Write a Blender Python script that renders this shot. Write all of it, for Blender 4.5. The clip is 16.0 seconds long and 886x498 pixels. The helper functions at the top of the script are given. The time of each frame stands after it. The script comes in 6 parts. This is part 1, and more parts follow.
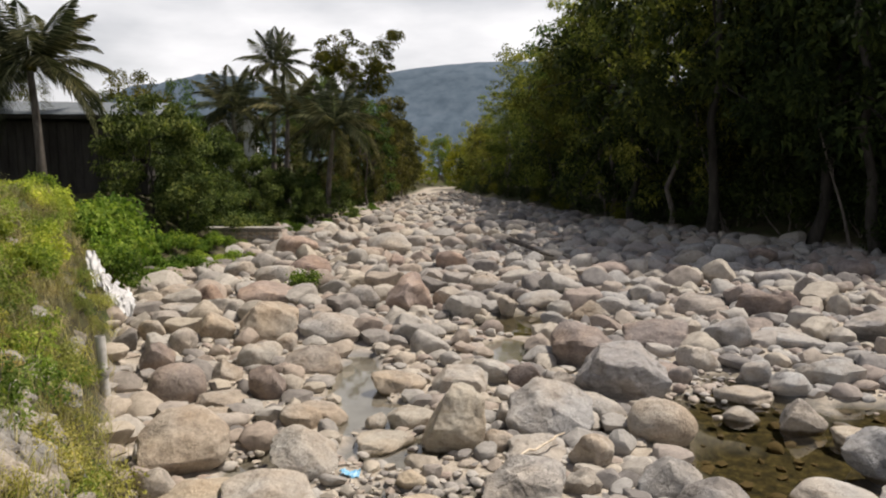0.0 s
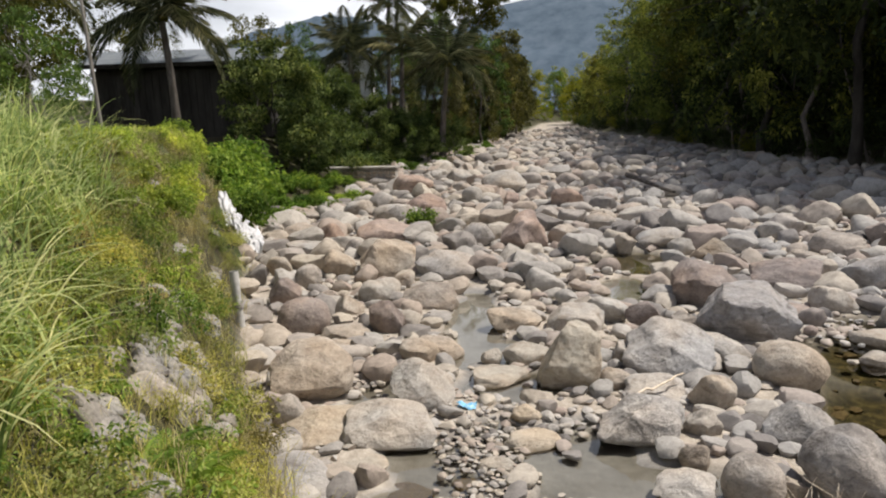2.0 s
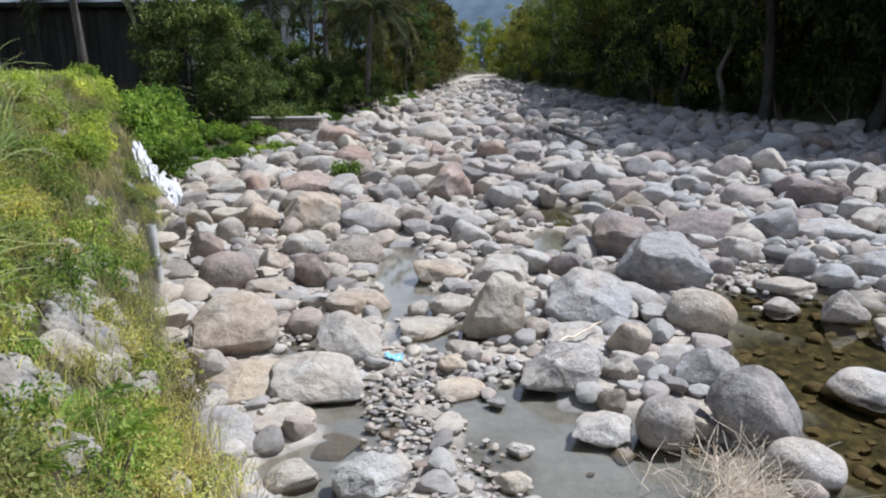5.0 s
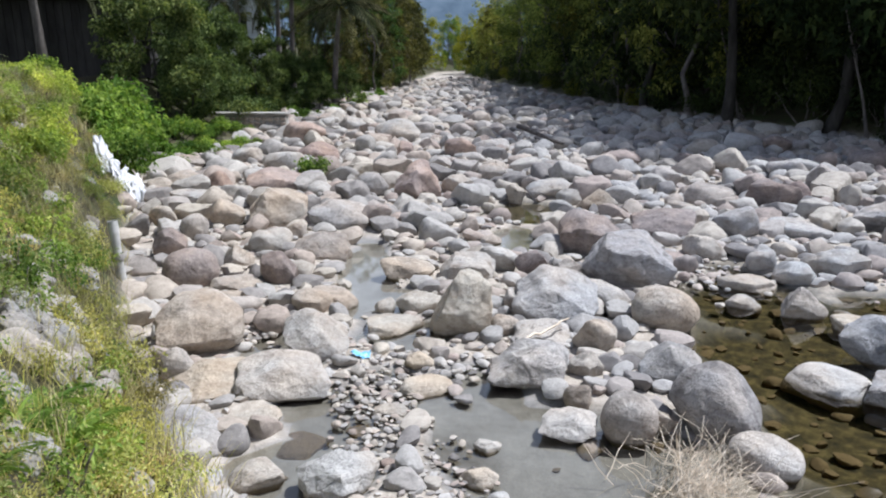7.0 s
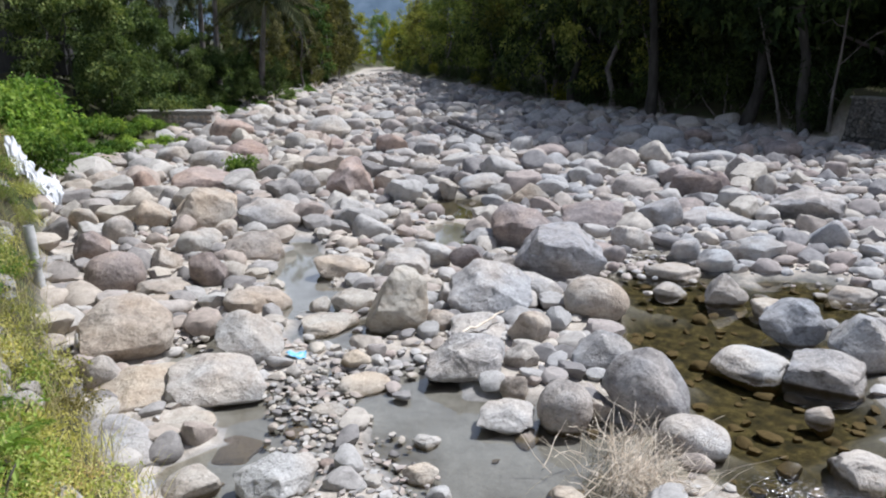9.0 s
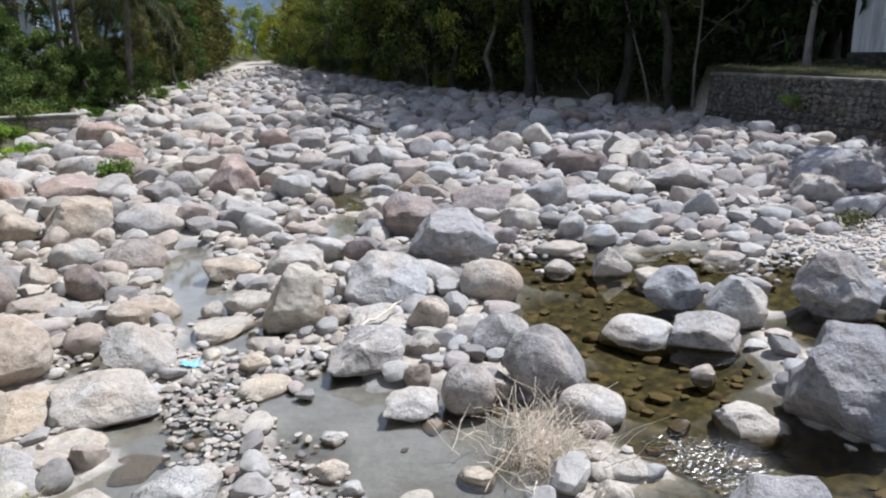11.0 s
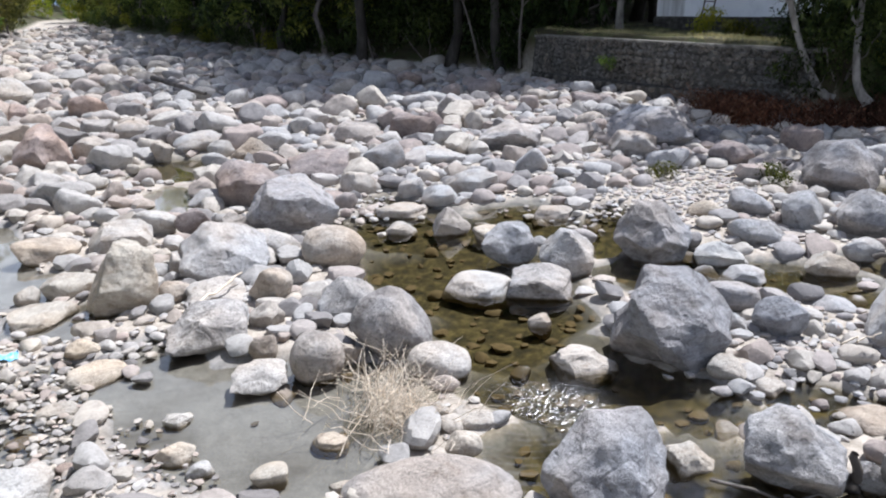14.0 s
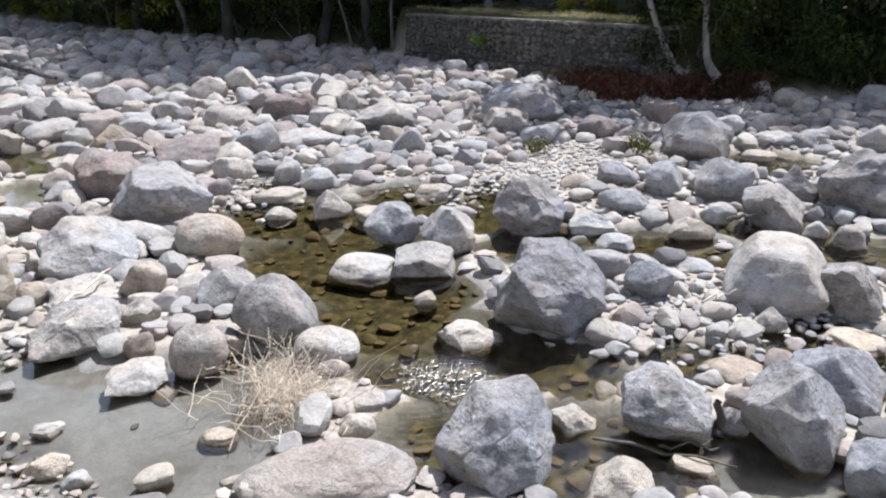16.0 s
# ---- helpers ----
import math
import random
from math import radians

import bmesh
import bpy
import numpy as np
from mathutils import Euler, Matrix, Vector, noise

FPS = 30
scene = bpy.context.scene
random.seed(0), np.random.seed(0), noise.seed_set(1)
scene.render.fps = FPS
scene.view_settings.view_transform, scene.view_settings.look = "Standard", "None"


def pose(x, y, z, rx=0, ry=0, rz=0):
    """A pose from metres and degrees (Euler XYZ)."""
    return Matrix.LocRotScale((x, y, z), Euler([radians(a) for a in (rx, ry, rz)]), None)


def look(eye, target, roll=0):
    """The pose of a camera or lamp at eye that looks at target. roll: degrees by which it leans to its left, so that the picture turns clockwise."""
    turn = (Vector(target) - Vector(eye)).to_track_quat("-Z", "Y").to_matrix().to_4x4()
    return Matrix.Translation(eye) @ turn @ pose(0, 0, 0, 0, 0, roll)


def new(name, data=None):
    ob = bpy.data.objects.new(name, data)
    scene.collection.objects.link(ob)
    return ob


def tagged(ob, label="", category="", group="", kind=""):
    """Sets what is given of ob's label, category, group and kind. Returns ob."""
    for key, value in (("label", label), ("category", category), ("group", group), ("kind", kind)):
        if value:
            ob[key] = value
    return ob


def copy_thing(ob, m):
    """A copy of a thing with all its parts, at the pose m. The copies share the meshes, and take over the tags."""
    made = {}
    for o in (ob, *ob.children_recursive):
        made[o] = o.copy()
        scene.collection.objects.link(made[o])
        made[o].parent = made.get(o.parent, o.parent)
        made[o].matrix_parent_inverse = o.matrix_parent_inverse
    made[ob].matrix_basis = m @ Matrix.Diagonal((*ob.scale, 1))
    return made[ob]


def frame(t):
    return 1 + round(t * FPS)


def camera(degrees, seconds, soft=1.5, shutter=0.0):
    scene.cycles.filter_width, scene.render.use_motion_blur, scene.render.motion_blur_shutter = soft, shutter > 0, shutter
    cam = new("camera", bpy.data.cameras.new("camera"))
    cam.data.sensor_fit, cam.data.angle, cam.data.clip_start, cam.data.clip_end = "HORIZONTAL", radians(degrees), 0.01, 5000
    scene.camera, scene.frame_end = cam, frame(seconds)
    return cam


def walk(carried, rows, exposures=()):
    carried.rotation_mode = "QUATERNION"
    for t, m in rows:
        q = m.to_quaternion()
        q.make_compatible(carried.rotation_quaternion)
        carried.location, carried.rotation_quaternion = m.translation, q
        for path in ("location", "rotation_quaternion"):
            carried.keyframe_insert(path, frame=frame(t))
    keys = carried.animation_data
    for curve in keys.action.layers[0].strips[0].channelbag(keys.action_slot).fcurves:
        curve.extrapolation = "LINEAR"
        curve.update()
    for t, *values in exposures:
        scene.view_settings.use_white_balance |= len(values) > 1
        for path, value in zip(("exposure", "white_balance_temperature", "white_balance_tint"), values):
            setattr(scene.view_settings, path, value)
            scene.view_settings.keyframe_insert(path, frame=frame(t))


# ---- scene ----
cam = camera(63.4, 16.0, soft=2.1)
EYE = (0.0, 0.0, 3.7)
# seconds, heading to the right, pitch, lean to the right (degrees)
TURNS = [
    (0, 0.26, -5.82, 0.31),
    (0.5, -3.99, -6.34, 0.99),
    (1, -7.39, -7.58, 1.39),
    (1.5, -8.89, -9.09, 1.58),
    (2, -9.07, -10.61, 1.92),
    (2.5, -9.22, -12.17, 1.83),
    (3, -8.53, -12.81, 1.48),
    (3.5, -7.08, -14.05, 1.63),
    (4, -5.64, -14.55, 1.44),
    (6.5, -0.95, -14.43, 0.25),
    (7, -0.46, -14.77, 0.06),
    (7.5, 1.17, -14.44, -0.22),
    (8, 2.46, -15.21, -0.20),
    (8.5, 3.44, -15.11, -0.16),
    (11, 13.72, -16.03, 1.99),
    (11.5, 15.55, -16.44, 1.83),
    (12, 17.91, -16.90, 1.82),
    (12.5, 20.53, -17.10, 1.43),
    (13, 22.75, -17.29, 1.55),
    (13.5, 25.10, -18.26, 1.37),
    (14, 26.80, -19.25, 1.16),
    (14.5, 29.50, -19.60, 0.95),
    (15, 31.70, -19.88, 0.94),
    (15.5, 34.03, -20.52, 0.84),
    (16, 36.70, -20.95, 0.76),
]


def gaze(heading, pitch, lean):
    a, b = radians(heading), radians(pitch)
    ahead = Vector((math.sin(a) * math.cos(b), math.cos(a) * math.cos(b), math.sin(b)))
    return look(EYE, Vector(EYE) + 2 * ahead, -lean)


walk(cam, [(t, gaze(h, p, r)) for t, h, p, r in TURNS], exposures=[(0.0, 0.17, 6900, 12), (1.5, 0.11, 7100, 11), (2.1, 0.31, 6400, 11), (2.6, 0.53, 5680, 10), (4.2, 0.40, 5580, 10), (6.5, 0.55, 5580, 11), (8.3, 0.52, 5580, 11), (11.0, 0.62, 5600, 11), (12.5, 0.68, 5600, 12), (14.0, 0.81, 5660, 12), (16.0, 0.85, 5720, 12)])

# ---- sky and sun ----
SUN_HEADING, SUN_HEIGHT = 72.0, 61.0
world = bpy.data.worlds.new("sky")
scene.world = world
world.use_nodes = True
wn, wl = world.node_tree.nodes, world.node_tree.links
sky = wn.new("ShaderNodeTexSky")
sky.sky_type, sky.sun_disc = "NISHITA", False
sky.sun_elevation, sky.sun_rotation = radians(SUN_HEIGHT), radians(SUN_HEADING)
sky.dust_density = 3.0
wco = wn.new("ShaderNodeTexCoord")
wmap = wn.new("ShaderNodeMapping")
wmap.inputs["Scale"].default_value = (1.6, 1.6, 5.0)
cloud = wn.new("ShaderNodeTexNoise")
cloud.inputs["Scale"].default_value, cloud.inputs["Detail"].default_value = 1.7, 6.0
ramp = wn.new("ShaderNodeValToRGB")
ramp.color_ramp.elements[0].position, ramp.color_ramp.elements[1].position = 0.34, 0.62
# the haze is thick near the horizon and thin overhead
wsplit = wn.new("ShaderNodeSeparateXYZ")
thin = wn.new("ShaderNodeMapRange")
thin.inputs["From Min"].default_value, thin.inputs["From Max"].default_value = 0.28, 0.62
thin.inputs["To Min"].default_value, thin.inputs["To Max"].default_value = 1.0, 0.05
wcover = wn.new("ShaderNodeMath")
wcover.operation = "MULTIPLY"
ramp.color_ramp.elements[0].color, ramp.color_ramp.elements[1].color = (0.45, 0.45, 0.45, 1), (1, 1, 1, 1)
wmix = wn.new("ShaderNodeMixRGB")
wmix.inputs["Color2"].default_value = (16.4, 16.9, 17.9, 1)
wl.new(wco.outputs["Generated"], wmap.inputs["Vector"])
wl.new(wmap.outputs["Vector"], cloud.inputs["Vector"])
wl.new(cloud.outputs["Fac"], ramp.inputs["Fac"])
wl.new(wco.outputs["Generated"], wsplit.inputs["Vector"])
wl.new(wsplit.outputs["Z"], thin.inputs["Value"])
wl.new(ramp.outputs["Color"], wcover.inputs[0])
wl.new(thin.outputs["Result"], wcover.inputs[1])
wl.new(wcover.outputs["Value"], wmix.inputs["Fac"])
wl.new(sky.outputs["Color"], wmix.inputs["Color1"])
wl.new(wmix.outputs["Color"], wn["Background"].inputs["Color"])
wn["Background"].inputs["Strength"].default_value = 0.056
sun = new("sun", bpy.data.lights.new("sun", "SUN"))
sun.data.energy, sun.data.angle, sun.data.color = 4.4, radians(0.8), (1.0, 0.95, 0.87)
a, b = radians(SUN_HEADING), radians(SUN_HEIGHT)
sun.matrix_world = look((0, 0, 60), Vector((0, 0, 60)) - Vector((math.sin(a) * math.cos(b), math.cos(a) * math.cos(b), math.sin(b))))


# ---- materials ----
class Nodes:
    """A material's node tree, with short ways to add nodes."""

    def __init__(self, name, rough=0.8):
        self.mat = bpy.data.materials.new(name)
        self.mat.use_nodes = True
        self.tree = self.mat.node_tree
        self.bsdf = self.tree.nodes["Principled BSDF"]
        self.bsdf.inputs["Roughness"].default_value = rough
        self.bsdf.inputs["Specular IOR Level"].default_value = 0.3

    def add(self, kind, **values):
        node = self.tree.nodes.new("ShaderNode" + kind)
        for key, value in values.items():
            node.inputs[key.replace("_", " ")].default_value = value
        return node

    def link(self, a, b):
        self.tree.links.new(a, b)

    def noise(self, scale, detail=4.0, coords="Object", rough=0.55, stretch=None):
        co = self.add("TexCoord")
        source = co.outputs[coords]
        if coords == "World":
            source = None
        node = self.add("TexNoise", Scale=scale, Detail=detail, Roughness=rough)
        if stretch:
            m = self.add("Mapping")
            m.inputs["Scale"].default_value = stretch
            self.link(source, m.inputs["Vector"])
            source = m.outputs["Vector"]
        self.link(source, node.inputs["Vector"])
        return node.outputs["Fac"]

    def place(self, scale, detail=4.0, rough=0.55):
        geo = self.add("NewGeometry")
        node = self.add("TexNoise", Scale=scale, Detail=detail, Roughness=rough)
        self.link(geo.outputs["Position"], node.inputs["Vector"])
        return node.outputs["Fac"]

    def ramp(self, fac, *stops):
        node = self.add("ValToRGB")
        marks = node.color_ramp.elements
        while len(marks) < len(stops):
            marks.new(0.5)
        for mark, (pos, colour) in zip(marks, stops):
            mark.position = pos
            mark.color = (*colour, 1) if len(colour) == 3 else colour
        self.link(fac, node.inputs["Fac"])
        return node.outputs["Color"]

    def mix(self, fac, a, b, kind="MIX"):
        node = self.add("MixRGB")
        node.blend_type = kind
        for value, slot in ((fac, "Fac"), (a, "Color1"), (b, "Color2")):
            if isinstance(value, (int, float)):
                node.inputs[slot].default_value = value
            elif isinstance(value, tuple):
                node.inputs[slot].default_value = (*value, 1)
            else:
                self.link(value, node.inputs[slot])
        return node.outputs["Color"]

    def bump(self, fac, strength, distance=0.02, before=None):
        node = self.add("Bump", Strength=strength, Distance=distance)
        self.link(fac, node.inputs["Height"])
        if before:
            self.link(before, node.inputs["Normal"])
        return node.outputs["Normal"]

    def done(self, colour, normal=None):
        if isinstance(colour, tuple):
            self.bsdf.inputs["Base Color"].default_value = (*colour, 1)
        else:
            self.link(colour, self.bsdf.inputs["Base Color"])
        if normal:
            self.link(normal, self.bsdf.inputs["Normal"])
        return self.mat


def wet_band(n, colour):
    """A dark damp and silty band on stone just over the water."""
    geo = n.add("NewGeometry")
    split = n.add("SeparateXYZ")
    n.link(geo.outputs["Position"], split.inputs["Vector"])
    add = n.add("Math")
    add.operation = "MULTIPLY_ADD"
    n.link(n.place(4.0), add.inputs[0])
    add.inputs[1].default_value = 0.12
    n.link(split.outputs["Z"], add.inputs[2])
    wet = n.ramp(add.outputs["Value"], (0.055, (0.85, 0.85, 0.85)), (0.10, (0, 0, 0)))
    colour = n.mix(wet, colour, (0.105, 0.078, 0.042))
    under = n.ramp(add.outputs["Value"], (0.0, (0.8, 0.8, 0.8)), (0.05, (0, 0, 0)))
    return n.mix(under, colour, (0.13, 0.092, 0.035))


def warm_side(n, colour):
    """Ochre silt stains the stones towards the left bank."""
    geo = n.add("NewGeometry")
    split = n.add("SeparateXYZ")
    n.link(geo.outputs["Position"], split.inputs["Vector"])
    side = n.add("MapRange")
    side.inputs["From Min"].default_value, side.inputs["From Max"].default_value = 5.0, -3.0
    n.link(split.outputs["X"], side.inputs["Value"])
    return n.mix(side.outputs["Result"], colour, n.mix(1.0, colour, (1.03, 0.995, 0.935), "MULTIPLY"))


def rock(name, pale, mid, dark, vein=0.25):
    n = Nodes(name, 0.88)
    broad = n.place(1.3, 5.0)
    fine = n.place(9.0, 6.0, 0.65)
    grit = n.place(60.0, 3.0, 0.7)
    colour = n.ramp(broad, (0.30, dark), (0.47, mid), (0.68, pale))
    colour = n.mix(0.5, colour, n.ramp(fine, (0.30, dark), (0.45, mid), (0.66, pale)))
    blot = n.place(3.6, 5.0, 0.7)
    colour = n.mix(n.ramp(blot, (0.52, (0, 0, 0)), (0.62, (0.6, 0.6, 0.6))), colour, tuple(min(0.62, v * 1.22) for v in pale))
    colour = n.mix(n.ramp(blot, (0.34, (0.75, 0.75, 0.75)), (0.45, (0, 0, 0))), colour, (dark[0] * 0.8, dark[1] * 0.74, dark[2] * 0.68))
    info = n.add("ObjectInfo")
    tint = n.ramp(info.outputs["Random"], (0.0, (0.74, 0.70, 0.68)), (0.25, (0.98, 0.95, 0.92)), (0.5, (1.04, 1.0, 0.94)), (0.75, (0.88, 0.86, 0.86)), (1.0, (1.10, 1.06, 1.0)))
    colour = n.mix(1.0, colour, tint, "MULTIPLY")
    bands = n.noise(2.2, 5.0, "Object", 0.6, (0.6, 0.6, 3.5))
    colour = n.mix(n.ramp(bands, (0.44, (0, 0, 0)), (0.5, (vein, vein, vein)), (0.56, (0, 0, 0))), colour, pale)
    colour = n.mix(0.28, colour, n.ramp(grit, (0.35, (0.3, 0.3, 0.3)), (0.62, (1.1, 1.1, 1.1))), "MULTIPLY")
    cracks = n.noise(1.9, 4.0, "Object", 0.6, (1.0, 1.0, 1.6))
    lines = n.ramp(cracks, (0.485, (0, 0, 0)), (0.5, (0.4, 0.4, 0.4)), (0.515, (0, 0, 0)))
    colour = n.mix(lines, colour, tuple(v * 0.55 for v in dark))
    hue = n.place(0.8, 3.0, 0.6)
    colour = n.mix(1.0, colour, n.ramp(hue, (0.38, (0.94, 0.98, 1.04)), (0.62, (1.05, 0.99, 0.93))), "MULTIPLY")
    colour = wet_band(n, warm_side(n, colour))
    normal = n.bump(n.ramp(cracks, (0.47, (1, 1, 1)), (0.5, (0, 0, 0)), (0.53, (1, 1, 1))), 0.12, 0.03)
    normal = n.bump(fine, 0.85, 0.06, normal)
    normal = n.bump(grit, 0.35, 0.008, normal)
    return n.done(colour, normal)


ROCK = {
    "g": rock("grey_stone", (0.43, 0.422, 0.412), (0.375, 0.367, 0.36), (0.235, 0.229, 0.228)),
    "w": rock("bleached_stone", (0.46, 0.452, 0.438), (0.42, 0.41, 0.395), (0.32, 0.31, 0.30), 0.15),
    "t": rock("tan_stone", (0.44, 0.405, 0.363), (0.37, 0.335, 0.297), (0.23, 0.204, 0.178)),
    "c": rock("cream_stone", (0.47, 0.433, 0.376), (0.425, 0.388, 0.335), (0.325, 0.288, 0.243), 0.35),
    "p": rock("pinkish_stone", (0.41, 0.34, 0.305), (0.33, 0.268, 0.247), (0.20, 0.16, 0.153)),
    "d": rock("brown_stone", (0.34, 0.295, 0.27), (0.255, 0.216, 0.202), (0.16, 0.135, 0.13)),
    "s": rock("slate_grey_stone", (0.375, 0.37, 0.368), (0.275, 0.271, 0.272), (0.125, 0.123, 0.127), 0.35),
    "k": rock("veined_grey_stone", (0.44, 0.432, 0.425), (0.32, 0.312, 0.31), (0.17, 0.165, 0.167), 0.3),
}


def loose_rock(name, pale=1.0, single=False):
    n = Nodes(name, 0.9)
    chance = n.add("ObjectInfo").outputs["Random"] if single else n.add("NewGeometry").outputs["Random Per Island"]
    tone = n.ramp(chance, (0.0, (0.19, 0.178, 0.175)), (0.12, (0.28, 0.265, 0.26)), (0.28, (0.39, 0.38, 0.37)), (0.4, (0.34, 0.288, 0.262)), (0.52, (0.47, 0.428, 0.372)),
                  (0.68, (0.41, 0.40, 0.393)), (0.82, (0.47, 0.425, 0.37)), (0.93, (0.35, 0.29, 0.262)), (1.0, (0.48, 0.463, 0.44)))
    fine = n.place(7.0, 6.0, 0.65)
    grit = n.place(45.0, 3.0, 0.7)
    colour = n.mix(0.75, tone, n.ramp(fine, (0.3, (0.55, 0.54, 0.53)), (0.5, (0.9, 0.9, 0.9)), (0.72, (1.12, 1.11, 1.09))), "MULTIPLY")
    colour = n.mix(0.25, colour, n.ramp(grit, (0.35, (0.35, 0.35, 0.35)), (0.65, (1, 1, 1))), "MULTIPLY")
    colour = n.mix(1.0, colour, (pale, pale, pale), "MULTIPLY")
    colour = wet_band(n, warm_side(n, colour))
    return n.done(colour, n.bump(grit, 0.3, 0.01, n.bump(fine, 0.5, 0.05)))


LOOSE = loose_rock("loose_stone")
PEBBLE = loose_rock("gravel_stone", 1.1)
SINGLE = loose_rock("single_stone", 0.95, True)


def bed_material():
    """Sand and silt between the stones: pale and dry, brown and slimy under water, soil and litter on the banks."""
    n = Nodes("riverbed_sand", 0.95)
    mask = n.add("Attribute")
    mask.attribute_name = "zones"
    parts = n.add("SeparateColor")
    n.link(mask.outputs["Color"], parts.inputs["Color"])
    broad, fine, grit = n.place(0.9, 4.0), n.place(6.0, 6.0, 0.65), n.place(50.0, 3.0, 0.7)
    sand = n.ramp(fine, (0.3, (0.27, 0.235, 0.19)), (0.5, (0.42, 0.37, 0.31)), (0.7, (0.56, 0.50, 0.43)))
    silt = n.ramp(fine, (0.36, (0.02, 0.017, 0.006)), (0.5, (0.058, 0.046, 0.015)), (0.66, (0.135, 0.107, 0.038)))
    clear = n.ramp(broad, (0.36, (0.11, 0.094, 0.07)), (0.47, (0.205, 0.197, 0.187)), (0.62, (0.275, 0.272, 0.27)))
    clear = n.mix(0.35, clear, n.ramp(fine, (0.32, (0.12, 0.112, 0.10)), (0.68, (0.31, 0.305, 0.295))))
    soil = n.ramp(broad, (0.3, (0.035, 0.028, 0.018)), (0.5, (0.06, 0.055, 0.025)), (0.7, (0.05, 0.075, 0.02)))
    colour = n.mix(parts.outputs["Red"], sand, clear)
    colour = n.mix(parts.outputs["Green"], colour, silt)
    colour = n.mix(parts.outputs["Blue"], colour, soil)
    colour = n.mix(0.3, colour, n.ramp(grit, (0.35, (0.3, 0.3, 0.3)), (0.65, (1, 1, 1))), "MULTIPLY")
    return n.done(colour, n.bump(grit, 0.5, 0.01, n.bump(fine, 0.6, 0.05)))


def water_material():
    n = Nodes("river_water", 0.03)
    out = n.tree.nodes["Material Output"]
    wave = n.place(2.2, 3.0)
    ripple = n.place(26.0, 4.0, 0.6)
    geo = n.add("NewGeometry")
    near = n.add("VectorMath")
    near.operation = "DISTANCE"
    n.link(geo.outputs["Position"], near.inputs[0])
    near.inputs[1].default_value = (3.68, 4.93, 0.0)
    rough = n.ramp(near.outputs["Value"], (0.35, (1, 1, 1)), (0.75, (0.0, 0.0, 0.0)))
    flow = n.add("VectorMath")
    flow.operation = "DISTANCE"
    n.link(geo.outputs["Position"], flow.inputs[0])
    flow.inputs[1].default_value = (4.5, 2.7, 0.0)
    half = n.add("Math")
    half.operation = "MULTIPLY"
    half.inputs[1].default_value = 0.45
    n.link(flow.outputs["Value"], half.inputs[0])
    rough = n.mix(1.0, rough, n.ramp(half.outputs["Value"], (0.6, (0.4, 0.4, 0.4)), (1.0, (0.0, 0.0, 0.0))), "ADD")
    scaled = n.add("Math")
    scaled.operation = "MULTIPLY"
    n.link(n.mix(0.5, ripple, wave), scaled.inputs[0])
    n.link(rough, scaled.inputs[1])
    normal = n.bump(wave, 0.03, 0.05)
    normal = n.bump(scaled.outputs["Value"], 1.0, 0.02, normal)
    clear = n.add("BsdfTransparent")
    clear.inputs["Color"].default_value = (0.92, 0.905, 0.84, 1)
    gloss = n.add("BsdfGlossy", Roughness=0.03)
    gloss.inputs["Color"].default_value = (1, 1, 1, 1)
    fres = n.add("Fresnel", IOR=1.75)
    broken = n.add("Math")
    broken.operation = "MULTIPLY_ADD"
    n.link(rough, broken.inputs[0])
    broken.inputs[1].default_value, broken.inputs[2].default_value = 0.2, 0.03
    n.link(broken.outputs["Value"], gloss.inputs["Roughness"])
    n.link(normal, gloss.inputs["Normal"])
    n.link(normal, fres.inputs["Normal"])
    mix = n.add("MixShader")
    n.link(fres.outputs["Fac"], mix.inputs["Fac"])
    n.link(clear.outputs["BSDF"], mix.inputs[1])
    n.link(gloss.outputs["BSDF"], mix.inputs[2])
    n.link(mix.outputs["Shader"], out.inputs["Surface"])
    return n.mat


def leaf(name, dark, mid, pale, lets_in=0.35, glow_tint=(1.25, 1.35, 0.7)):
    n = Nodes(name, 0.7)
    n.bsdf.inputs["Specular IOR Level"].default_value = 0.08
    out = n.tree.nodes["Material Output"]
    geo = n.add("NewGeometry")
    info = n.add("ObjectInfo")
    tone = n.ramp(geo.outputs["Random Per Island"], (0.0, dark), (0.5, mid), (1.0, pale))
    # random tone patches, spread wide to paint in lit sprays and dark gaps
    patch = n.ramp(n.place(0.55, 4.0), (0.36, (0.45, 0.5, 0.45)), (0.64, (1.45, 1.38, 1.15)))
    tone = n.mix(1.0, tone, patch, "MULTIPLY")
    tone = n.mix(1.0, tone, n.ramp(info.outputs["Random"], (0.0, (0.8, 0.9, 0.85)), (1.0, (1.2, 1.1, 0.9))), "MULTIPLY")
    n.done(tone)
    glow = n.add("BsdfTranslucent")
    n.link(n.mix(1.0, tone, glow_tint, "MULTIPLY"), glow.inputs["Color"])
    mix = n.add("MixShader", Fac=lets_in)
    n.link(n.bsdf.outputs["BSDF"], mix.inputs[1])
    n.link(glow.outputs["BSDF"], mix.inputs[2])
    n.link(mix.outputs["Shader"], out.inputs["Surface"])
    return n.mat


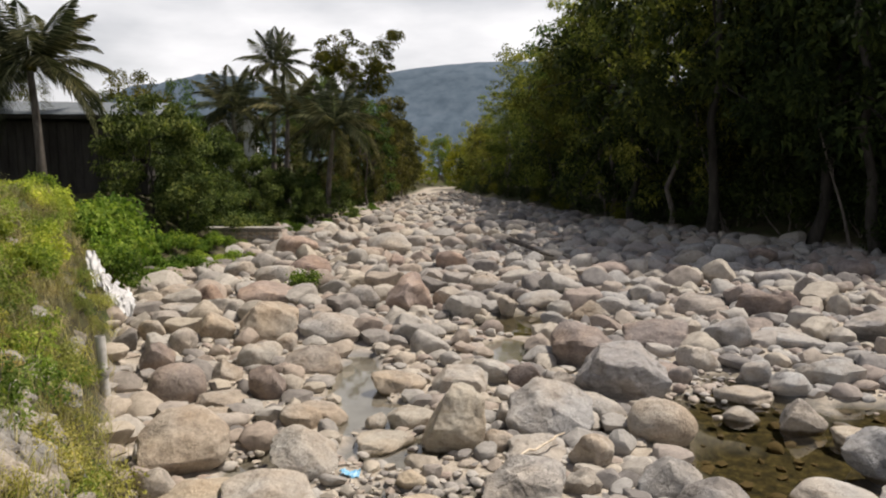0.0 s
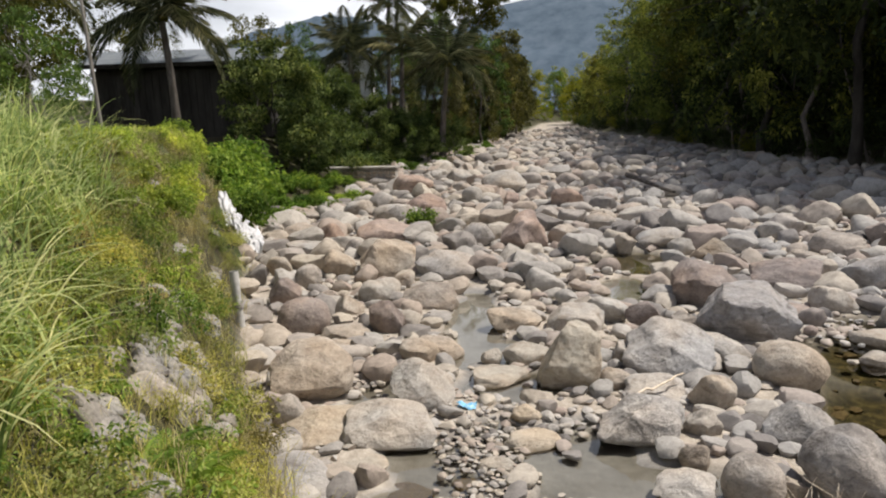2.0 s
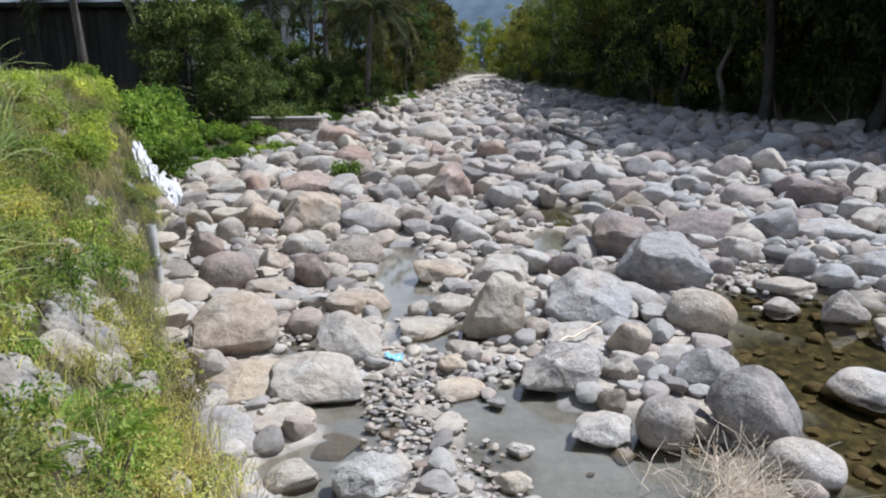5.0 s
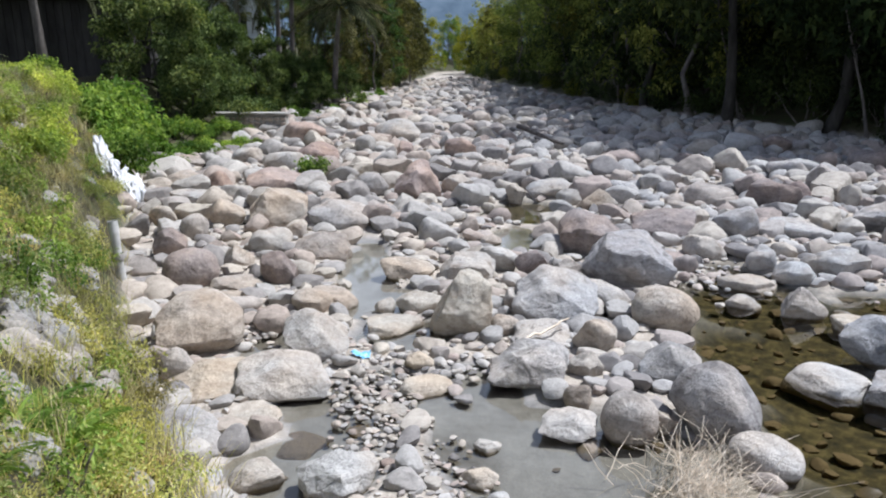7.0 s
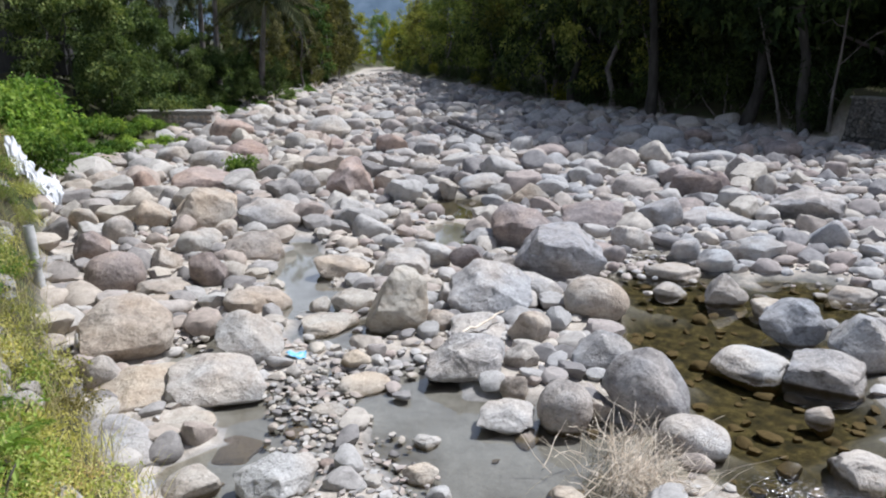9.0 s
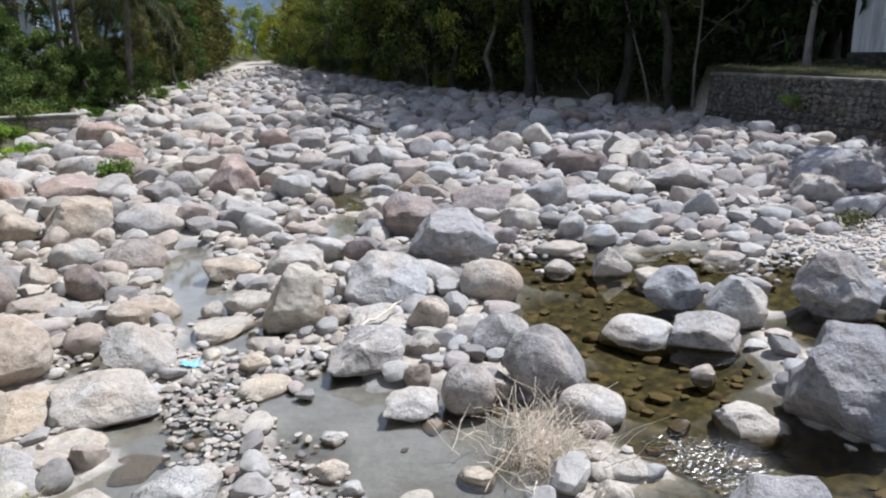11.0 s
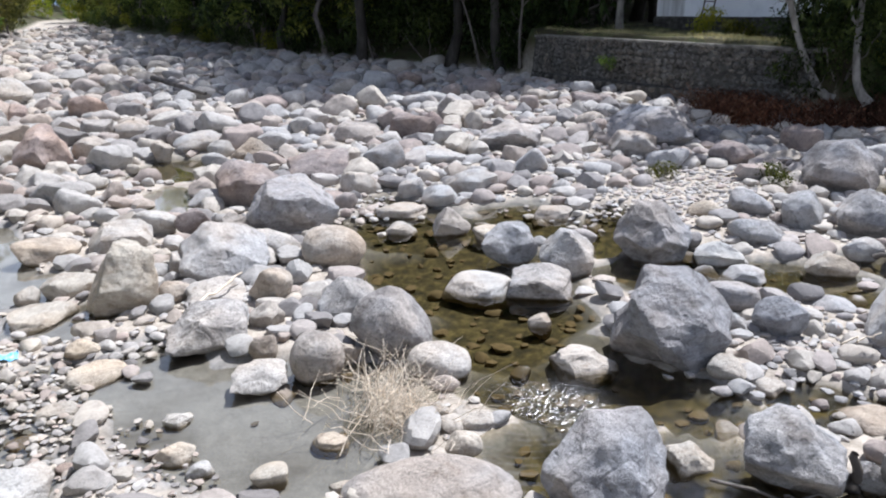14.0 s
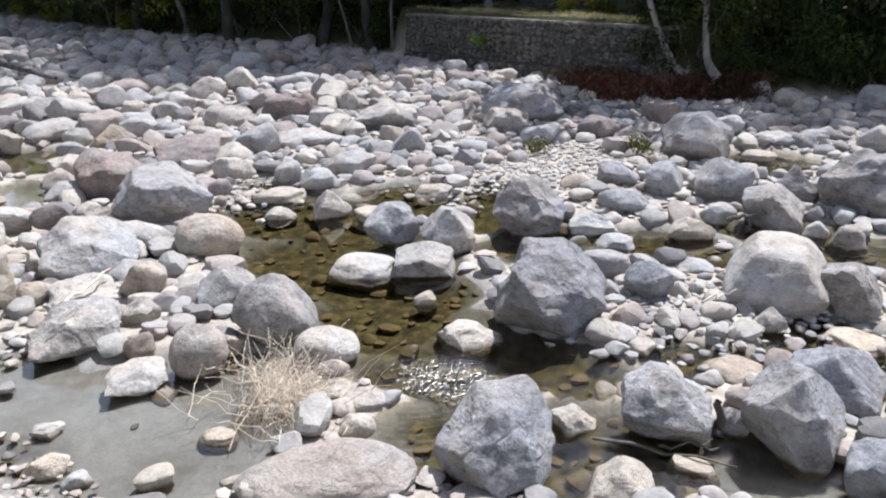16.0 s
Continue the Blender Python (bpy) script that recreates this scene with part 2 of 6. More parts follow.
# the forest's shade is put into this near-black leaf colour
LEAF_SHADED = leaf("shaded_leaves", (0.012, 0.019, 0.008), (0.026, 0.041, 0.016), (0.062, 0.080, 0.030), 0.18)
# sunlight is put into this olive, for bushes along the lit forest edge
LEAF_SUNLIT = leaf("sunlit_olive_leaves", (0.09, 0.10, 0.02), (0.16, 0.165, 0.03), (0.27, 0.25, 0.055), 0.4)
WEED_GREEN = leaf("weed_leaves", (0.09, 0.15, 0.04), (0.20, 0.28, 0.08), (0.37, 0.42, 0.17), 0.4)
WEED_YELLOW = leaf("feathery_weed", (0.20, 0.205, 0.075), (0.35, 0.345, 0.145), (0.52, 0.495, 0.25), 0.42)
WEED_BROWN = leaf("dry_weed", (0.24, 0.21, 0.115), (0.39, 0.345, 0.20), (0.54, 0.485, 0.31), 0.4, (1.1, 1.05, 0.8))
LEAF_MID = leaf("green_leaves", (0.045, 0.08, 0.024), (0.085, 0.135, 0.042), (0.15, 0.20, 0.065))
LEAF_DEEP = leaf("deep_green_leaves", (0.035, 0.062, 0.024), (0.08, 0.13, 0.048), (0.17, 0.22, 0.085), 0.3)
LEAF_THICKET = leaf("thicket_leaves", (0.025, 0.042, 0.018), (0.072, 0.105, 0.043), (0.20, 0.235, 0.105), 0.25)
LEAF_BROWN = leaf("brownish_leaves", (0.04, 0.043, 0.022), (0.085, 0.088, 0.042), (0.18, 0.17, 0.085), 0.25)
# lit counterpart of the shaded leaves, sunlight put into its colour
LEAF_FOREST_LIT = leaf("sunlit_forest_edge_leaves", (0.06, 0.075, 0.027), (0.17, 0.19, 0.062), (0.35, 0.345, 0.125), 0.45)
LEAF_OLIVE = leaf("olive_leaves", (0.04, 0.045, 0.015), (0.068, 0.076, 0.022), (0.12, 0.11, 0.03), 0.3)
LEAF_BRIGHT = leaf("bright_leaves", (0.05, 0.09, 0.03), (0.10, 0.165, 0.058), (0.21, 0.27, 0.11), 0.35)
BANK_LEAF = leaf("bank_top_leaves", (0.15, 0.21, 0.05), (0.31, 0.38, 0.095), (0.50, 0.54, 0.18), 0.4)
LEAF_VINE = leaf("vine_leaves", (0.065, 0.125, 0.03), (0.15, 0.24, 0.06), (0.28, 0.36, 0.11), 0.4)
WEED_OLIVE = leaf("olive_shrub", (0.05, 0.05, 0.02), (0.11, 0.105, 0.045), (0.21, 0.19, 0.095), 0.3)
LEAF_YELLOW = leaf("yellow_green_leaves", (0.13, 0.15, 0.02), (0.22, 0.23, 0.03), (0.32, 0.30, 0.05), 0.4)
PALM_LEAF = leaf("palm_leaves", (0.03, 0.038, 0.025), (0.07, 0.078, 0.052), (0.20, 0.20, 0.15), 0.25, (1.05, 1.1, 0.85))
GRASS = leaf("tall_grass", (0.10, 0.16, 0.075), (0.27, 0.36, 0.18), (0.60, 0.62, 0.43), 0.4, (1.15, 1.25, 0.8))
FINE_GRASS = leaf("fine_grass", (0.25, 0.26, 0.08), (0.42, 0.41, 0.15), (0.60, 0.55, 0.28), 0.35)
DRY = leaf("dry_grass", (0.24, 0.20, 0.115), (0.38, 0.33, 0.21), (0.54, 0.48, 0.33), 0.25, (1.0, 0.95, 0.8))
RUST = leaf("dead_brush", (0.045, 0.02, 0.016), (0.09, 0.039, 0.032), (0.17, 0.085, 0.068), 0.2, (1.0, 0.9, 0.8))


def plain(name, low, mid, high, scale=4.0, rough=0.8, bump=0.3, metal=0.0, stretch=None):
    n = Nodes(name, rough)
    n.bsdf.inputs["Metallic"].default_value = metal
    fac = n.noise(scale, 5.0, "Object", 0.6, stretch)
    grit = n.noise(scale * 9, 3.0)
    colour = n.ramp(fac, (0.3, low), (0.5, mid), (0.7, high))
    return n.done(colour, n.bump(grit, bump, 0.01, n.bump(fac, bump, 0.03)))


BARK = plain("bark", (0.06, 0.052, 0.044), (0.115, 0.10, 0.088), (0.19, 0.17, 0.15), 5.0, 0.9, 0.6, 0.0, (1, 1, 0.25))
# copy of the bark with the forest's shade put into its colour
SHADED_BARK = plain("shaded_bark", (0.02, 0.018, 0.015), (0.038, 0.034, 0.029), (0.065, 0.058, 0.05), 5.0, 0.9, 0.6, 0.0, (1, 1, 0.25))
PIPE_GREY = plain("weathered_pipe", (0.26, 0.25, 0.23), (0.48, 0.47, 0.45), (0.66, 0.65, 0.63), 3.5, 0.8, 0.3)
PALE_BARK = plain("pale_bark", (0.10, 0.092, 0.08), (0.20, 0.185, 0.165), (0.30, 0.28, 0.25), 4.0, 0.9, 0.4, 0.0, (1, 1, 0.4))
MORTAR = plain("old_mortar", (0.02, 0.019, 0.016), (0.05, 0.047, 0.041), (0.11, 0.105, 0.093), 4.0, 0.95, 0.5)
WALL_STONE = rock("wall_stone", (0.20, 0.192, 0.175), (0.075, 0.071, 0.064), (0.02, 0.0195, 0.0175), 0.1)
LIME = rock("limestone_rubble", (0.40, 0.40, 0.395), (0.28, 0.276, 0.265), (0.11, 0.107, 0.098), 0.2)
OLD_CONCRETE = plain("dirty_concrete", (0.07, 0.065, 0.055), (0.16, 0.15, 0.13), (0.28, 0.265, 0.235), 3.0, 0.9, 0.4)
CONCRETE = plain("concrete", (0.22, 0.205, 0.185), (0.32, 0.30, 0.275), (0.42, 0.40, 0.37), 3.0, 0.9, 0.3)
WHITEWASH = plain("stained_white_paint", (0.70, 0.72, 0.76), (0.82, 0.84, 0.87), (0.86, 0.87, 0.89), 1.2, 0.7, 0.1)
STREAKED = plain("streaked_white_paint", (0.36, 0.36, 0.37), (0.58, 0.59, 0.60), (0.74, 0.75, 0.77), 3.0, 0.8, 0.1, 0.0, (1.6, 1.6, 0.12))
DARK_WOOD = plain("weathered_boards", (0.025, 0.023, 0.022), (0.045, 0.042, 0.04), (0.07, 0.065, 0.06), 3.0, 0.9, 0.3, 0.0, (1, 1, 0.2))
TIN = plain("zinc_roofing", (0.15, 0.17, 0.19), (0.21, 0.235, 0.255), (0.28, 0.30, 0.32), 2.0, 0.5, 0.1, 0.3)
PLASTIC_WHITE = plain("white_plastic", (0.50, 0.50, 0.51), (0.64, 0.64, 0.65), (0.74, 0.74, 0.75), 6.0, 0.5, 0.2)
PLASTIC_BLUE = plain("blue_plastic", (0.10, 0.36, 0.62), (0.20, 0.50, 0.74), (0.5, 0.7, 0.85), 20.0, 0.4, 0.2)
BLACK = plain("dark_opening", (0.006, 0.006, 0.007), (0.010, 0.010, 0.011), (0.016, 0.016, 0.016), 3.0, 0.5, 0.1)
# distance haze is mixed into the hill forest's blue base colour
HAZY_HILL = plain("hazy_hill_forest", (0.055, 0.085, 0.12), (0.08, 0.115, 0.155), (0.105, 0.14, 0.185), 0.05, 0.95, 0.0)
MOSS = leaf("moss", (0.05, 0.09, 0.012), (0.09, 0.15, 0.02), (0.13, 0.19, 0.03), 0.1)
STRAW = plain("bleached_straw", (0.52, 0.43, 0.325), (0.69, 0.59, 0.465), (0.81, 0.715, 0.59), 14.0, 0.85, 0.1)
BED = bed_material()
WATER = water_material()


# ---- mesh tools ----
def mesh_of(name, verts, faces, material, smooth=False):
    verts, faces = np.asarray(verts, np.float32), np.asarray(faces, np.int32)
    me = bpy.data.meshes.new(name)
    me.vertices.add(len(verts))
    me.vertices.foreach_set("co", verts.ravel())
    count, size = faces.shape
    me.loops.add(count * size)
    me.loops.foreach_set("vertex_index", faces.ravel())
    me.polygons.add(count)
    me.polygons.foreach_set("loop_start", np.arange(0, count * size, size, dtype=np.int32))
    me.polygons.foreach_set("use_smooth", np.full(count, smooth))
    me.materials.append(material)
    me.update(calc_edges=True)
    me.validate()
    return me


def crisp(me, angle):
    """Keeps edges sharper than the angle as edges, and rounds the rest."""
    me.set_sharp_from_angle(angle=radians(angle))
    return me


def part(name, data, parent, label=""):
    """Links mesh data as one part under a thing or another part, in the parent's own space."""
    ob = new(name, data)
    ob.parent = parent
    return tagged(ob, label) if label else ob


def thing(name, m=None, data=None, label="", category="", group="", kind=""):
    ob = new(name, data)
    ob.matrix_basis = m or Matrix()
    return tagged(ob, label, category, group, kind)


def bm_mesh(name, bm, material, smooth=False):
    me = bpy.data.meshes.new(name)
    bm.to_mesh(me)
    bm.free()
    for p in me.polygons:
        p.use_smooth = smooth
    me.materials.append(material)
    return me


def box(name, size, centre, material, bevel=0.0, turn=0.0):
    bm = bmesh.new()
    bmesh.ops.create_cube(bm, size=1.0)
    bmesh.ops.transform(bm, matrix=Matrix.Translation(centre) @ Matrix.Rotation(turn, 4, "Z") @ Matrix.Diagonal((*size, 1)), verts=bm.verts)
    if bevel:
        bmesh.ops.bevel(bm, geom=bm.edges[:], offset=bevel, segments=2, affect="EDGES")
    return bm_mesh(name, bm, material)


def tube(points, radii, sides=7):
    """Vertices and quads of a tapered tube along points."""
    points = np.asarray(points, float)
    ahead = np.gradient(points, axis=0)
    ahead /= np.linalg.norm(ahead, axis=1, keepdims=True) + 1e-9
    side = np.cross(ahead, (0.31, 0.85, 0.11))
    side /= np.linalg.norm(side, axis=1, keepdims=True) + 1e-9
    up = np.cross(ahead, side)
    turn = np.linspace(0, 2 * np.pi, sides, endpoint=False)
    ring = np.cos(turn)[None, :, None] * side[:, None] + np.sin(turn)[None, :, None] * up[:, None]
    verts = (points[:, None] + ring * np.asarray(radii)[:, None, None]).reshape(-1, 3)
    k, j = np.meshgrid(np.arange(len(points) - 1), np.arange(sides), indexing="ij")
    a, b = k * sides + j, k * sides + (j + 1) % sides
    faces = np.stack([a, b, b + sides, a + sides], -1).reshape(-1, 4)
    return verts, faces


def joined(pieces):
    verts, faces, start = [], [], 0
    for v, f in pieces:
        verts.append(v)
        faces.append(np.asarray(f) + start)
        start += len(v)
    return np.concatenate(verts), np.concatenate(faces)


def ico(level):
    bm = bmesh.new()
    bmesh.ops.create_icosphere(bm, subdivisions=level, radius=1.0)
    v = np.array([p.co[:] for p in bm.verts])
    f = np.array([[p.index for p in face.verts] for face in bm.faces])
    bm.free()
    return v, f


ICO = {level: ico(level) for level in (1, 2, 3, 4, 5)}


def waves(v, rng, low, high, count):
    k = rng.normal(size=(count, 3))
    k *= (rng.uniform(low, high, count) / np.linalg.norm(k, axis=1))[:, None]
    return np.sin(v @ k.T + rng.uniform(0, 6.28, count)).sum(1) / math.sqrt(count)


def rock_verts(level, shape, rng, lean=0.0, foot=1.0, planes=None):
    """A water-worn stone cut by facets, filling a box of one by one by one about the origin. planes: (sharpness, facets), each facet
    an angle round the stone as seen from the bridge (0 right, 90 up), its turn towards the bridge, and its distance; else random facets."""
    v = ICO[level][0]
    count, power = {"r": (11, 11.0), "b": (11, 28.0), "f": (11, 16.0), "p": (11, 30.0), "c": (18, 44.0)}[shape]
    n = rng.normal(size=(count, 3))
    n /= np.linalg.norm(n, axis=1, keepdims=True)
    d = rng.uniform(0.74, 1.08, count)
    extra, extra_d = [], []
    if planes:
        power = planes[0] * (2.6 if planes[0] > 8 else 1.3)
        n, d = n[:6], rng.uniform(0.95, 1.15, 6)
        for angle, turn, far in planes[1] + ((0, 0, 1.0), (180, 0, 1.0), (90, 0, 1.0), (270, 0, 1.0), (0, 90, 0.95), (0, -90, 0.95)):
            c, t = radians(angle), radians(turn)
            extra.append((math.cos(c) * math.cos(t), -math.sin(t), math.sin(c) * math.cos(t)))
            extra_d.append(far)
    elif shape == "f":
        extra, extra_d = [(0.15, -0.1, 1.0), (0.0, 0.1, -1.0)], [0.66, 0.7]
    elif shape == "p":
        for turn in rng.uniform(0, 1.3) + np.array([0, 2.1, 4.3]):
            extra.append((math.cos(turn), math.sin(turn), rng.uniform(0.45, 0.9)))
            extra_d.append(rng.uniform(0.62, 0.76))
        extra.append((0.2, -0.9, -0.3))
        extra_d.append(0.7)
    elif shape == "c":
        extra, extra_d = [(-0.35, -0.3, 1.0), (-0.9, -0.5, -0.25), (0.6, -0.7, 0.5), (0.8, 0.2, 0.75)], [0.8, 0.72, 0.7, 0.66]
    elif shape == "b":
        tilt = rng.normal(size=2) * 0.4
        extra, extra_d = [(tilt[0], tilt[1], 1.0), (-0.5, -0.85, -0.22), (0.75, -0.6, -0.25)], [rng.uniform(0.7, 0.95), 0.74, 0.76]
    elif shape == "r":
        tilt = rng.normal(size=2) * 0.3
        extra, extra_d = [(tilt[0], tilt[1], 1.0), (0.1, -0.9, -0.4)], [rng.uniform(0.85, 1.05), 0.78]
    if extra:
        extra = np.array(extra, float)
        n = np.concatenate([n, extra / np.linalg.norm(extra, axis=1, keepdims=True)])
        d = np.concatenate([d, extra_d])
    r = ((np.maximum(v @ n.T / d, 0) ** power).sum(1) + ((0.72 if planes[0] > 8 else 0.99) if planes else 0.8) ** power) ** (-1 / power)
    soft = 0.032 if planes else 0.056 if shape in "rf" else 0.05
    r = r * (1 + soft * waves(v, rng, 2, 4, 5) + 0.4 * soft * waves(v, rng, 6, 11, 7))
    if level > 3:
        r = r * (1 + 0.010 * waves(v, rng, 14, 26, 9))
        if shape in "bpc":
            deep = 0.03 if shape == "c" else 0.022
            ridge = np.abs(waves(v, rng, 4, 8, 5))
            r = r - deep * np.maximum(0, 0.2 - ridge) / 0.2
            # chipped faces, coarse and fine
            for chips, weight in ((36, 0.9 if shape == "c" else 0.45), (150, 0.9 if shape == "c" else 0.4)):
                c = rng.normal(size=(chips, 3))
                c /= np.linalg.norm(c, axis=1, keepdims=True)
                near = (v @ c.T / rng.uniform(0.95, 1.04, chips)).max(1)
                r = r * (1 + weight * (1 / near - 1))
    p = v * r[:, None]
    if lean:
        p = p * (1.5, 0.9, 0.7)
        c, s = math.cos(radians(lean)), math.sin(radians(lean))
        p = np.stack([c * p[:, 0] + s * p[:, 2], p[:, 1], -s * p[:, 0] + c * p[:, 2]], 1)
    low, high = p.min(0), p.max(0)
    p = (p - (low + high) / 2) / (high - low)
    # the foot draws in under the stone
    p[:, :2] *= 1 - foot * {"f": 0.16, "c": 0.42}.get(shape, 0.30) * np.clip((0.04 - p[:, 2:3]) / 0.5, 0, 1) ** 1.2
    return p


# ---- the ground ----
POOLS = []


def pool(x, y, rx, ry, turn, depth):
    POOLS.append((x, y, rx, ry, math.cos(radians(turn)), math.sin(radians(turn)), depth))


pool(0.88, 6.38, 1.21, 0.91, -8, 0.06)
pool(0.31, 7.67, 0.80, 0.59, -2, 0.06)
pool(-1.04, 6.86, 0.68, 0.56, 9, 0.06)
pool(-0.62, 7.67, 0.40, 0.67, 5, 0.06)
pool(-2.22, 8.84, 0.56, 0.71, 14, 0.06)
pool(-0.69, 9.20, 0.61, 0.62, 4, 0.06)
pool(-1.41, 12.33, 0.48, 2.27, 7, 0.06)
pool(-0.84, 10.78, 0.54, 0.71, 4, 0.06)
pool(1.87, 17.73, 0.86, 1.12, -6, 0.1)
pool(1.46, 14.87, 0.60, 1.09, -6, 0.06)
pool(4.95, 8.96, 1.57, 2.17, -29, 0.13)
pool(4.85, 11.11, 1.09, 1.32, -24, 0.12)
pool(6.85, 10.25, 0.91, 0.91, -34, 0.1)
pool(4.18, 6.70, 1.01, 1.41, -32, 0.15)
pool(4.08, 5.06, 1.17, 0.69, -39, 0.13)
pool(4.75, 4.35, 0.64, 0.51, -48, 0.12)
pool(7.23, 6.73, 1.24, 1.04, -47, 0.13)
pool(7.60, 8.95, 0.38, 1.58, -40, 0.15)
pool(8.45, 5.68, 1.36, 0.71, -56, 0.13)
pool(10.03, 4.45, 1.45, 0.99, -66, 0.13)
pool(1.09, 6.06, 1.44, 1.21, -10, 0.06)
pool(3.84, 3.46, 1.29, 0.63, -48, 0.14)
pool(2.70, 4.32, 0.30, 0.47, -32, 0.08)
pool(4.78, 2.23, 0.81, 0.44, -65, 0.08)
pool(5.87, 3.60, 0.68, 0.42, -58, 0.12)
pool(7.26, 2.87, 0.81, 0.81, -69, 0.14)
pool(13.87, 7.58, 0.89, 1.00, -61, 0.12)
pool(-2.14, 9.05, 0.49, 0.68, 13, 0.06)
pool(-1.30, 12.43, 0.42, 2.00, 6, 0.06)
pool(-0.79, 9.33, 0.62, 0.55, 5, 0.06)
pool(-1.43, 7.18, 0.58, 0.48, 11, 0.06)
pool(1.46, 14.69, 0.54, 0.96, -6, 0.06)
pool(-1.25, 6.00, 0.84, 0.58, 12, 0.06)

LEFT_Y, LEFT_X = [-40, 0, 5.5, 7.6, 11.8, 19.7, 24, 28, 31, 34, 38, 50, 63, 102, 130, 150], [16, 0.9, -2.0, -3.45, -5.5, -8.8, -10.3, -9.6, -8.6, -9.0, -10.4, -10.3, -7.9, -3.2, -1.9, 8]
RIGHT_Y, RIGHT_X = [-40, 0, 8, 12, 14, 15.5, 28, 32, 35, 41, 47, 53, 66, 81, 97, 130, 150], [34, 28, 24, 21, 19.2, 18.6, 18.3, 18.6, 16.7, 14.6, 12.7, 10.7, 8.7, 6.2, 3.9, 2.6, 16]


def smooth(t):
    t = np.clip(t, 0, 1)
    return t * t * (3 - 2 * t)


def lumps(x, y, scale, seed):
    rng = np.random.default_rng(seed)
    out = 0
    for _ in range(7):
        k = rng.normal(size=2) * scale
        out = out + np.sin(k[0] * x + k[1] * y + rng.uniform(0, 6.28))
    return out / 2.6


def pool_depth(x, y):
    """How far the bed sinks into the pools, and how brown their silt is."""
    total, brown = np.zeros_like(x, dtype=float), np.zeros_like(x, dtype=float)
    wob = 0.16 * lumps(x, y, 2.2, 5) + 0.10 * lumps(x, y, 5.0, 6)
    for px, py, rx, ry, c, s, depth in POOLS:
        u, v = (c * (x - px) + s * (y - py)) / rx, (-s * (x - px) + c * (y - py)) / ry
        hit = smooth((1.22 - np.sqrt(u * u + v * v) + wob) / 0.45)
        total = np.maximum(total, hit * (depth + 0.06))
        if depth > 0.09:
            brown = np.maximum(brown, hit)
    return total, brown


def bank(x, y):
    """Height of the banks over the bed."""
    inside = np.interp(y, LEFT_Y, LEFT_X) - x
    steep = np.interp(y, [5, 9, 15, 20, 27, 45, 60], [0.75, 1.0, 1.5, 1.5, 0.5, 0.35, 0.3])
    high = np.interp(y, [20, 28, 45, 90], [3.0, 2.6, 2.6, 4.0])
    left = np.minimum(np.maximum(inside, 0) * steep, high) + np.maximum(inside - 20, 0) * 0.04
    inside = x - np.interp(y, RIGHT_Y, RIGHT_X)
    walled = smooth((y - 13.0) / 2.0) * smooth((29.5 - y) / 1.5)
    inside = inside - 0.45 * walled
    steep = 0.35 + 6.0 * walled + 0.25 * smooth((15 - y) / 6)
    high = 2.05 + 1.2 * smooth((y - 30) / 30)
    right = np.minimum(np.maximum(inside, 0) * steep, high) + np.maximum(inside - 12, 0) * 0.25
    return left + np.minimum(right, 60)


def ground_z(x, y):
    x, y = np.asarray(x, float), np.asarray(y, float)
    rise = 0.012 * np.clip(y - 14, 0, 130)
    up = bank(x, y)
    dip, _ = pool_depth(x, y)
    return rise + 0.055 + 0.03 * lumps(x, y, 1.1, 1) + 0.012 * lumps(x, y, 4.0, 2) + up * (1 + 0.06 * lumps(x, y, 0.5, 3)) - dip * (up < 0.05)


def axis(*spans):
    out = [np.linspace(a, b, n, endpoint=False) for a, b, n in spans]
    return np.concatenate([*out, [spans[-1][1]]])


gx = axis((-3000, -300, 9), (-300, -40, 16), (-40, -8, 50), (-8, 14, 140), (14, 30, 48), (30, 60, 20), (60, 300, 16), (300, 3000, 9))
gy = axis((-3000, -300, 8), (-300, -20, 14), (-20, 1, 20), (1, 17, 125), (17, 40, 80), (40, 150, 70), (150, 400, 14), (400, 3000, 9))
X, Y = np.meshgrid(gx, gy)
Z = ground_z(X, Y)
w_ = len(gx)
k, j = np.meshgrid(np.arange(len(gy) - 1), np.arange(w_ - 1), indexing="ij")
quad = np.stack([k * w_ + j, k * w_ + j + 1, (k + 1) * w_ + j + 1, (k + 1) * w_ + j], -1).reshape(-1, 4)
ground_mesh = mesh_of("ground", np.stack([X, Y, Z], -1).reshape(-1, 3), quad, BED, True)
dip, brown = pool_depth(X.ravel(), Y.ravel())
zones = np.zeros((X.size, 4), np.float32)
zones[:, 0] = smooth(dip / 0.07)
zones[:, 1] = brown
zones[:, 2] = smooth(bank(X.ravel(), Y.ravel()) / 0.3)
zones[:, 3] = 1
ground_mesh.color_attributes.new("zones", "FLOAT_COLOR", "POINT").data.foreach_set("color", zones.ravel())
GROUND = thing("ground", None, ground_mesh, "sandy bouldery riverbed with silty pools and soil banks", "riverbed", "", "structure")


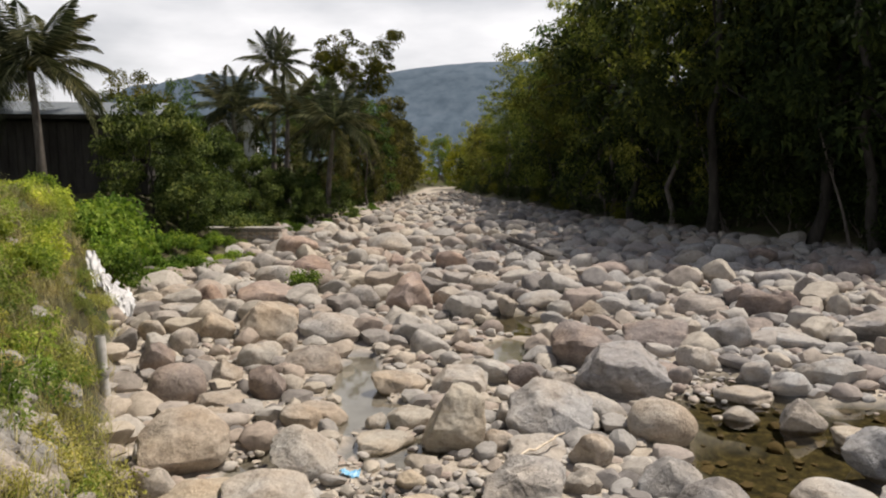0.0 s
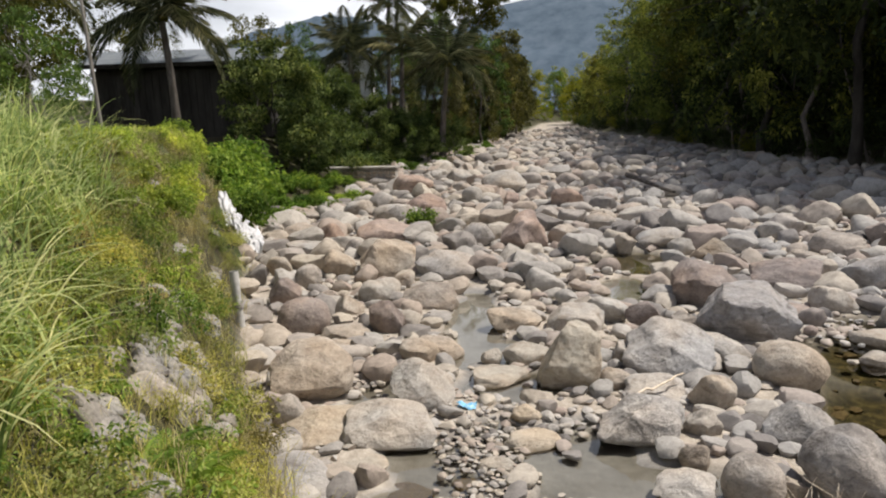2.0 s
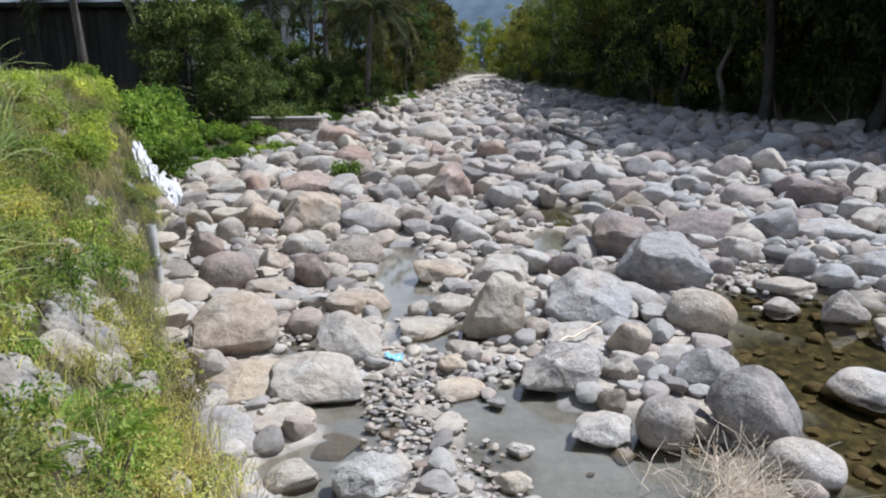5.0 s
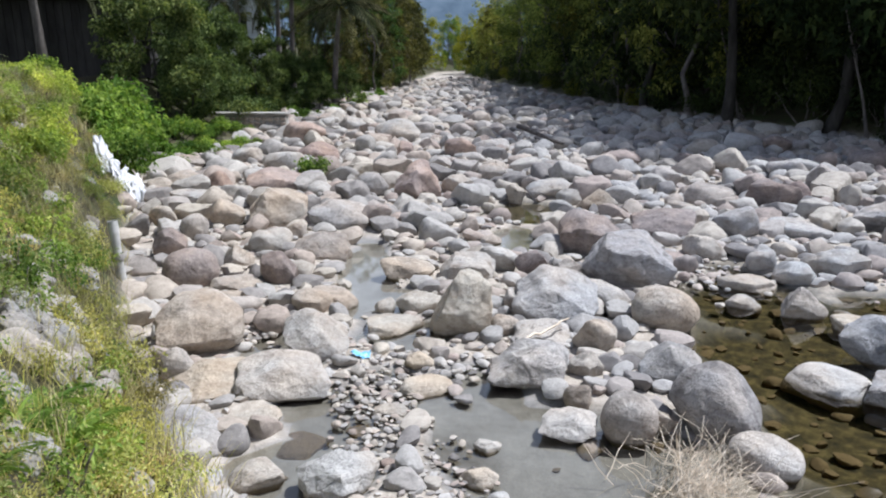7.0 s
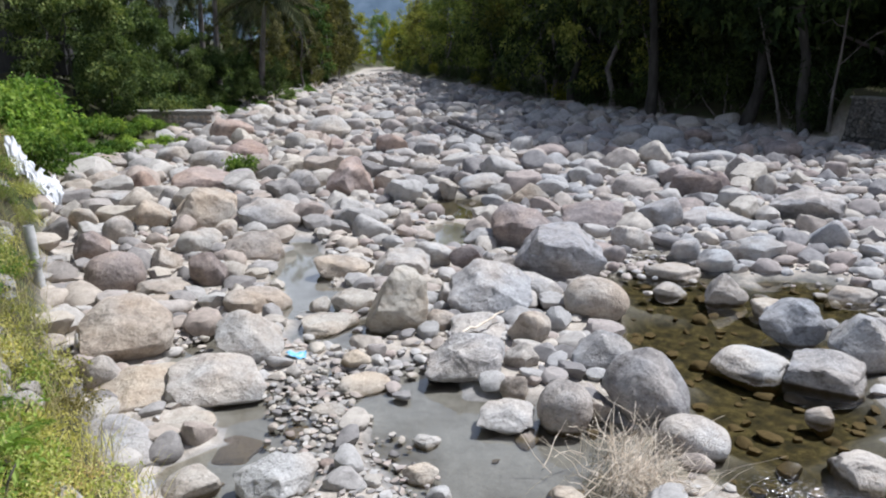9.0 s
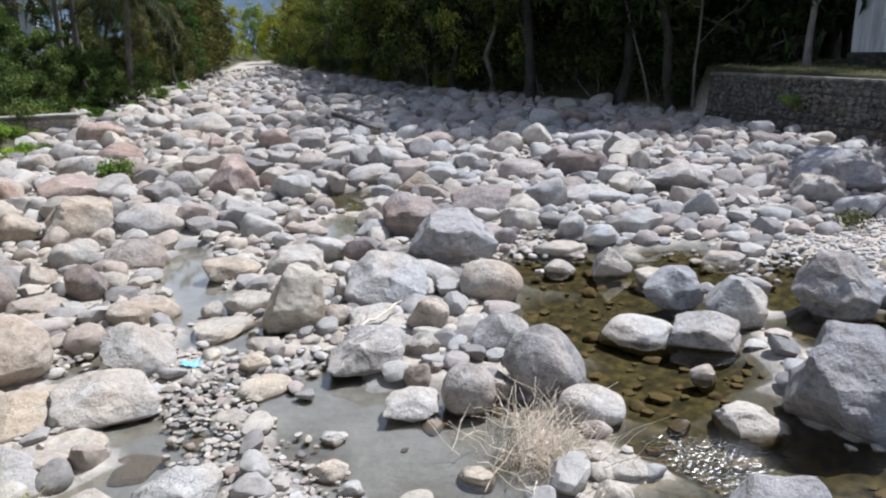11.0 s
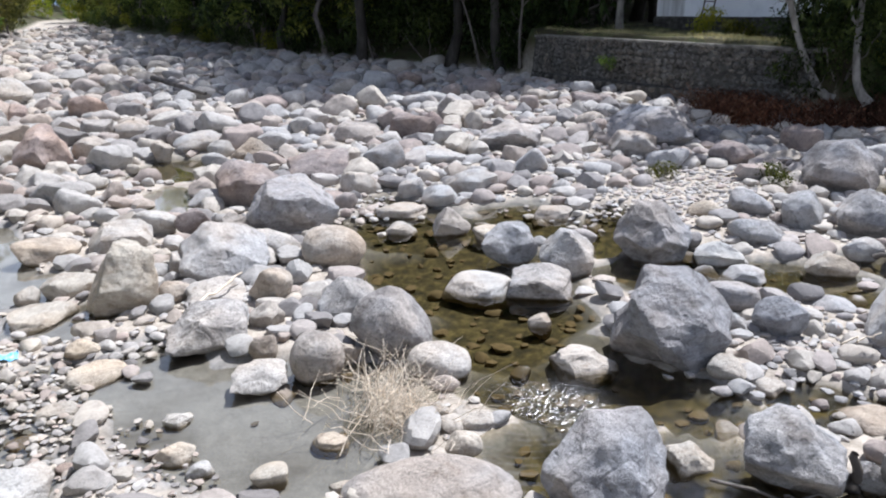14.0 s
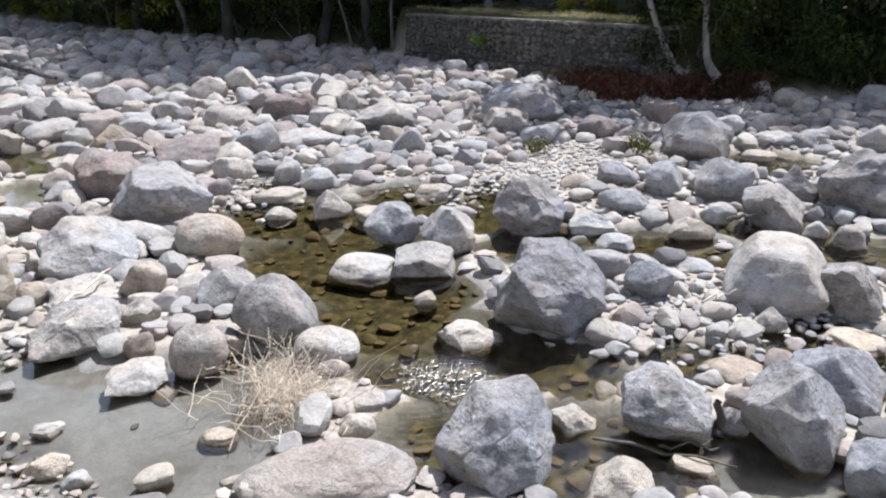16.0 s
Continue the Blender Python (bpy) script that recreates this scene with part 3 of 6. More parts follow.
def water_sheet():
    x, y = axis((-7, 2.4, 20), (2.4, 3.0, 24), (3.0, 4.3, 110), (4.3, 4.9, 24), (4.9, 24, 38)), axis((-3, 2.6, 12), (2.6, 4.1, 60), (4.1, 5.7, 135), (5.7, 20, 29))
    X, Y = np.meshgrid(x, y)
    w = len(x)
    k, j = np.meshgrid(np.arange(len(y) - 1), np.arange(w - 1), indexing="ij")
    f = np.stack([k * w + j, k * w + j + 1, (k + 1) * w + j + 1, (k + 1) * w + j], -1).reshape(-1, 4)
    # a broken riffle, and rings that run down from it
    rng = np.random.default_rng(17)
    flat = np.stack([X, Y, 0 * X], -1).reshape(-1, 3)
    along = np.clip(((X - 3.45) * 0.36 + (Y - 5.25) * -0.68) / 0.592, 0, 1)
    far = np.hypot(X - 3.45 - 0.36 * along, Y - 5.25 + 0.68 * along)
    chop = smooth((0.46 - far) / 0.25) * waves(flat, rng, 90, 200, 36).reshape(X.shape) * 0.0042
    ring = smooth((0.85 - np.hypot(X - 3.15, Y - 4.2)) / 0.4) * np.sin(60 * np.hypot(X - 3.5, Y - 5.2) + 3.0 * lumps(X, Y, 3.0, 8)) * 0.0008
    stream = smooth((0.9 - np.hypot(X - 4.0, Y - 3.2)) / 0.5) * waves(flat, rng, 20, 50, 16).reshape(X.shape) * 0.002
    Z = chop + ring + stream
    ob = thing("water", None, mesh_of("water", np.stack([X, Y, Z], -1).reshape(-1, 3), f, WATER, True),
               "shallow clear brownish pools of river water between boulders", "water", "", "structure")
    return ob


water_sheet()

# ---- boulders ----
TONE_WORDS = {"g": "grey", "w": "sun-bleached whitish", "t": "tan", "c": "cream-coloured", "p": "pinkish brown", "d": "dark brown", "k": "pale-topped veined grey", "s": "bluish slate-grey"}
SHAPE_WORDS = {"r": "rounded river boulder lying among other stones", "b": "blocky angular boulder on the riverbed", "f": "flat low slab of river stone", "c": "craggy fissured boulder standing on the riverbed", "p": "peaked wedge-shaped boulder on the riverbed"}
TAKEN = []


# the facets of the stones with a marked shape, by their number: sharpness, then (angle, turn to the bridge, distance)
FACETS = {
    2: (12, ((70, 15, 0.75), (125, 5, 0.85), (240, 10, 0.85))),
    5: (12, ((70, 10, 0.72), (120, 5, 0.95), (240, 5, 0.8))),
    6: (18, ((140, 5, 0.8), (72, 12, 0.85), (305, 10, 0.75), (90, 58, 0.72))),
    16: (16, ((150, 5, 0.8), (55, 10, 0.8), (250, 40, 0.75))),
    17: (12, ((112, 10, 0.85), (60, 12, 0.8), (90, 50, 0.8))),
    20: (14, ((125, 10, 0.78), (70, 15, 0.85), (80, 55, 0.7))),
    22: (20, ((135, 15, 0.7), (60, 15, 0.8), (200, 48, 0.68), (20, 50, 0.7))),
    36: (14, ((118, 15, 0.68), (74, 18, 0.74), (70, 55, 0.72))),
    37: (24, ((120, 15, 0.95), (70, 20, 0.88), (35, 10, 0.8), (200, 58, 0.74), (330, 55, 0.76))),
    50: (5, ((90, 10, 0.98), (250, 40, 0.9))),
    53: (14, ((110, 10, 0.9), (40, 10, 0.82), (200, 45, 0.78))),
    55: (14, ((80, 20, 0.8), (120, 10, 0.92), (300, 20, 0.8), (90, 55, 0.82), (270, 58, 0.74))),
    56: (8, ((150, 5, 0.75), (35, 5, 0.75))),
    57: (18, ((80, 30, 0.72), (140, 5, 0.7), (320, 10, 0.7))),
    58: (16, ((112, 10, 0.88), (66, 14, 0.86), (300, 10, 0.82), (235, 25, 0.8), (82, 58, 0.72), (270, 50, 0.8))),
    60: (18, ((80, 42, 0.58), (125, 25, 0.72), (40, 20, 0.85))),
    61: (20, ((125, 20, 0.75), (50, 25, 0.6), (235, 15, 0.58), (300, 10, 0.85), (90, 58, 0.62))),
    68: (22, ((148, 0, 0.6), (78, 6, 0.97), (95, 46, 0.7), (20, 58, 0.88), (260, 60, 0.85))),
    71: (18, ((120, 15, 0.75), (60, 15, 0.72), (150, 50, 0.65), (20, 45, 0.7))),
    76: (18, ((85, 22, 0.82), (150, 5, 0.85), (25, 10, 0.9))),
    79: (24, ((156, 5, 0.89), (79, 10, 0.82), (38, 5, 0.8), (240, 5, 0.76), (275, 62, 0.7), (0, 48, 0.8), (180, 40, 0.85))),
    80: (18, ((130, 10, 0.85), (58, 18, 0.56), (250, 10, 0.85), (70, 58, 0.6))),
    81: (6, ((90, 20, 0.97), (265, 50, 0.8))),
    86: (16, ((110, 20, 0.8), (55, 25, 0.7))),
    88: (18, ((128, 10, 0.62), (88, 15, 0.9), (240, 15, 0.64), (100, 55, 0.7), (268, 55, 0.72))),
    91: (12, ((125, 10, 0.88), (50, 15, 0.72), (90, 55, 0.78))),
    92: (7, ((40, 8, 0.58), (225, 8, 0.68), (90, 60, 0.85), (110, 5, 0.9))),
    93: (4, ((90, 0, 1.0),)),
    95: (6, ((58, 10, 0.72), (240, 5, 0.76))),
    96: (18, ((115, 10, 0.75), (65, 15, 0.8), (230, 15, 0.8), (310, 10, 0.78), (90, 55, 0.6))),
    104: (16, ((118, 12, 0.82), (76, 18, 0.86), (40, 10, 0.86), (110, 55, 0.72))),
    105: (16, ((95, 12, 0.88), (150, 10, 0.95), (40, 10, 0.95))),
    111: (22, ((140, 12, 0.74), (40, 12, 0.72), (255, 42, 0.68), (90, 48, 0.76))),
    121: (14, ((105, 10, 0.9), (40, 5, 0.86), (215, 45, 0.76))),
    122: (18, ((130, 10, 0.8), (70, 10, 0.9), (262, 52, 0.66), (90, 45, 0.8))),
    123: (12, ((45, 8, 0.7), (112, 5, 0.9), (205, 45, 0.74))),
    125: (18, ((130, 10, 0.85), (85, 10, 0.93), (252, 55, 0.6), (90, 50, 0.76))),
    131: (24, ((152, 8, 0.84), (45, 15, 0.6), (212, 38, 0.7), (330, 45, 0.7), (112, 50, 0.66))),
    141: (18, ((112, 10, 0.8), (75, 10, 0.9), (265, 58, 0.52))),
    154: (18, ((115, 10, 0.8), (72, 10, 0.9), (240, 8, 0.8), (45, 52, 0.62))),
    155: (14, ((140, 10, 0.75), (45, 10, 0.78), (228, 22, 0.75), (90, 55, 0.72))),
    158: (16, ((112, 10, 0.85), (60, 8, 0.8), (270, 42, 0.8))),
    163: (7, ((118, 10, 0.75), (80, 20, 0.9), (25, 5, 0.85))),
    168: (30, ((152, 10, 0.7), (98, 5, 0.92), (47, 8, 0.74), (335, 10, 0.88), (70, 42, 0.58), (242, 48, 0.5), (10, 55, 0.66), (120, 60, 0.72))),
    176: (9, ((150, 5, 0.85), (85, 10, 0.93), (35, 5, 0.9), (90, 60, 0.88))),
    177: (14, ((45, 10, 0.7), (102, 5, 0.9), (225, 15, 0.75))),
    178: (22, ((128, 15, 0.7), (90, 10, 0.93), (38, 15, 0.7), (85, 55, 0.56), (190, 45, 0.7))),
    180: (20, ((95, 10, 0.93), (50, 5, 0.88), (240, 5, 0.9), (90, 52, 0.74), (268, 58, 0.62))),
    182: (14, ((118, 5, 0.9), (48, 10, 0.65), (235, 10, 0.72), (300, 10, 0.85), (80, 55, 0.75))),
    183: (14, ((120, 10, 0.85), (38, 10, 0.72), (238, 10, 0.72), (60, 55, 0.62), (210, 52, 0.66))),
    184: (10, ((120, 10, 0.8), (60, 20, 0.8))),
    185: (16, ((140, 10, 0.7), (55, 15, 0.65), (90, 55, 0.6))),
}


def boulder(x, y, z, w, d, h, turn, lean, tone, shape, seed):
    """A stone w wide, d deep and h high (part of it sunk in the bed), its centre at x, y, z."""
    rng = np.random.default_rng(seed)
    size = w / math.hypot(x, y, 3.7)
    level = 5 if size > 0.095 else 4
    floor = float(ground_z(x, y)) - 0.04 - z
    verts = rock_verts(level, shape, rng, lean, 1.0 if floor > -0.6 * h else 0.0, FACETS.get(seed)) * (w, d, h)
    if floor < -h / 2:
        down = np.clip(-verts[:, 2] / (h / 2), 0, 1)
        verts[:, 2] -= (-floor - h / 2) * down ** 1.5
        if floor < -0.6 * h:
            verts[:, :2] *= 1 + 0.45 * min(1.5, -floor / h) * down[:, None]
    me = crisp(mesh_of("boulder", verts, ICO[level][1], ROCK[tone], True), 26 if level == 4 else 17)
    name = "boulder" if w > 0.5 else "stone"
    thing(name, pose(x, y, z, 0, 0, turn), me, TONE_WORDS[tone] + " " + SHAPE_WORDS[shape], "boulder" if w > 0.5 else "stone", "riverbed boulders")
    TAKEN.append((x, y, 0.23 * (w + d)))


boulder(-6.17, 30.91, 0.52, 1.82, 1.53, 1.30, 11, 0, "p", "r", 1)
boulder(-4.57, 24.67, 0.40, 1.62, 1.23, 1.14, 10, 0, "p", "b", 2)
boulder(-5.39, 23.26, 0.35, 1.34, 1.13, 0.97, 13, 0, "g", "r", 3)
boulder(-7.01, 25.03, 0.35, 1.12, 0.94, 0.86, 16, 0, "g", "r", 4)
boulder(-4.90, 20.02, 0.29, 1.59, 1.34, 0.87, 14, 0, "p", "r", 5)
boulder(-3.86, 15.83, 0.32, 1.40, 1.06, 1.21, 14, 0, "t", "p", 6)
boulder(-8.89, 24.03, 0.28, 1.39, 1.17, 0.69, 20, 0, "t", "r", 7)
boulder(-8.84, 21.40, 0.23, 0.68, 0.57, 0.58, 22, 0, "g", "r", 8)
boulder(-7.80, 20.86, 0.24, 0.95, 0.80, 0.63, 21, 0, "t", "r", 9)
boulder(-6.49, 20.00, 0.29, 0.88, 0.74, 0.88, 18, 0, "p", "r", 10)
boulder(-6.53, 18.28, 0.19, 1.31, 1.10, 0.54, 20, 0, "g", "f", 11)
boulder(-6.48, 15.95, 0.19, 0.65, 0.54, 0.68, 22, 0, "t", "r", 12)
boulder(-5.36, 14.71, 0.20, 0.61, 0.51, 0.76, 20, 0, "g", "r", 13)
boulder(-4.99, 15.85, 0.25, 0.78, 0.66, 0.91, 17, 0, "t", "r", 14)
boulder(-5.33, 18.24, 0.22, 0.56, 0.47, 0.67, 16, 0, "g", "r", 15)
boulder(-5.43, 13.49, 0.18, 0.69, 0.52, 0.71, 22, 0, "d", "b", 16)
boulder(-2.46, 15.63, 0.23, 1.37, 1.04, 0.89, 9, 0, "g", "b", 17)
boulder(-3.19, 14.66, 0.14, 0.43, 0.36, 0.54, 12, 0, "t", "r", 18)
boulder(-3.51, 13.68, 0.17, 0.89, 0.75, 0.70, 14, 0, "w", "r", 19)
boulder(-2.36, 13.29, 0.17, 1.19, 0.91, 0.67, 10, 0, "t", "b", 20)
boulder(-2.20, 19.54, 0.28, 1.11, 0.93, 0.88, 6, 0, "g", "r", 21)
boulder(-0.82, 19.08, 0.38, 1.60, 1.21, 1.40, 2, 0, "p", "c", 22)
boulder(-12.18, 59.96, 0.95, 2.13, 1.79, 1.64, 11, 0, "p", "r", 23)
boulder(-4.76, 35.95, 0.52, 1.39, 1.17, 1.04, 8, 0, "g", "r", 24)
boulder(-1.67, 27.05, 0.35, 0.68, 0.57, 0.81, 4, 0, "p", "r", 25)
boulder(-2.24, 31.76, 0.54, 2.02, 1.70, 1.37, 4, 0, "g", "r", 26)
boulder(0.45, 26.37, 0.42, 1.26, 0.96, 1.11, -1, 0, "p", "b", 27)
boulder(1.66, 27.76, 0.37, 1.39, 1.16, 0.83, -3, 0, "g", "r", 28)
boulder(1.77, 18.74, 0.22, 0.55, 0.42, 0.68, -5, 0, "t", "b", 29)
boulder(1.41, 22.33, 0.25, 1.00, 0.84, 0.62, -4, 0, "t", "f", 30)
boulder(0.27, 19.63, 0.27, 0.98, 0.75, 0.82, -1, 0, "w", "b", 31)
boulder(2.80, 19.43, 0.23, 1.39, 1.16, 0.67, -8, 0, "g", "r", 32)
boulder(3.71, 17.69, 0.23, 1.08, 0.82, 0.75, -12, 0, "c", "p", 33)
boulder(3.43, 22.78, 0.28, 1.14, 0.95, 0.70, -9, 0, "g", "r", 34)
boulder(4.59, 15.07, 0.20, 1.39, 1.06, 0.76, -17, 0, "d", "p", 36)
boulder(2.82, 13.76, 0.26, 1.36, 1.03, 1.04, -12, 0, "d", "b", 37)
boulder(9.05, 18.42, 0.26, 0.67, 0.51, 0.83, -26, 0, "p", "b", 41)
boulder(6.77, 18.55, 0.22, 1.38, 1.16, 0.69, -20, 0, "g", "f", 43)
boulder(5.73, 17.60, 0.13, 0.75, 0.63, 0.35, -18, 0, "t", "f", 44)
boulder(8.02, 26.72, 0.36, 1.00, 0.84, 0.85, -17, 0, "g", "r", 46)
boulder(8.03, 24.44, 0.30, 0.80, 0.67, 0.71, -18, 0, "d", "r", 47)
boulder(10.58, 22.40, 0.29, 1.27, 1.07, 0.76, -25, 0, "g", "r", 48)
boulder(12.61, 27.98, 0.40, 1.27, 1.07, 0.94, -24, 0, "d", "r", 49)
boulder(-4.34, 11.56, 0.21, 0.95, 0.80, 0.86, 21, 0, "d", "r", 50)
boulder(-3.85, 12.58, 0.15, 0.64, 0.49, 0.62, 17, 0, "t", "p", 51)
boulder(-3.52, 11.45, 0.06, 1.02, 0.86, 0.26, 17, 0, "t", "f", 52)
boulder(-2.88, 11.68, 0.19, 0.64, 0.49, 0.76, 14, 0, "d", "b", 53)
boulder(-3.60, 10.59, 0.06, 0.98, 0.40, 0.23, 19, 0, "t", "f", 54)
boulder(-3.24, 8.79, 0.23, 1.14, 0.90, 1.00, 20, 0, "t", "r", 55)
boulder(-3.24, 7.89, 0.14, 0.44, 0.33, 0.54, 22, 0, "g", "p", 56)
boulder(-2.70, 7.58, 0.08, 1.10, 0.95, 0.36, 20, 0, "c", "f", 57)
boulder(-1.91, 7.57, 0.12, 1.08, 0.80, 0.56, 14, 0, "w", "b", 58)
boulder(-2.07, 6.89, 0.03, 0.60, 0.50, 0.13, 17, 0, "c", "f", 59)
boulder(-2.55, 6.31, 0.10, 0.72, 0.70, 0.46, 22, 0, "g", "f", 60)
boulder(-1.70, 8.68, 0.18, 0.88, 0.75, 0.70, 11, 0, "w", "p", 61)
boulder(-2.02, 10.17, 0.13, 0.65, 0.55, 0.52, 11, 0, "t", "r", 62)
boulder(-1.78, 10.56, 0.10, 0.82, 0.69, 0.41, 10, 0, "t", "f", 63)
boulder(-0.72, 12.17, 0.10, 0.98, 0.83, 0.41, 3, 0, "t", "f", 64)
boulder(-0.43, 10.36, 0.09, 0.75, 0.63, 0.36, 2, 0, "c", "f", 65)
boulder(-0.95, 10.21, 0.08, 0.33, 0.28, 0.32, 5, 0, "c", "r", 66)
boulder(-0.76, 9.63, 0.04, 0.80, 0.67, 0.18, 5, 0, "c", "f", 67)
boulder(0.13, 9.48, 0.29, 0.98, 0.70, 1.18, -1, 0, "c", "p", 68)
boulder(-2.28, 5.58, 0.04, 0.58, 0.48, 0.15, 22, 0, "g", "f", 69)
boulder(-1.74, 5.78, 0.05, 0.47, 0.40, 0.19, 17, 0, "t", "f", 70)
boulder(-1.00, 5.64, 0.09, 0.80, 0.58, 0.46, 10, 0, "w", "c", 71)
boulder(-0.36, 8.23, 0.07, 0.38, 0.32, 0.30, 2, 0, "c", "r", 72)
boulder(-0.25, 7.65, 0.04, 0.64, 0.41, 0.15, 2, 0, "c", "f", 73)
boulder(-0.62, 7.08, 0.02, 0.41, 0.25, 0.10, 5, 0, "c", "f", 74)
boulder(-0.56, 6.01, 0.02, 0.18, 0.15, 0.10, 5, 0, "d", "f", 75)
boulder(0.32, 11.94, 0.16, 1.05, 0.80, 0.63, -2, 0, "w", "b", 76)
boulder(1.50, 12.27, 0.15, 0.64, 0.48, 0.61, -7, 0, "d", "p", 77)
boulder(0.92, 12.54, 0.16, 0.75, 0.63, 0.63, -4, 0, "w", "r", 78)
boulder(3.07, 11.80, 0.27, 1.62, 1.19, 1.12, -15, 0, "k", "b", 79)
boulder(1.57, 10.08, 0.23, 1.33, 1.01, 0.90, -9, 0, "g", "b", 80)
boulder(3.10, 9.73, 0.19, 0.96, 0.81, 0.74, -18, 0, "t", "r", 81)
boulder(2.42, 10.73, 0.11, 0.90, 0.75, 0.42, -13, 0, "g", "f", 82)
boulder(2.16, 12.13, 0.11, 0.65, 0.49, 0.45, -10, 0, "t", "p", 83)
boulder(0.78, 9.36, 0.10, 0.43, 0.36, 0.40, -5, 0, "t", "r", 84)
boulder(1.00, 10.38, 0.11, 0.36, 0.30, 0.44, -6, 0, "g", "r", 85)
boulder(1.25, 9.08, 0.09, 0.78, 0.62, 0.35, -8, 0, "w", "c", 86)
boulder(1.88, 8.72, 0.16, 0.60, 0.46, 0.63, -12, 0, "t", "b", 87)
boulder(0.93, 7.79, 0.14, 0.98, 0.78, 0.66, -7, 0, "k", "c", 88)
boulder(1.63, 7.91, 0.12, 0.45, 0.34, 0.47, -12, 0, "t", "b", 89)
boulder(1.41, 7.18, 0.10, 0.32, 0.27, 0.39, -11, 0, "t", "r", 90)
boulder(2.63, 7.84, 0.16, 0.75, 0.57, 0.62, -19, 0, "s", "b", 91)
boulder(2.76, 6.72, 0.22, 0.95, 0.75, 0.95, -22, 0, "s", "r", 92)
boulder(1.83, 6.59, 0.15, 0.58, 0.52, 0.62, -16, 0, "t", "r", 93)
boulder(2.21, 6.66, 0.08, 0.26, 0.19, 0.32, -18, 0, "t", "b", 94)
boulder(2.97, 6.02, 0.08, 0.68, 0.50, 0.42, -26, 0, "w", "f", 95)
boulder(1.22, 6.62, 0.07, 0.59, 0.47, 0.29, -10, 0, "w", "c", 96)
boulder(0.38, 6.34, 0.03, 0.28, 0.23, 0.12, -3, 0, "w", "c", 97)
boulder(0.27, 5.76, 0.02, 0.38, 0.31, 0.20, -3, 0, "c", "f", 98)
boulder(5.64, 12.47, 0.14, 0.56, 0.47, 0.54, -24, 0, "w", "r", 103)
boulder(13.29, 14.22, 0.32, 2.51, 2.01, 1.28, -43, 0, "s", "c", 104)
boulder(11.90, 13.24, 0.20, 1.21, 0.92, 0.79, -42, 0, "t", "b", 105)
boulder(14.34, 14.58, 0.11, 0.50, 0.42, 0.39, -45, 0, "w", "r", 106)
boulder(11.69, 11.92, 0.15, 1.01, 0.85, 0.60, -44, 0, "g", "r", 107)
boulder(13.24, 12.54, 0.10, 0.56, 0.47, 0.39, -47, 0, "c", "r", 108)
boulder(12.99, 11.23, 0.19, 1.00, 0.76, 0.75, -49, 0, "d", "b", 109)
boulder(15.45, 11.35, 0.23, 0.97, 0.74, 0.93, -54, 0, "d", "b", 110)
boulder(12.80, 8.47, 0.33, 1.45, 1.13, 1.42, -57, 0, "s", "c", 111)
boulder(15.16, 9.27, 0.20, 0.76, 0.58, 0.80, -59, 0, "g", "b", 112)
boulder(15.46, 8.33, 0.10, 0.98, 0.83, 0.41, -62, 0, "g", "f", 113)
boulder(15.53, 7.61, 0.13, 0.60, 0.50, 0.51, -64, 0, "g", "r", 114)
boulder(14.10, 7.80, 0.06, 0.70, 0.59, 0.25, -61, 0, "c", "f", 115)
boulder(19.29, 9.60, 0.17, 0.65, 0.49, 0.68, -64, 0, "w", "b", 116)
boulder(21.88, 8.98, 0.22, 1.03, 0.86, 0.89, -68, 0, "g", "r", 117)
boulder(16.47, 6.50, 0.21, 0.85, 0.71, 0.84, -68, 0, "g", "r", 118)
boulder(14.24, 10.82, 0.11, 0.75, 0.63, 0.42, -53, 0, "c", "r", 119)
boulder(10.21, 8.31, 0.16, 0.76, 0.64, 0.65, -51, 0, "s", "r", 120)
boulder(10.34, 7.39, 0.20, 0.65, 0.55, 0.81, -54, 0, "s", "r", 121)
boulder(10.82, 6.58, 0.26, 1.02, 0.82, 1.03, -59, 0, "s", "c", 122)
boulder(10.34, 5.37, 0.21, 0.94, 0.79, 0.84, -63, 0, "s", "r", 123)
boulder(11.69, 5.76, 0.22, 0.81, 0.62, 0.90, -64, 0, "s", "p", 124)
boulder(11.92, 4.74, 0.32, 1.40, 1.02, 1.40, -68, 0, "s", "c", 125)
boulder(9.11, 7.19, 0.14, 0.88, 0.74, 0.54, -52, 0, "s", "r", 126)
boulder(9.84, 5.97, 0.11, 0.55, 0.46, 0.44, -59, 0, "g", "r", 127)
boulder(8.00, 6.92, 0.11, 0.72, 0.54, 0.42, -49, 0, "w", "p", 128)
boulder(7.83, 6.32, 0.05, 0.49, 0.41, 0.18, -51, 0, "w", "f", 129)
boulder(8.93, 5.82, 0.10, 0.72, 0.55, 0.40, -57, 0, "c", "p", 130)
boulder(7.23, 7.50, 0.27, 1.14, 0.89, 1.20, -44, 0, "s", "c", 131)
boulder(9.48, 8.68, 0.10, 0.57, 0.48, 0.42, -48, 0, "c", "r", 132)
boulder(10.45, 4.72, 0.07, 0.34, 0.28, 0.30, -66, 0, "g", "r", 133)
boulder(10.36, 4.22, 0.10, 0.46, 0.39, 0.41, -68, 0, "g", "r", 134)
boulder(21.25, 12.18, 0.18, 0.84, 0.70, 0.73, -60, 0, "g", "r", 135)
boulder(20.41, 10.67, 0.18, 0.85, 0.72, 0.74, -62, 0, "t", "r", 136)
boulder(15.95, 20.29, 0.22, 1.15, 0.97, 0.62, -38, 0, "d", "f", 137)
boulder(13.54, 17.03, 0.18, 1.03, 0.87, 0.60, -39, 0, "t", "r", 138)
boulder(10.50, 19.80, 0.36, 1.12, 0.85, 1.15, -28, 0, "g", "b", 139)
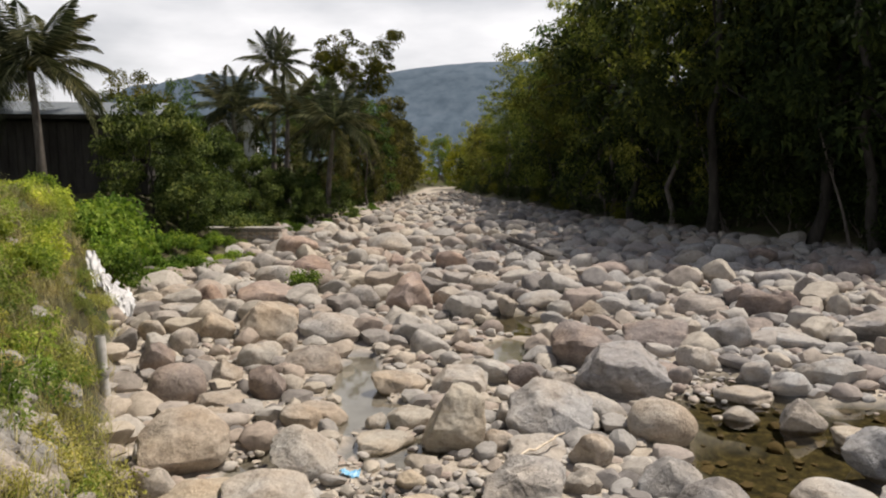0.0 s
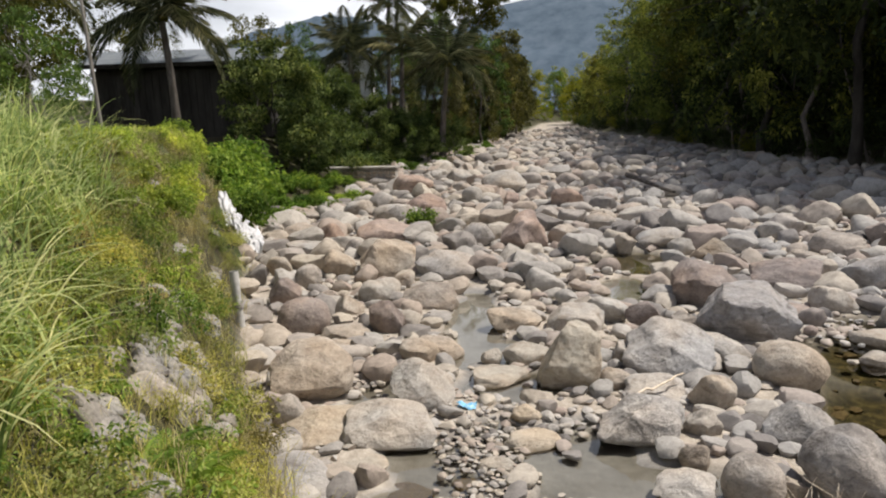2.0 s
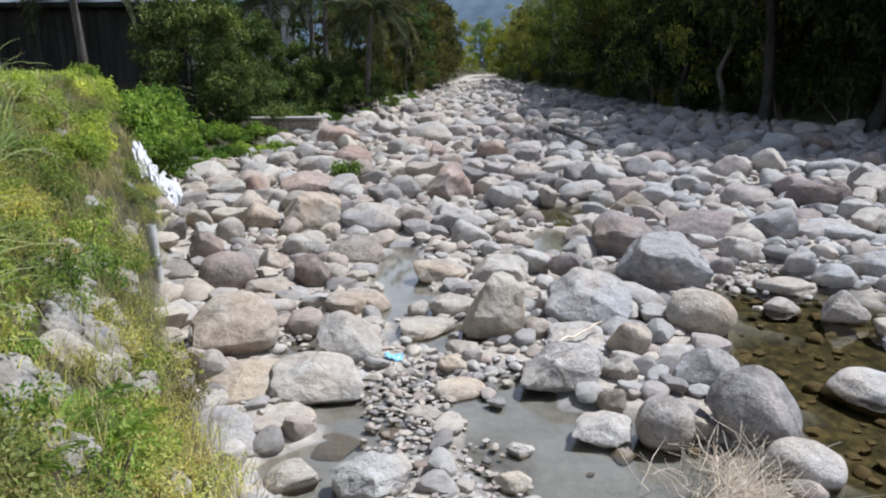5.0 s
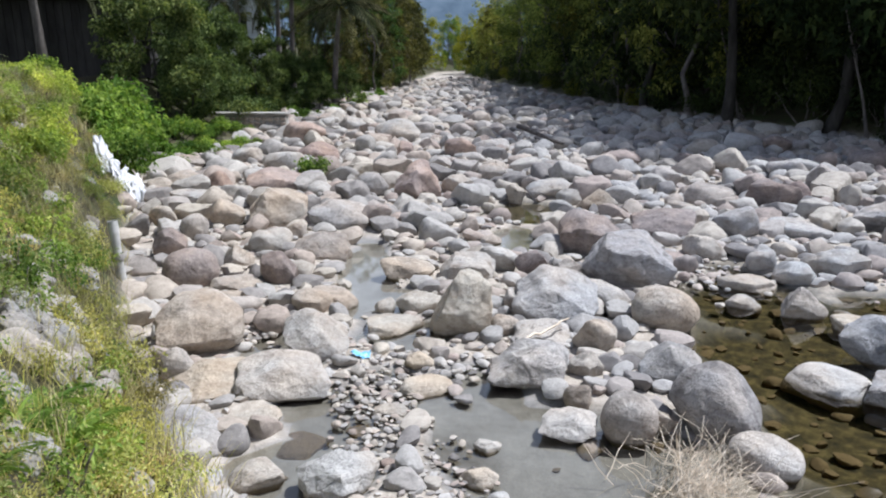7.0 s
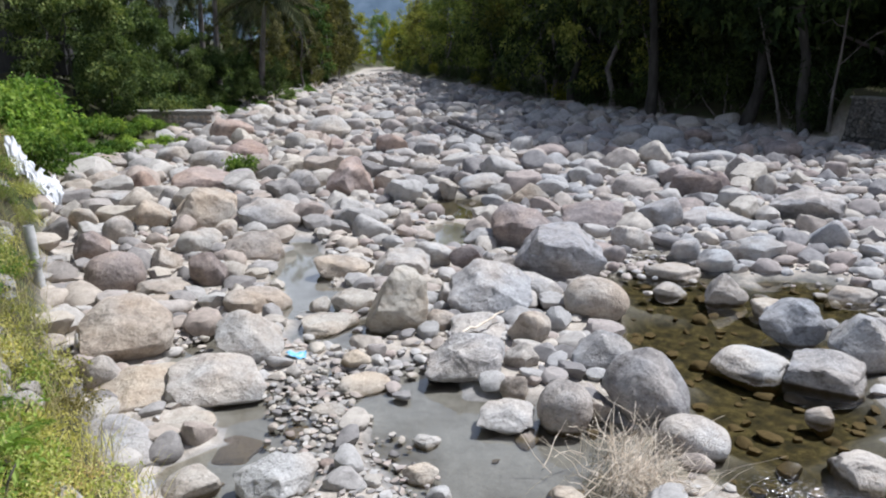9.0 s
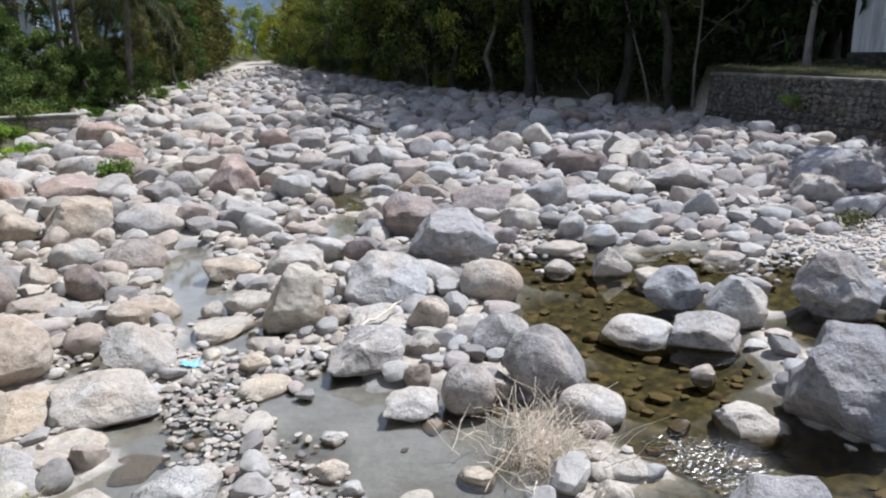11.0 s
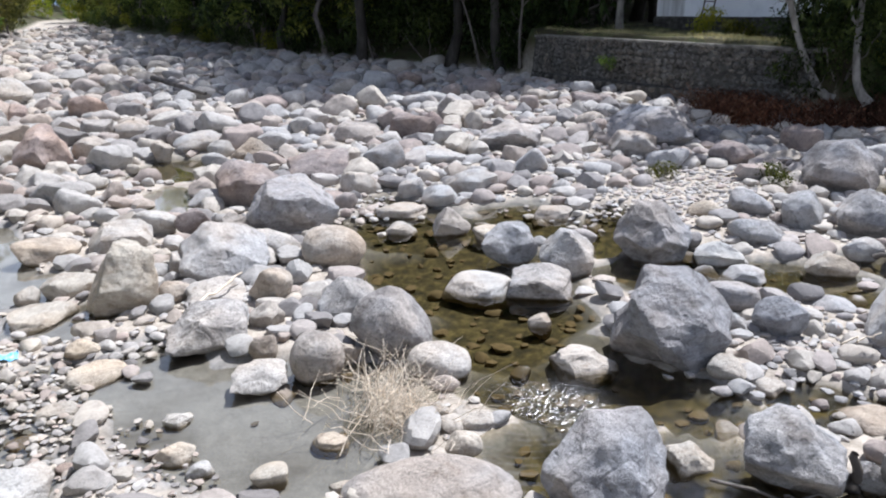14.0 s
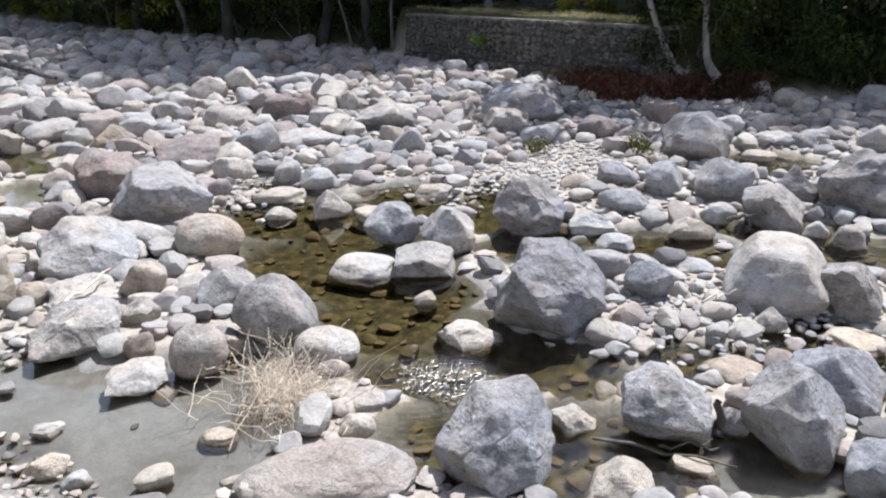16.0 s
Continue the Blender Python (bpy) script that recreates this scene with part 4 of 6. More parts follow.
boulder(8.28, 18.04, 0.28, 1.37, 1.04, 0.95, -25, 0, "d", "b", 140)
boulder(9.74, 15.35, 0.23, 1.73, 1.38, 0.90, -32, 0, "k", "c", 141)
boulder(8.75, 13.02, 0.20, 0.85, 0.71, 0.82, -34, 0, "g", "r", 142)
boulder(7.56, 15.18, 0.12, 1.51, 1.26, 0.45, -26, 0, "g", "f", 143)
boulder(6.12, 14.96, 0.24, 1.00, 0.84, 0.91, -22, 0, "g", "r", 144)
boulder(14.16, 24.28, 0.33, 1.30, 1.09, 0.86, -30, 0, "d", "r", 145)
boulder(4.86, 13.21, 0.17, 0.83, 0.70, 0.68, -20, 0, "w", "r", 146)
boulder(6.76, 12.11, 0.17, 1.12, 0.85, 0.68, -29, 0, "w", "b", 147)
boulder(5.87, 11.72, 0.13, 0.74, 0.62, 0.53, -27, 0, "w", "r", 148)
boulder(5.02, 11.61, 0.06, 0.93, 0.78, 0.23, -23, 0, "c", "f", 149)
boulder(5.26, 10.11, 0.15, 0.71, 0.54, 0.60, -27, 0, "t", "p", 150)
boulder(4.57, 10.59, 0.06, 0.47, 0.39, 0.23, -23, 0, "c", "r", 151)
boulder(4.76, 19.42, 0.22, 0.96, 0.81, 0.65, -14, 0, "w", "r", 152)
boulder(5.70, 9.57, 0.06, 0.58, 0.49, 0.23, -31, 0, "c", "f", 153)
boulder(5.44, 8.55, 0.18, 0.85, 0.68, 0.73, -32, 0, "s", "c", 154)
boulder(5.87, 7.73, 0.20, 0.82, 0.62, 0.82, -37, 0, "g", "p", 155)
boulder(7.32, 10.05, 0.06, 0.65, 0.54, 0.24, -36, 0, "c", "f", 156)
boulder(4.49, 7.78, 0.06, 0.85, 0.72, 0.22, -30, 0, "w", "f", 157)
boulder(5.10, 7.26, 0.11, 0.80, 0.60, 0.43, -35, 0, "s", "b", 158)
boulder(4.53, 6.45, 0.04, 0.27, 0.22, 0.16, -35, 0, "c", "r", 159)
boulder(2.80, 5.00, 0.04, 0.41, 0.34, 0.15, -29, 0, "c", "f", 160)
boulder(2.56, 5.33, 0.04, 0.31, 0.26, 0.14, -26, 0, "c", "r", 161)
boulder(2.50, 4.62, 0.07, 0.33, 0.28, 0.28, -28, 0, "c", "r", 162)
boulder(1.96, 4.13, 0.10, 1.45, 0.70, 0.46, -25, 0, "w", "b", 163)
boulder(1.55, 5.34, 0.02, 0.28, 0.24, 0.07, -16, 0, "c", "f", 164)
boulder(0.93, 5.09, 0.04, 0.31, 0.26, 0.15, -10, 0, "c", "r", 165)
boulder(1.47, 4.66, 0.02, 0.33, 0.09, 0.08, -18, 0, "c", "f", 166)
boulder(0.43, 5.45, 0.03, 0.21, 0.18, 0.13, -4, 0, "w", "r", 167)
boulder(5.23, 5.11, 0.25, 1.36, 1.10, 1.42, -46, 0, "s", "c", 168)
boulder(4.35, 5.38, 0.06, 0.64, 0.51, 0.23, -39, 0, "w", "c", 169)
boulder(5.47, 4.47, 0.08, 0.40, 0.34, 0.33, -51, 0, "c", "r", 170)
boulder(5.62, 4.11, 0.03, 0.34, 0.28, 0.13, -54, 0, "c", "f", 171)
boulder(6.41, 5.19, 0.07, 0.30, 0.25, 0.28, -51, 0, "g", "r", 172)
boulder(6.82, 5.65, 0.12, 0.70, 0.59, 0.49, -50, 0, "g", "r", 173)
boulder(6.67, 4.84, 0.16, 0.59, 0.45, 0.63, -54, 0, "s", "b", 174)
boulder(7.77, 4.94, 0.07, 0.55, 0.46, 0.27, -58, 0, "g", "r", 175)
boulder(7.69, 3.84, 0.24, 1.20, 1.00, 1.12, -63, 0, "w", "r", 176)
boulder(8.09, 3.15, 0.19, 0.68, 0.47, 0.90, -69, 0, "s", "b", 177)
boulder(3.12, 3.56, 0.20, 1.02, 0.90, 0.92, -41, 0, "s", "c", 178)
boulder(4.04, 3.58, 0.06, 0.39, 0.31, 0.23, -48, 0, "c", "c", 179)
boulder(4.64, 3.07, 0.16, 0.78, 0.65, 0.74, -57, 0, "s", "c", 180)
boulder(5.97, 3.20, 0.03, 0.57, 0.48, 0.13, -62, 0, "c", "f", 181)
boulder(6.19, 2.38, 0.16, 0.82, 0.62, 0.74, -69, 0, "s", "r", 182)
boulder(5.24, 2.28, 0.20, 0.78, 0.70, 0.98, -66, 0, "s", "b", 183)
boulder(5.22, 1.58, 0.14, 0.47, 0.39, 0.58, -73, 0, "s", "r", 184)
boulder(3.73, 2.74, 0.08, 0.47, 0.36, 0.30, -54, 0, "c", "p", 185)
boulder(4.39, 2.60, 0.02, 0.32, 0.19, 0.08, -59, 0, "c", "f", 186)
boulder(7.44, 2.77, 0.03, 0.57, 0.48, 0.14, -70, 0, "c", "f", 187)
boulder(7.09, 3.52, 0.09, 0.37, 0.28, 0.36, -64, 0, "t", "p", 188)
boulder(5.08, 2.68, 0.08, 0.27, 0.21, 0.34, -62, 0, "g", "p", 189)

boulder(-1.50, 6.45, -0.07, 0.62, 0.50, 0.14, 12, 0, "d", "f", 190)
boulder(-0.9, 6.75, -0.08, 0.34, 0.28, 0.14, 8, 0, "d", "f", 191)


BRUSH = [(18.0, 16.4), (17.6, 14.6), (18.4, 13.2), (19.6, 12.7), (20.8, 12.4), (18.2, 15.4)]
# flats of bare sand and fine gravel: centre and half widths
FLATS = [(9.6, 9.5, 1.6, 1.3), (11.3, 10.6, 1.2, 0.9), (8.2, 8.6, 0.9, 0.7)]


def scatter():
    """The rest of the stones, too many to count, in size classes that fill the gaps."""
    rng = np.random.default_rng(11)
    cells = {}

    def near(x, y, r):
        span = int(math.ceil(r + 1.0))
        for i in range(int(math.floor(x)) - span, int(math.floor(x)) + span + 1):
            for j in range(int(math.floor(y)) - span, int(math.floor(y)) + span + 1):
                yield from cells.get((i, j), ())

    def keep(x, y, r):
        cells.setdefault((int(math.floor(x)), int(math.floor(y))), []).append((x, y, r))

    for x, y, r in TAKEN:
        keep(x, y, r)
    # room for the dead brush at the bank's foot
    for x, y in BRUSH:
        keep(x, y, 0.75)
    # and for the green plant and the drifted log among the stones
    for x, y in ((-4.05, 21.3), (3.3, 31.6), (3.6, 30.6), (3.9, 29.6), (4.2, 28.6)):
        keep(x, y, 0.5)
    keep(-1.12, 8.42, 0.2)
    sets = {"big": [], "mid": [], "small": [], "tiny": []}
    plan = [("big", 0.42, 0.64, 420, 18, 80, 0.0), ("big", 0.30, 0.42, 2600, 14, 100, 0.0), ("mid", 0.20, 0.32, 7500, 8, 90, 0.0), ("mid", 0.12, 0.21, 11000, 1, 50, 0.04),
            ("small", 0.085, 0.15, 9000, 0.5, 26, 0.09), ("tiny", 0.05, 0.085, 14000, 1.5, 16, 0.14), ("tiny", 0.028, 0.05, 14000, 2.5, 12, 0.06)]
    for kind, low, high, tries, y0, y1, wet in plan:
        ys = rng.uniform(0, 1, tries) ** (1.0 if y1 > 80 else 1.3) * (y1 - y0) + y0
        left, right = np.interp(ys, LEFT_Y, LEFT_X), np.interp(ys, RIGHT_Y, RIGHT_X)
        xs = left - 0.2 + rng.uniform(0, 1, tries) * (right - left + 0.2)
        rs, luck = rng.uniform(low, high, tries), rng.uniform(0, 1, tries)
        dips, browns = pool_depth(xs, ys)
        for x, y, r, lucky, dip, brown in zip(xs, ys, rs, luck, dips, browns):
            if r > 0.085 and any(((x - a) / c) ** 2 + ((y - b) / d) ** 2 < 1 for a, b, c, d in FLATS):
                continue
            if dip > (0.03 if brown > 0.5 else 0.015) and lucky > wet * (1.3 if brown > 0.5 else 0.06):
                continue
            if r < 0.085 and dip <= 0.05 and lucky > 0.35:
                continue
            if y > 62 and r > 0.2 and lucky < np.interp(y, [62, 85], [0.3, 0.8]):
                continue
            if r > 0.4 and x > 12.5 and lucky < 0.8:
                continue
            if any((x - a) ** 2 + (y - b) ** 2 < ((0.70 if r > 0.14 else 0.84) * (r + c)) ** 2 for a, b, c in near(x, y, r)):
                continue
            keep(x, y, r)
            sets[kind].append((x, y, r, dip))
    # drifts of gravel: centre, spread, count, stone radii
    for cx, cy, sx, sy, turn, count, low, high in ((-0.8, 7.3, 0.22, 0.75, 14, 700, 0.022, 0.06), (-0.2, 8.2, 0.35, 0.28, 0, 160, 0.04, 0.11), (2.1, 8.2, 0.22, 0.3, 0, 120, 0.03, 0.09), (9.7, 9.4, 1.3, 0.9, -40, 900, 0.025, 0.08), (11.2, 10.5, 0.9, 0.7, -40, 260, 0.03, 0.09),
                                                   (6.4, 4.5, 0.55, 0.5, -40, 480, 0.035, 0.10), (1.0, 9.3, 0.6, 0.5, 0, 260, 0.03, 0.08), (4.2, 12.6, 0.9, 0.7, 0, 420, 0.03, 0.09), (-2.6, 9.6, 0.5, 0.5, 0, 220, 0.03, 0.08),
                                                   (-0.2, 5.6, 0.3, 0.35, 0, 200, 0.02, 0.05), (12.5, 13.0, 1.6, 1.2, -30, 700, 0.04, 0.10), (7.6, 3.4, 0.7, 0.5, -50, 260, 0.03, 0.08)):
        a, b = rng.normal(size=count) * sx, rng.normal(size=count) * sy
        c, s = math.cos(radians(turn)), math.sin(radians(turn))
        for x, y, r in zip(cx + c * a - s * b, cy + s * a + c * b, rng.uniform(low, high, count)):
            if any((x - a) ** 2 + (y - b) ** 2 < (0.7 * (r + c_)) ** 2 for a, b, c_ in near(x, y, r)):
                continue
            keep(x, y, r)
            sets["small" if r > 0.045 else "tiny"].append((x, y, r, -1.0))
    names = {"big": "boulder_field", "mid": "cobbles", "small": "loose_stones", "tiny": "gravel"}
    labels = {"big": "heaped grey, tan and pinkish river boulders", "mid": "mixed grey and tan river cobbles", "small": "loose rounded river stones", "tiny": "fine river gravel and pebbles"}
    for kind, level, protos, alone in (("big", 3, 14, 110), ("mid", 3, 20, 290), ("small", 2, 16, 290), ("tiny", 1, 12, 0)):
        shapes = [rock_verts(level, rng.choice(["r", "b", "b", "p"] if kind == "big" else ["r", "r", "b", "b", "p", "f", "p"]), rng) for _ in range(protos)]
        low = [rock_verts(2, "rbp"[_ % 3], rng) for _ in range(protos)]
        fine = [crisp(mesh_of("stone", rock_verts(4 if kind == "big" else 3, ("b", "r", "f", "b", "p")[k % 5], rng), ICO[4 if kind == "big" else 3][1], SINGLE, True), 26) for k in range(12)] if alone else []
        place = np.array(sorted(sets[kind], key=lambda q: q[0] ** 2 + q[1] ** 2))
        floor = ground_z(place[:, 0], place[:, 1])
        pieces = []
        for n, ((x, y, r, dip), z) in enumerate(zip(place, floor)):
            z = max(z, 0.02) if dip < 0 else z
            t, tip = rng.uniform(0, 6.28), rng.normal() * 0.18
            w, d, h = 2 * r * rng.uniform(0.95, 1.35), 2 * r * rng.uniform(0.75, 1.05), 2 * r * (rng.uniform(0.6, 1.0) if kind == "big" else rng.uniform(0.48, 0.92) if kind == "mid" else rng.uniform(0.4, 0.78))
            z = z + h * rng.uniform(-0.08, 0.10) * (kind in ("big", "mid"))
            if n < alone:
                m = pose(x, y, z + h * 0.12, 0, math.degrees(tip), math.degrees(t)) @ Matrix.Diagonal((w, d, h, 1))
                me = fine[rng.integers(12)]
                if kind == "big":
                    thing("boulder", m, me, "smooth weathered boulder in the upstream boulder field", "boulder", "riverbed boulders")
                else:
                    part("cobble" if kind == "mid" else "stone", me, GROUND).matrix_basis = m
                continue
            far = (kind == "big" and y > 36) or (kind == "mid" and y > 9.5)
            v = (low if far else shapes)[rng.integers(protos)] * (w, d, h)
            v = np.stack([v[:, 0] + tip * v[:, 2], v[:, 1], v[:, 2] - tip * v[:, 0]], 1)
            c, s = math.cos(t), math.sin(t)
            v = np.stack([c * v[:, 0] - s * v[:, 1] + x, s * v[:, 0] + c * v[:, 1] + y, v[:, 2] + z + h * 0.12], 1)
            pieces.append((v, ICO[2 if far else level][1]))
        thing(names[kind], None, crisp(mesh_of(names[kind], *joined(pieces), LOOSE if kind in ("big", "mid") else PEBBLE, kind != "tiny"), 42), labels[kind], "stones", "", "stuff")


scatter()


# ---- plants ----
def leaf_quads(rng, roots, length, width, out=None, droop=0.35, fine=True):
    """One drooping leaf for each root: a folded quad, or a plain half leaf where it is far."""
    count = len(roots)
    a = rng.normal(size=(count, 3))
    if out is not None:
        a = a * 0.75 + out
    a /= np.linalg.norm(a, axis=1, keepdims=True) + 1e-9
    # the leaf faces roughly outwards and up, so that each clump has a lit and a shaded side
    face = rng.normal(size=(count, 3)) * 0.45 + (0, 0, 0.75 if fine else 0.35)
    if out is not None:
        face = face + out * 0.9
    s = np.cross(a, face)
    s /= np.linalg.norm(s, axis=1, keepdims=True) + 1e-9
    n = np.cross(a, s)
    n *= np.sign(n[:, 2:3] + 1e-9)
    size = rng.uniform(0.6, 1.25, (count, 1))
    L, W = length * size, width * size
    mid = roots + a * L * 0.5 + n * W * 0.12
    tip = roots + a * L
    tip[:, 2] -= droop * L[:, 0]
    if fine:
        verts = np.stack([roots, mid + s * W * 0.5, tip, mid - s * W * 0.5], 1).reshape(-1, 3)
        return verts, np.arange(4 * count).reshape(-1, 4)
    verts = np.stack([roots + s * W * 0.15, mid + s * W * 0.6 + a * L * 0.1, tip], 1).reshape(-1, 3)
    return verts, np.arange(3 * count).reshape(-1, 3)


def clump_points(rng, centres, radii, count, shell=0.55):
    """Points in and mostly near the outside of many rounded clumps, with the way outwards."""
    pick = rng.choice(len(centres), count, p=radii ** 2 / (radii ** 2).sum())
    d = rng.normal(size=(count, 3))
    d /= np.linalg.norm(d, axis=1, keepdims=True)
    r = (shell + (1 - shell) * rng.uniform(0, 1, (count, 1)) ** 0.7) * rng.uniform(0.75, 1.15, (count, 1))
    p = centres[pick] + d * r * radii[pick][:, None] * (1, 1, 0.72)
    return p, d


def bend(rng, start, end, wob, steps=7):
    t = np.linspace(0, 1, steps)[:, None]
    path = start + (end - start) * t
    path[1:-1] += rng.normal(size=(steps - 2, 3)) * wob
    return path


def tree(height, spread, low, leaves, leaf_size, crown_mat, bark, seed, clumps=34, thick=None, lean=(0, 0), flat=0.0, label="", category="tree"):
    """A tree: tapered trunk, limbs, and a crown of leaf clumps from low to height, with gaps."""
    rng = np.random.default_rng(seed)
    top = thing("tree", None, None, label, category)
    thick = thick or height * 0.0095
    crown_h = height - low
    fork = low + 0.35 * crown_h
    end = np.array([lean[0], lean[1], fork + 0.3 * crown_h])
    t = np.linspace(0, 1, 9)
    path = bend(rng, np.zeros(3), end, 0.012 * height, 9)
    path[0] = (0, 0, -0.3)
    part("trunk", mesh_of("trunk", *tube(path, thick * (1.25 - 0.85 * t) + thick * 0.5 * np.exp(-9 * t), 9), bark, True), top)
    centres, radii = [], []
    clumps = int(2.1 * clumps)
    for n in range(clumps):
        f = rng.uniform(0, 1) ** 0.9
        z = low + crown_h * (0.06 + 0.90 * f)
        if flat:
            z = low + crown_h * (0.25 * rng.integers(1, 4) + 0.18 + 0.05 * rng.normal())
        wide = spread * (0.45 + 0.75 * math.sin(math.pi * min(1, 0.18 + 0.82 * f))) * rng.uniform(0.3, 1.0) ** 0.6
        turn = rng.uniform(0, 6.28)
        centres.append((math.cos(turn) * wide * 0.8 + lean[0] * 0.8, math.sin(turn) * wide * 0.8 + lean[1] * 0.8, z))
        radii.append(spread * rng.uniform(0.10, 0.25) * (0.8 if f > 0.8 else 1))
    centres, radii = np.array(centres), np.array(radii)
    limbs = rng.choice(clumps, 7, replace=False)
    for n in limbs:
        at = path[rng.integers(4, 9)]
        limb = bend(rng, at, centres[n], 0.03 * height)
        part("limb", mesh_of("limb", *tube(limb, thick * 0.42 * (1 - 0.8 * np.linspace(0, 1, 7)), 6), bark, True), top)
    p, d = clump_points(rng, centres, radii, leaves, 0.45)
    if flat:
        p[:, 2] = p[:, 2] * 0.55 + np.repeat(centres[:, 2], 1)[np.argmin(((p[:, None, :2] - centres[None, :, :2]) ** 2).sum(-1), 1)] * 0.45
    out = d * 0.7 + np.array([0, 0, 0.1])
    v, f = leaf_quads(rng, p, leaf_size, leaf_size * 0.62, out, 0.35, False)
    part("crown", mesh_of("crown", v, f, crown_mat), top)
    return top


def bush(wide, tall, leaves, leaf_size, mat, seed, label, name="bush", stem=BARK, fine=True):
    rng = np.random.default_rng(seed)
    top = thing(name, None, None, label, name.replace("_", " "))
    n = 9
    turn, far = rng.uniform(0, 6.28, n), wide * 0.5 * rng.uniform(0, 1, n) ** 0.6
    centres = np.stack([np.cos(turn) * far, np.sin(turn) * far, tall * rng.uniform(0.2, 0.72, n)], 1)
    radii = np.minimum(wide, tall * 1.3) * rng.uniform(0.22, 0.38, n)
    for c in centres[:4]:
        part("stem", mesh_of("stem", *tube(bend(rng, np.array([c[0] * 0.2, c[1] * 0.2, -0.1]), c, 0.03 * tall), np.linspace(0.018, 0.006, 7) * max(1, tall), 5), stem, True), top)
    p, d = clump_points(rng, centres, radii, leaves, 0.3)
    p[:, 2] = np.abs(p[:, 2])
    part("foliage", mesh_of("foliage", *leaf_quads(rng, p, leaf_size, leaf_size * 0.55, d * 0.6, 0.35, fine), mat), top)
    return top


def frond(length, mat_seed, droop, leaflets=60):
    """A palm frond: an arching rib with two rows of hanging leaflets, along x."""
    rng = np.random.default_rng(mat_seed)
    t = np.linspace(0, 1, 10)
    rib = np.stack([length * (t - 0.12 * t ** 3), 0 * t, length * (0.28 * t - droop * t ** 2.2)], 1)
    pieces = [tube(rib, 0.035 * (1.1 - t), 4)]
    at = np.linspace(0.12, 1.0, leaflets)
    root = np.stack([np.interp(at, t, rib[:, i]) for i in range(3)], 1)
    for side in (-1, 1):
        long = length * 0.24 * np.sin(np.pi * np.clip(at * 0.85 + 0.14, 0, 1)) * rng.uniform(0.85, 1.15, leaflets)
        way = np.stack([0.55 + 0 * at, side * 0.75 + 0 * at, -0.55 - 0.3 * rng.uniform(0, 1, leaflets)], 1)
        tip = root + way * long[:, None]
        mid = root + way * long[:, None] * 0.5 + (0, 0, 0.03)
        across = np.array([0.008, 0, 0.003]) * length
        v = np.stack([root, mid + across, tip, mid - across], 1).reshape(-1, 3)
        pieces.append((v, np.arange(4 * leaflets).reshape(-1, 4)))
    return mesh_of("frond", *joined(pieces), PALM_LEAF)


def palm(x, y, z, top_z, reach, lean, count, seed, label, up=0.5):
    rng = np.random.default_rng(seed)
    base = thing("palm_tree", pose(x, y, z), None, label, "palm tree")
    high = top_z - z
    t = np.linspace(0, 1, 14)
    path = np.stack([lean[0] * t ** 1.6, lean[1] * t ** 1.6, high * t - 0.2 * (1 - t)], 1)
    rings = 1 + 0.08 * (np.arange(14) % 2)
    part("trunk", mesh_of("trunk", *tube(path, (0.19 - 0.06 * t + 0.10 * np.exp(-8 * t)) * rings, 9), BARK, True), base)
    kinds = [frond(reach, seed + k, d) for k, d in enumerate((0.35, 0.6, 0.95))]
    for n in range(count):
        f = n / count
        ob = part("frond", kinds[min(2, int(f * 3))], base)
        pitch = -62 * up * 2 * (1 - f) + 25 * f
        ob.matrix_basis = Matrix.Translation(path[-1]) @ pose(0, 0, 0, 0, pitch + rng.uniform(-9, 9), n * 137.5 + rng.uniform(-12, 12))
    nuts = [(ICO[2][0] * (0.12, 0.12, 0.15) + (0.2 * math.cos(k * 1.3), 0.2 * math.sin(k * 1.3), -0.15), ICO[2][1]) for k in range(5)]
    for v, f in nuts:
        part("coconut", mesh_of("coconut", v + path[-1], f, LEAF_OLIVE, True), base)
    return base


def set_down(ob, x, y, turn=0.0, size=1.0, sink=0.1, z=None):
    z = float(ground_z(x, y)) - sink if z is None else z
    return pose(x, y, z, 0, 0, turn) @ Matrix.Scale(size, 4)


def rows(protos, spots, seed):
    """Copies of the prototype trees at the spots x, y, size; the first uses of the prototypes are the prototypes themselves."""
    rng = np.random.default_rng(seed)
    fresh = list(protos)
    for x, y, size, kind in spots:
        m = set_down(None, x, y, rng.uniform(0, 360), size)
        ob = protos[kind % len(protos)]
        if ob in fresh:
            fresh.remove(ob)
            ob.matrix_basis = m
        else:
            copy_thing(ob, m)


